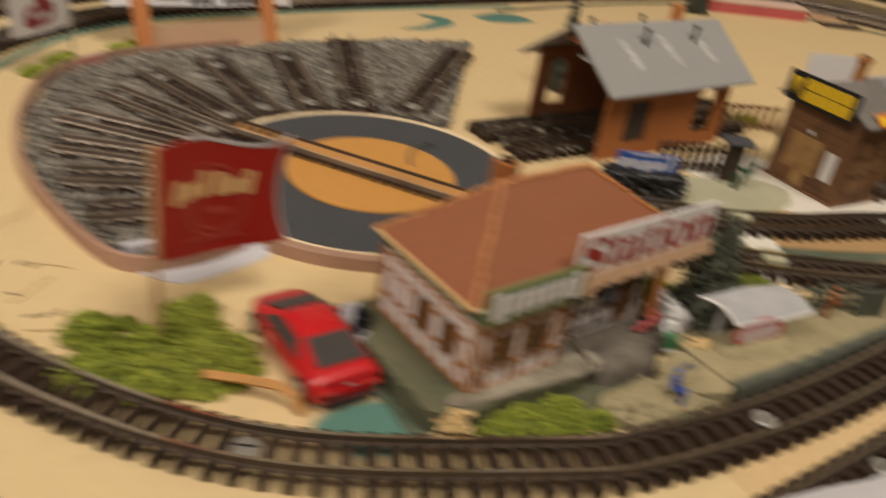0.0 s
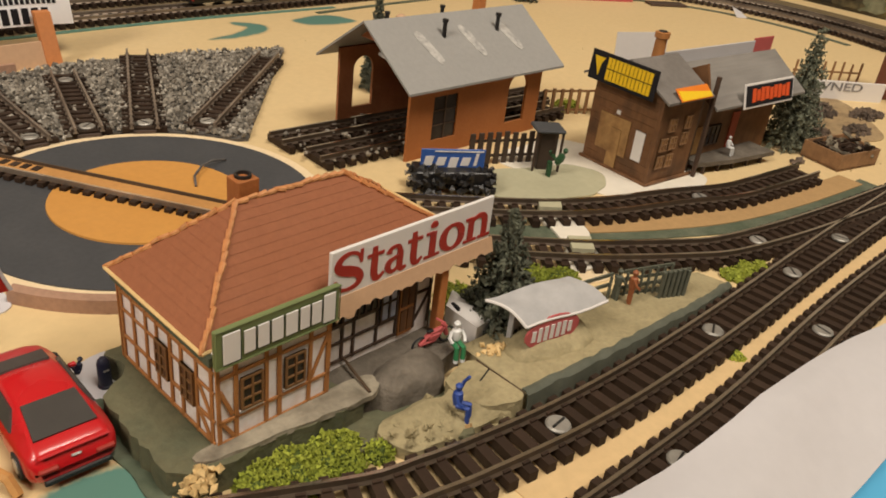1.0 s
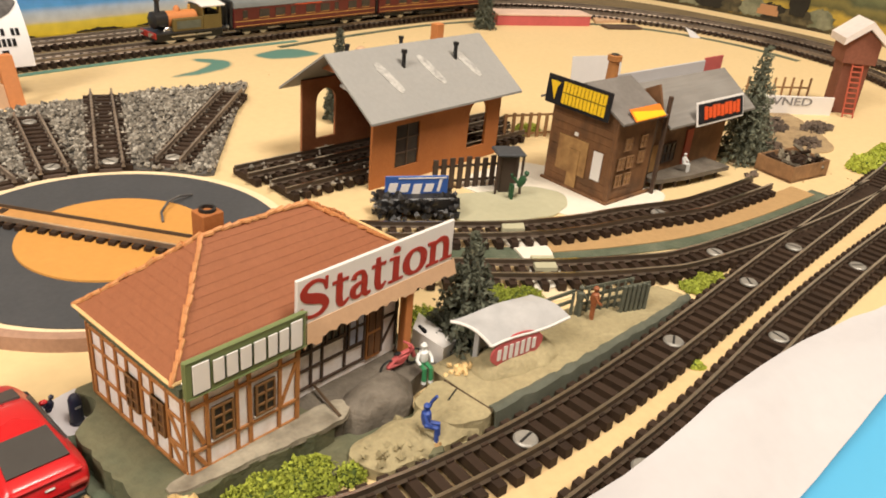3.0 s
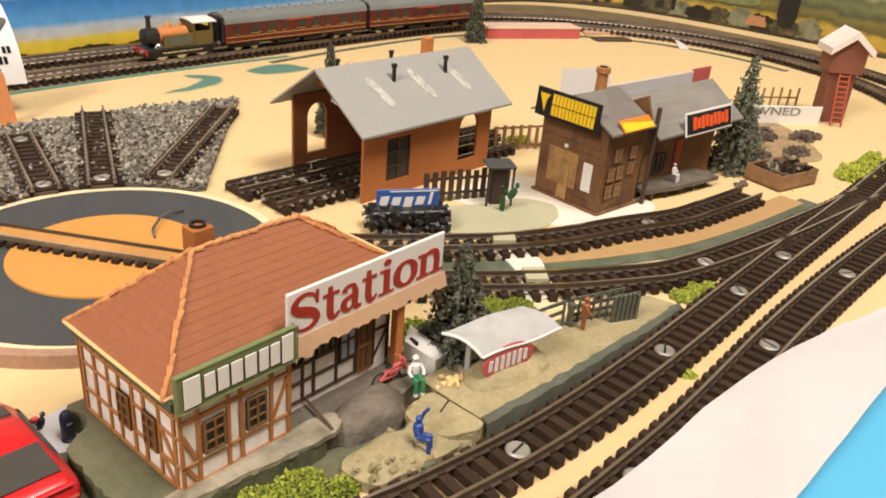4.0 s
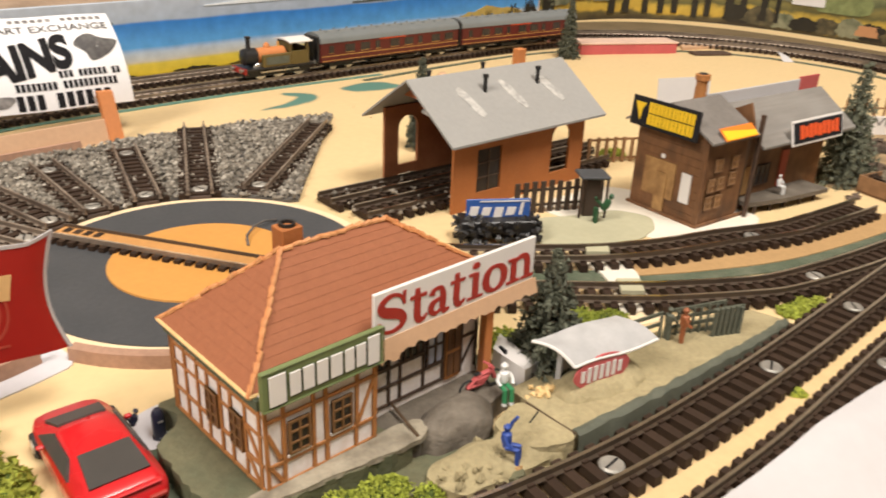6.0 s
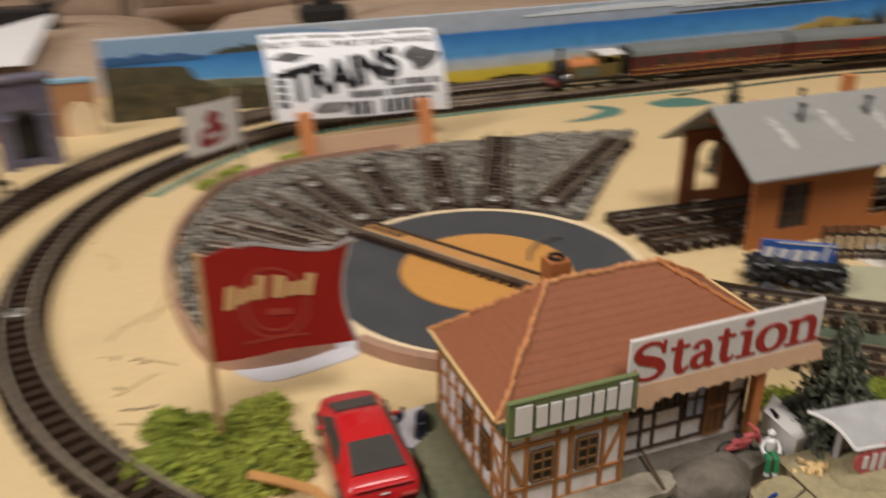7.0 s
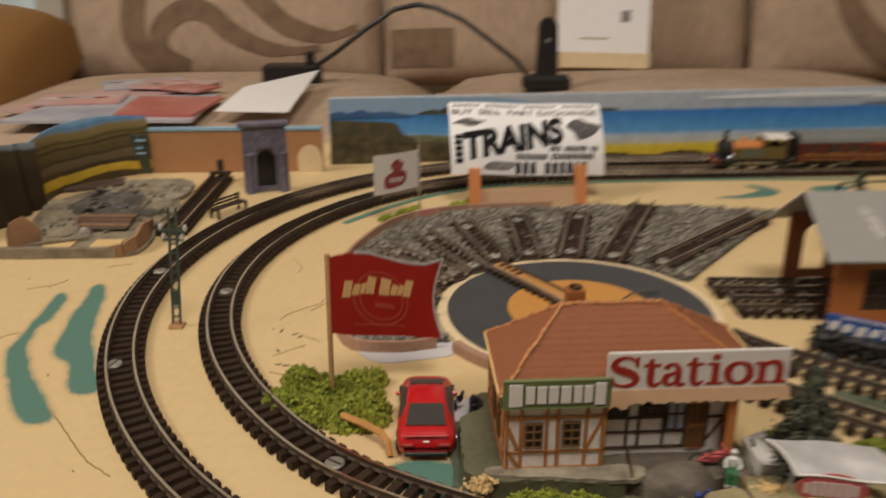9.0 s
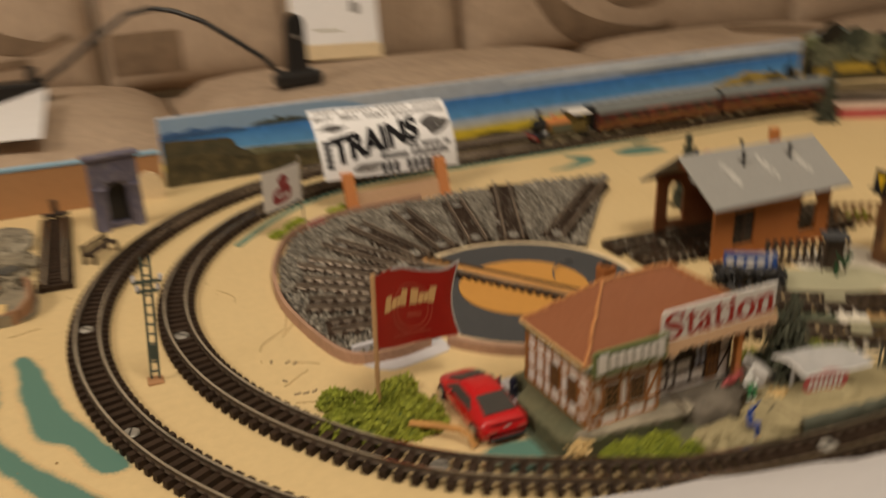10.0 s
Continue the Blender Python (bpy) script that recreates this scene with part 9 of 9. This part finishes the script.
loco = thing("tank_locomotive", "olive tank locomotive with white cab roof and black chimney", "locomotive", on_track(start, start - 0.0480))
part("footplate", Geo().box(-0.0235, 0.0235, -0.0080, 0.0080, 0.0058, 0.0070, 0.0003), M_BLACK, loco)
part("frame", Geo().box(-0.0225, 0.0225, -0.0050, 0.0050, 0.0015, 0.0058, 0.0003), M_BLACK, loco)
part("boiler", Geo().tube([(-0.006, 0, 0.0128), (0.0130, 0, 0.0128)], 0.0046, 16), M_ORPOST, loco, "orange-brown boiler", smooth=True)
part("smokebox", Geo().tube([(0.0130, 0, 0.0128), (0.0205, 0, 0.0128), (0.0212, 0, 0.0128)], [0.0049, 0.0049, 0.0040], 16), M_BLACK, loco, "black smokebox", smooth=True)
for s in (-1, 1):
    tk = part("side_tank", Geo().box(-0.0075, 0.0120, s * 0.0068 - 0.0012, s * 0.0068 + 0.0012, 0.0070, 0.0142, 0.0004), M_OLIVE, loco, "olive side tank")
    part("tank_panel", Geo().box(-0.0055, 0.0100, s * 0.0081 - 0.0001, s * 0.0081 + 0.0001, 0.0085, 0.0128), M_PAVEGREEN, tk)
    for x in (-0.0140, 0.0, 0.0125):
        part("wheel", Geo().lathe([(0.0044, -0.0006), (0.0044, 0.0004), (0.0048, 0.0007)], 18, Matrix.Translation((x, s * 0.0043, 0.0044)) @ Matrix.Rotation(radians(90 * s), 4, "X")), M_CHROME, loco)
    part("coupling_rod", Geo().box(-0.0140, 0.0125, s * 0.0054 - 0.0003, s * 0.0054 + 0.0003, 0.0036, 0.0044), M_CHROME, loco)
    for x in (-0.0238, 0.0238):
        part("buffer", Geo().lathe([(0.0007, 0), (0.0007, 0.0016), (0.0013, 0.0016), (0.0013, 0.0021)], 8, Matrix.Translation((x, s * 0.0050, 0.0062)) @ Matrix.Rotation(radians(90 if x > 0 else -90), 4, "Y")), M_CHROME, loco)
    part("cab_side", Geo().box(-0.0195, -0.0075, s * 0.0076 - 0.0004, s * 0.0076 + 0.0004, 0.0070, 0.0150, 0.0002), M_OLIVE, loco)
    part("cab_pillar", Geo().box(-0.0195, -0.0180, s * 0.0076 - 0.0004, s * 0.0076 + 0.0004, 0.0150, 0.0200), M_OLIVE, loco)
part("cab_back", Geo().box(-0.0200, -0.0192, -0.0078, 0.0078, 0.0070, 0.0165, 0.0002), M_OLIVE, loco)
part("bunker_panel", Geo().box(-0.0206, -0.0200, -0.0060, 0.0060, 0.0120, 0.0150, 0.0002), M_ORPOST, loco, "orange panel on the bunker")
part("cab_front", Geo().box(-0.0082, -0.0074, -0.0076, 0.0076, 0.0140, 0.0200, 0.0002), M_OLIVE, loco)
part("cab_roof", Geo().sheet([[(-0.0218 + 0.0160 * i / 4, -0.0090 + 0.0180 * k / 8, 0.0200 + 0.0014 * math.sin(math.pi * k / 8)) for i in range(5)] for k in range(9)], 0.0006), M_WHITE, loco, "white cab roof", smooth=True)
part("chimney", Geo().lathe([(0.0019, 0), (0.0014, 0.0012), (0.0013, 0.0058), (0.0018, 0.0064), (0.0018, 0.0072), (0.0010, 0.0072)], 12, Matrix.Translation((0.0172, 0, 0.0172))), M_BLACK, loco, "black chimney", smooth=True)
part("dome", Geo().lathe([(0.0020, 0), (0.0019, 0.0016), (0.0012, 0.0030), (0.0003, 0.0034)], 12, Matrix.Translation((0.0050, 0, 0.0168))), M_ORPOST, loco, smooth=True)
part("safety_valve", Geo().lathe([(0.0009, 0), (0.0007, 0.0030)], 8, Matrix.Translation((-0.0030, 0, 0.0170))), M_LINING, loco)
part("buffer_beam", Geo().box(0.0232, 0.0238, -0.0080, 0.0080, 0.0040, 0.0072), M_SIGNRED, loco)

# ---- brown scenic strip under the far tracks ----
M_EARTH = mat("brown_earth_paint", (0.16, 0.115, 0.060), 0.8, scale=260, vary=0.15, second=(0.10, 0.075, 0.035), blotch=35, bump=0.5)
earth_in = smooth_line([(0.010, 0.1700), (0.08, 0.1725), (0.18, 0.1735), (0.28, 0.175), (0.36, 0.171), (0.43, 0.152), (0.485, 0.108), (0.512, 0.05), (0.514, -0.01), (0.500, -0.06)], 0.006)
earth_out = smooth_line([(0.600, -0.06), (0.61, 0.02), (0.60, 0.14), (0.55, 0.225), (0.45, 0.259), (0.30, 0.248), (0.15, 0.238), (0.03, 0.2295), (-0.02, 0.224), (-0.01, 0.19)], 0.006)
solid("earth_strip", Geo().prism(earth_in + earth_out, -0.0002, 0.0004), M_EARTH, "brown painted earth strip under the far tracks", "ground", kind="structure")

# ---- fine dark scratches in the paint ----
M_SCRATCH = mat("dark_scratch", (0.36, 0.24, 0.11), 0.8, scale=500, vary=0.2)
for k, (x, y, a, L) in enumerate(((-0.150, -0.030, 1.2, 0.035), (-0.139, -0.022, 1.0, 0.028), (-0.148, -0.060, 0.4, 0.015), (-0.132, -0.050, 2.2, 0.012), (-0.150, 0.020, 1.3, 0.020), (-0.160, -0.085, 0.2, 0.010), (-0.240, 0.030, 0.1, 0.014), (-0.140, -0.075, 2.9, 0.010), (-0.255, -0.060, 1.6, 0.030), (-0.060, -0.085, 0.3, 0.012), (-0.265, 0.005, 0.5, 0.020))):
    pts, px_, py_, aa = [], x, y, a
    for i in range(int(L / 0.0015)):
        pts.append((px_, py_))
        aa += random.gauss(0, 0.16)
        px_, py_ = px_ + 0.0015 * math.cos(aa), py_ + 0.0015 * math.sin(aa)
    w = random.uniform(0.0001, 0.00022)
    solid("paint_scratch", Geo().sweep(pts, [(-w, -0.0002), (-w, 0.00018), (w, 0.00018), (w, -0.0002)][::-1]), M_SCRATCH, "fine dark scratch in the cream paint", "scratch", kind="structure")

crack = smooth_line([(-0.2145, -0.0931), (-0.2055, -0.1035), (-0.1965, -0.1154), (-0.1898, -0.1231), (-0.1810, -0.1303)], 0.0015)
crack = [(x + 0.0004 * noise.noise((x * 500, y * 500, 2)), y + 0.0004 * noise.noise((x * 500, y * 500, 6))) for x, y in crack]
solid("paint_scratch", Geo().sweep(crack, [(-0.00022, -0.0002), (-0.00022, 0.00018), (0.00022, 0.00018), (0.00022, -0.0002)][::-1]), M_SCRATCH, "long fine crack in the cream paint", "scratch", kind="structure")
for x, y, a in ((-0.1467, -0.0564, -0.9), (-0.1449, -0.0670, 0.1), (-0.1420, -0.0678, 0.3), (-0.1390, -0.0679, 0.6), (-0.1423, -0.0430, 0.5), (-0.1401, -0.0453, 0.7), (-0.1480, -0.0402, 1.2), (-0.1144, -0.0738, 0.9)):
    run = [(x + (i - 2) * 0.0006 * math.cos(a), y + (i - 2) * 0.0006 * math.sin(a) + 0.0002 * math.sin(i * 2.1)) for i in range(5)]
    solid("paint_chip", Geo().sweep(run, [(-0.0003, -0.0002), (-0.0003, 0.00022), (0.0003, 0.00022), (0.0003, -0.0002)][::-1]), M_RUINSHEET, "short dark chip in the cream paint", "scratch", kind="structure")

# ---- white paper and blue sheet lying over the near edge ----
edge = [(-0.150, -0.1835), (-0.125, -0.1885), (-0.095, -0.1962), (-0.060, -0.2038), (-0.042, -0.2078), (-0.0235, -0.2094), (-0.005, -0.2098), (0.012, -0.2103), (0.036, -0.2125), (0.076, -0.2214), (0.11, -0.2270), (0.16, -0.232), (0.24, -0.240)]
E = smooth_line(edge, 0.010)
rows = []
for j in range(10):
    s = j / 9
    row = []
    for i, (x, y) in enumerate(E):
        u = i / (len(E) - 1)
        row.append((x + 0.004 * s, y + (-0.2300 - 0.030 * x - y) * s, 0.0325 - 0.004 * u + 0.0022 * math.sin(u * 9 + s * 2) * (0.3 + s) + 0.0022 * noise.noise((u * 9, s * 1.5, 2.0)) + 0.0012 * noise.noise((u * 26, s * 3, 5.0)) - 0.003 * s ** 2))
    rows.append(row)
solid("white_paper", Geo().sheet(rows, 0.0003), M_PAPER, "large curling sheet of white paper over the board's edge", "paper", smooth=True)
rows = []
for j in range(6):
    s = j / 5
    rows.append([(-0.15 + 0.42 * i / 12, -0.222 - 0.012 * i / 12 - 0.17 * s, 0.0225 - 0.004 * i / 12 - 0.0185 * s ** 1.5 + 0.0006 * math.sin(i)) for i in range(13)])
solid("blue_sheet", Geo().sheet(rows, 0.0003), M_BLUECLOTH, "sky blue sheet beside the white paper", "sheet", smooth=True)
solid("card_box", Geo().box(-0.14, 0.26, -0.36, -0.240, 0.0, 0.0200, 0.0008), M_TANCARD, "flat tan cardboard box under the blue sheet", "box")

# ---- sofa behind the board ----
sofa = thing("sofa", "taupe woven sofa with dark brown swirls", "sofa", Matrix.Translation((0, 0.0, -0.46)))
part("base", Geo().box(-0.95, 2.05, 0.44, 1.30, 0.0, 0.28, 0.02), M_FABRIC, sofa)


def cushion(name, x0, x1, y0, y1, z0, z1, crown, material, parent, label="", n=14, back=0.0):
    """A soft box with bulging faces and rounded edges."""
    rows_t, g = [], Geo()
    R = min(z1 - z0, 0.10) / 2
    for j in range(n + 1):
        v = j / n
        row = []
        for i in range(n + 1):
            u = i / n
            ex = 1 - abs(2 * u - 1) ** 6
            ey = 1 - abs(2 * v - 1) ** 6
            row.append((x0 + (x1 - x0) * u, y0 + (y1 - y0) * v, z0 + (z1 - z0 - R) + R * (ex * ey) ** 0.5 + crown * math.sin(math.pi * u) * math.sin(math.pi * v) + back * v))
        rows_t.append(row)
    nv = (n + 1) ** 2
    v = [p for row in rows_t for p in row]
    v += [(p[0], p[1], z0) for p in v]
    f = []
    for j in range(n):
        for i in range(n):
            a = j * (n + 1) + i
            f.append((a, a + 1, a + n + 2, a + n + 1))
            f.append((nv + a, nv + a + n + 1, nv + a + n + 2, nv + a + 1))
    rim = [i for i in range(n + 1)] + [j * (n + 1) + n for j in range(1, n + 1)] + [n * (n + 1) + i for i in range(n - 1, -1, -1)] + [j * (n + 1) for j in range(n - 1, 0, -1)]
    for k in range(len(rim)):
        a, b = rim[k], rim[(k + 1) % len(rim)]
        f.append((a, nv + a, nv + b, b))
    g.add(v, f)
    return part(name, g, material, parent, label, smooth=True)


for x0, x1 in ((-0.70, -0.074), (-0.066, 0.66), (0.668, 1.30), (1.308, 1.98)):
    cushion("seat_cushion", x0, x1, 0.42, 1.06, 0.26, 0.410, 0.012, M_FABRIC, sofa, "plump taupe seat cushion", back=0.012)
BACK = Matrix.Translation((0, 1.03, 0.415)) @ Matrix.Rotation(radians(78), 4, "X")
BACKS = ((-0.69, -0.16), (-0.15, 0.47), (0.482, 1.30), (1.31, 1.98))
for x0, x1 in BACKS:
    pc = cushion("back_cushion", x0, x1, -0.02, 0.46, -0.10, 0.0, 0.010, M_FABRIC, sofa, "tall taupe back cushion", n=40)
    pc.matrix_basis = BACK
part("arm", Geo().box(-1.26, -1.02, 0.42, 1.30, 0.0, 0.58, 0.05), M_FABRIC, sofa, "broad sofa arm")


def on_back(u, v, lift=0.0012):
    """A place on the face of the back cushions: u metres along x, v metres up."""
    x0, x1 = min(BACKS, key=lambda b: max(b[0] - u, u - b[1]))
    a, b = min(1, max(0, (u - x0) / (x1 - x0))), min(1, max(0, (v + 0.02) / 0.48))
    bulge = 0.05 * ((1 - abs(2 * a - 1) ** 6) * (1 - abs(2 * b - 1) ** 6)) ** 0.5 + 0.010 * math.sin(math.pi * a) * math.sin(math.pi * b)
    return BACK @ Vector((u, v, -0.05 + bulge + lift))


def swirl(pts, w):
    L = smooth_line(pts, 0.01)
    n = len(L)
    left, right = [], []
    for i, (x, y) in enumerate(L):
        a, b = L[max(i - 1, 0)], L[min(i + 1, n - 1)]
        d = math.hypot(b[0] - a[0], b[1] - a[1]) or 1
        ww = w * (0.35 + 0.65 * math.sin(math.pi * min(1, (i + 1) / n * 1.15)) ** 0.6)
        ox, oy = -(b[1] - a[1]) / d * ww / 2, (b[0] - a[0]) / d * ww / 2
        left.append((x + ox, y + oy))
        right.append((x - ox, y - oy))
    rows_ = []
    for k in range(6):
        rows_.append([on_back(xa + (xb - xa) * k / 5, ya + (yb_ - ya) * k / 5) for (xa, ya), (xb, yb_) in zip(left, right)])
    return Geo().sheet(rows_, 0.0004)


for pts, w in (([(-0.540, 0.20), (-0.552, 0.12), (-0.556, 0.055), (-0.525, 0.006), (-0.485, -0.008), (-0.440, -0.006)], 0.040), ([(-0.470, 0.010), (-0.512, 0.030), (-0.514, 0.066), (-0.475, 0.096), (-0.435, 0.092), (-0.400, 0.062), (-0.350, 0.038), (-0.300, 0.032), (-0.255, 0.036)], 0.034),
               ([(-0.42, 0.20), (-0.385, 0.145), (-0.340, 0.098), (-0.300, 0.068), (-0.240, 0.055), (-0.195, 0.07)], 0.036), ([(-0.50, 0.20), (-0.495, 0.15), (-0.455, 0.16), (-0.43, 0.20)], 0.024),
               ([(0.610, 0.16), (0.630, 0.09), (0.680, 0.035), (0.760, 0.004), (0.850, -0.004), (0.94, 0.01)], 0.050), ([(0.720, 0.19), (0.740, 0.120), (0.800, 0.075), (0.880, 0.065), (0.95, 0.09)], 0.042)):
    part("woven_swirl", swirl(pts, w), M_SWIRL, sofa, "dark brown woven swirl")
part("woven_square", Geo().sheet([[on_back(-0.140 + 0.105 * i / 14, 0.005 + 0.062 * j / 10) for i in range(15)] for j in range(11)], 0.0004), M_SWIRL, sofa, "dark brown woven square")
pil = cushion("scatter_cushion", -0.97, -0.600, -0.16, 0.16, -0.06, 0.045, 0.035, M_CUSHION, None, n=36)
tagged(pil, "smooth ochre-brown scatter cushion on the sofa", "cushion")
pil.matrix_basis = Matrix.Translation((-0.035, 0.85, -0.016)) @ Matrix.Rotation(radians(18), 4, "X")
solid("blue_cloth", Geo().sheet([[(-1.015 + 0.322 * i / 24, 0.998 + 0.010 * math.sin(i * 0.9) + 0.02 * j / 6, -0.045 + 0.235 * j / 6) for i in range(25)] for j in range(7)], 0.003), M_PALECLOTH, "pale blue cloth hanging behind the brown cushion", "cloth", smooth=True)

# ---- things lying on the sofa ----
book = thing("white_book", "thick white paperback leaning on the sofa back", "book", Matrix.Translation((0.192, 0.955, -0.012)) @ Matrix.Rotation(radians(-12), 4, "X") @ Matrix.Rotation(radians(1.5), 4, "Y") @ Matrix.Diagonal((0.70, 1, 1, 1)))
part("page_block", Geo().box(-0.100, 0.100, -0.0095, 0.0095, 0.001, 0.239), M_CREAMEDGE, book, "cream page block")
part("cover", Geo().box(-0.102, 0.102, -0.0112, -0.0095, 0.0, 0.240, 0.0004), M_CARDWHITE, book, "white printed cover")
part("back_cover", Geo().box(-0.102, 0.102, 0.0095, 0.0112, 0.0, 0.240, 0.0004), M_WHITE, book)
part("page_edge", Geo().box(-0.096, 0.104, -0.016, 0.016, -0.024, -0.0005, 0.001), M_RIM, book, "cream page edge")
part("printed_square", Geo().box(0.038, 0.058, -0.0117, -0.0111, 0.047, 0.064), M_GREYINK, book, "small grey printed square")
part("printed_line", Geo().box(-0.050, 0.010, -0.0117, -0.0111, 0.020, 0.0225), M_GREYGREEN, book, "faint line of print")
for k in range(4):
    part("printed_line", Geo().box(-0.02, 0.03, -0.0117, -0.0111, 0.085 + k * 0.022, 0.089 + k * 0.022), M_LILAC, book)

clip = thing("clip_lamp_base", "black clip with a wired cable standing on the sofa seat", "clip", Matrix.Translation((0.0763, 0.760, -0.038)) @ Matrix.Diagonal((0.9, 1, 1, 1)))
part("foot", Geo().box(-0.036, 0.036, -0.014, 0.014, 0.0, 0.022, 0.006), M_BLACK, clip)
part("upright", Geo().prism([(-0.016, 0.018), (0.016, 0.018), (0.0135, 0.078)] + [(0.0135 * math.cos(math.pi * i / 8), 0.082 + 0.0135 * math.sin(math.pi * i / 8)) for i in range(9)] + [(-0.0135, 0.078)], -0.007, 0.007, UPRIGHT), M_BLACK, clip)
part("rivet", Geo().lathe([(0.0035, 0), (0.002, 0.0015)], 10, Matrix.Translation((0.0, -0.007, 0.066)) @ Matrix.Rotation(radians(90), 4, "X")), M_CHROME, clip)
cable = solid("black_cable", Geo().tube([(0.060 - 0.0, 0.765, -0.028), (0.035, 0.768, 0.002), (0.000, 0.775, 0.028), (-0.035, 0.78, 0.053), (-0.070, 0.785, 0.068), (-0.095, 0.79, 0.072), (-0.125, 0.795, 0.066), (-0.165, 0.80, 0.040), (-0.205, 0.81, 0.010), (-0.235, 0.82, -0.010), (-0.245, 0.822, -0.024)], 0.0034, 8), M_BLACK, "arched black cable between clip and box", "cable", smooth=True)
bbx = thing("cable_box", "small black box at the end of the cable", "box", Matrix.Translation((-0.262, 0.835, -0.036)))
part("case", Geo().box(-0.050, 0.030, -0.02, 0.02, 0.0, 0.026, 0.003), M_BLACK, bbx)
part("switch", Geo().box(0.010, 0.022, -0.008, 0.008, 0.024, 0.044, 0.002), M_BLACK, bbx)


def flat_sheet(name, label, corners, z, thick, material, category, group=""):
    return solid(name, Geo().prism(corners, z, z + thick), material, label, category, group=group)


M_MAGPINK = mat("pale_pink_magazine", (0.58, 0.42, 0.40), 0.35, scale=40, vary=0.12, second=(0.62, 0.14, 0.10), blotch=16)
M_MAGRED = mat("red_magazine", (0.50, 0.14, 0.12), 0.35, scale=40, vary=0.12, second=(0.60, 0.52, 0.48), blotch=14)
M_MAGBLUE = mat("blue_white_magazine", (0.50, 0.50, 0.55), 0.35, scale=40, vary=0.12, second=(0.05, 0.08, 0.22), blotch=18)
flat_sheet("magazine", "glossy magazine with pale pink cover", [(-0.36, 0.84), (-0.50, 0.80), (-0.585, 0.62), (-0.42, 0.60)], -0.036, 0.004, M_MAGPINK, "magazine", "magazines on the sofa")
flat_sheet("magazine", "glossy blue and white magazine", [(-0.345, 0.70), (-0.52, 0.68), (-0.54, 0.535), (-0.335, 0.530)], -0.032, 0.003, M_MAGBLUE, "magazine", "magazines on the sofa")
flat_sheet("magazine", "glossy magazine with red and white cover", [(-0.330, 0.66), (-0.435, 0.67), (-0.425, 0.555), (-0.338, 0.545)], -0.029, 0.003, M_MAGRED, "magazine", "magazines on the sofa")
for k, (cx_, cy_, w_, d_, a_, z_, mm_) in enumerate(((-0.47, 0.80, 0.105, 0.075, 0.4, -0.0320, M_MAGBLUE), (-0.42, 0.77, 0.10, 0.07, -0.2, -0.0290, M_MAGPINK), (-0.50, 0.66, 0.10, 0.07, 0.15, -0.0290, M_MAGPINK), (-0.385, 0.72, 0.06, 0.045, -0.5, -0.0260, M_MAGRED))):
    mag = thing("magazine", "glossy magazine with a busy mottled cover", "magazine", Matrix.Translation((cx_, cy_, z_)) @ Matrix.Rotation(a_, 4, "Z"), "magazines on the sofa")
    part("cover", Geo().box(-w_ / 2, w_ / 2, -d_ / 2, d_ / 2, 0, 0.003, 0.0004), mm_, mag)
    for i in range(5):
        x_, y_ = random.uniform(-0.42, 0.2) * w_, random.uniform(-0.42, 0.3) * d_
        part("printed_patch", Geo().box(x_, x_ + random.uniform(0.1, 0.25) * w_, y_, y_ + random.uniform(0.06, 0.16) * d_, 0.0029, 0.0032), (M_WHITE, M_REDCARD, M_GREYINK, M_SKYEDGE)[(i + k) % 4], mag)
solid("white_card_sheet", Geo().sheet([[Vector((-0.3035, 0.655, -0.0140)).lerp(Vector((-0.2300, 0.790, -0.0130)), i / 4).lerp(Vector((-0.3180, 0.563, -0.0258)).lerp(Vector((-0.2365, 0.553, -0.0258)), i / 4), j / 6) for i in range(5)] for j in range(7)], 0.001), M_CARDWHITE, "blank white card lying on the magazines", "card")

# ---- specks of dirt and crumbs on the bare board ----
spots = []
while len(spots) < 90:
    x_, y_ = random.uniform(-0.30, 0.30), random.uniform(-0.165, 0.165)
    if math.hypot(x_, y_) > 0.225 or (0.135 < math.hypot(x_, y_) < 0.165 and x_ < 0) or (0.11 < x_ < 0.30 and -0.03 < y_ < 0.12):
        spots.append((x_, y_, 0.0001))
stones("board_crumbs", spots, M_SCRATCH, "tiny brown crumbs scattered over the bare board", 0.0006, "crumbs")
part("woven_oval", Geo().prism([(0.975 + 0.060 * math.cos(i * math.tau / 30) - 0.02 * math.sin(i * math.tau / 30), 0.800 + 0.085 * math.sin(i * math.tau / 30)) for i in range(30)], 0.410, 0.4315), M_SWIRL, sofa, "dark brown woven oval")
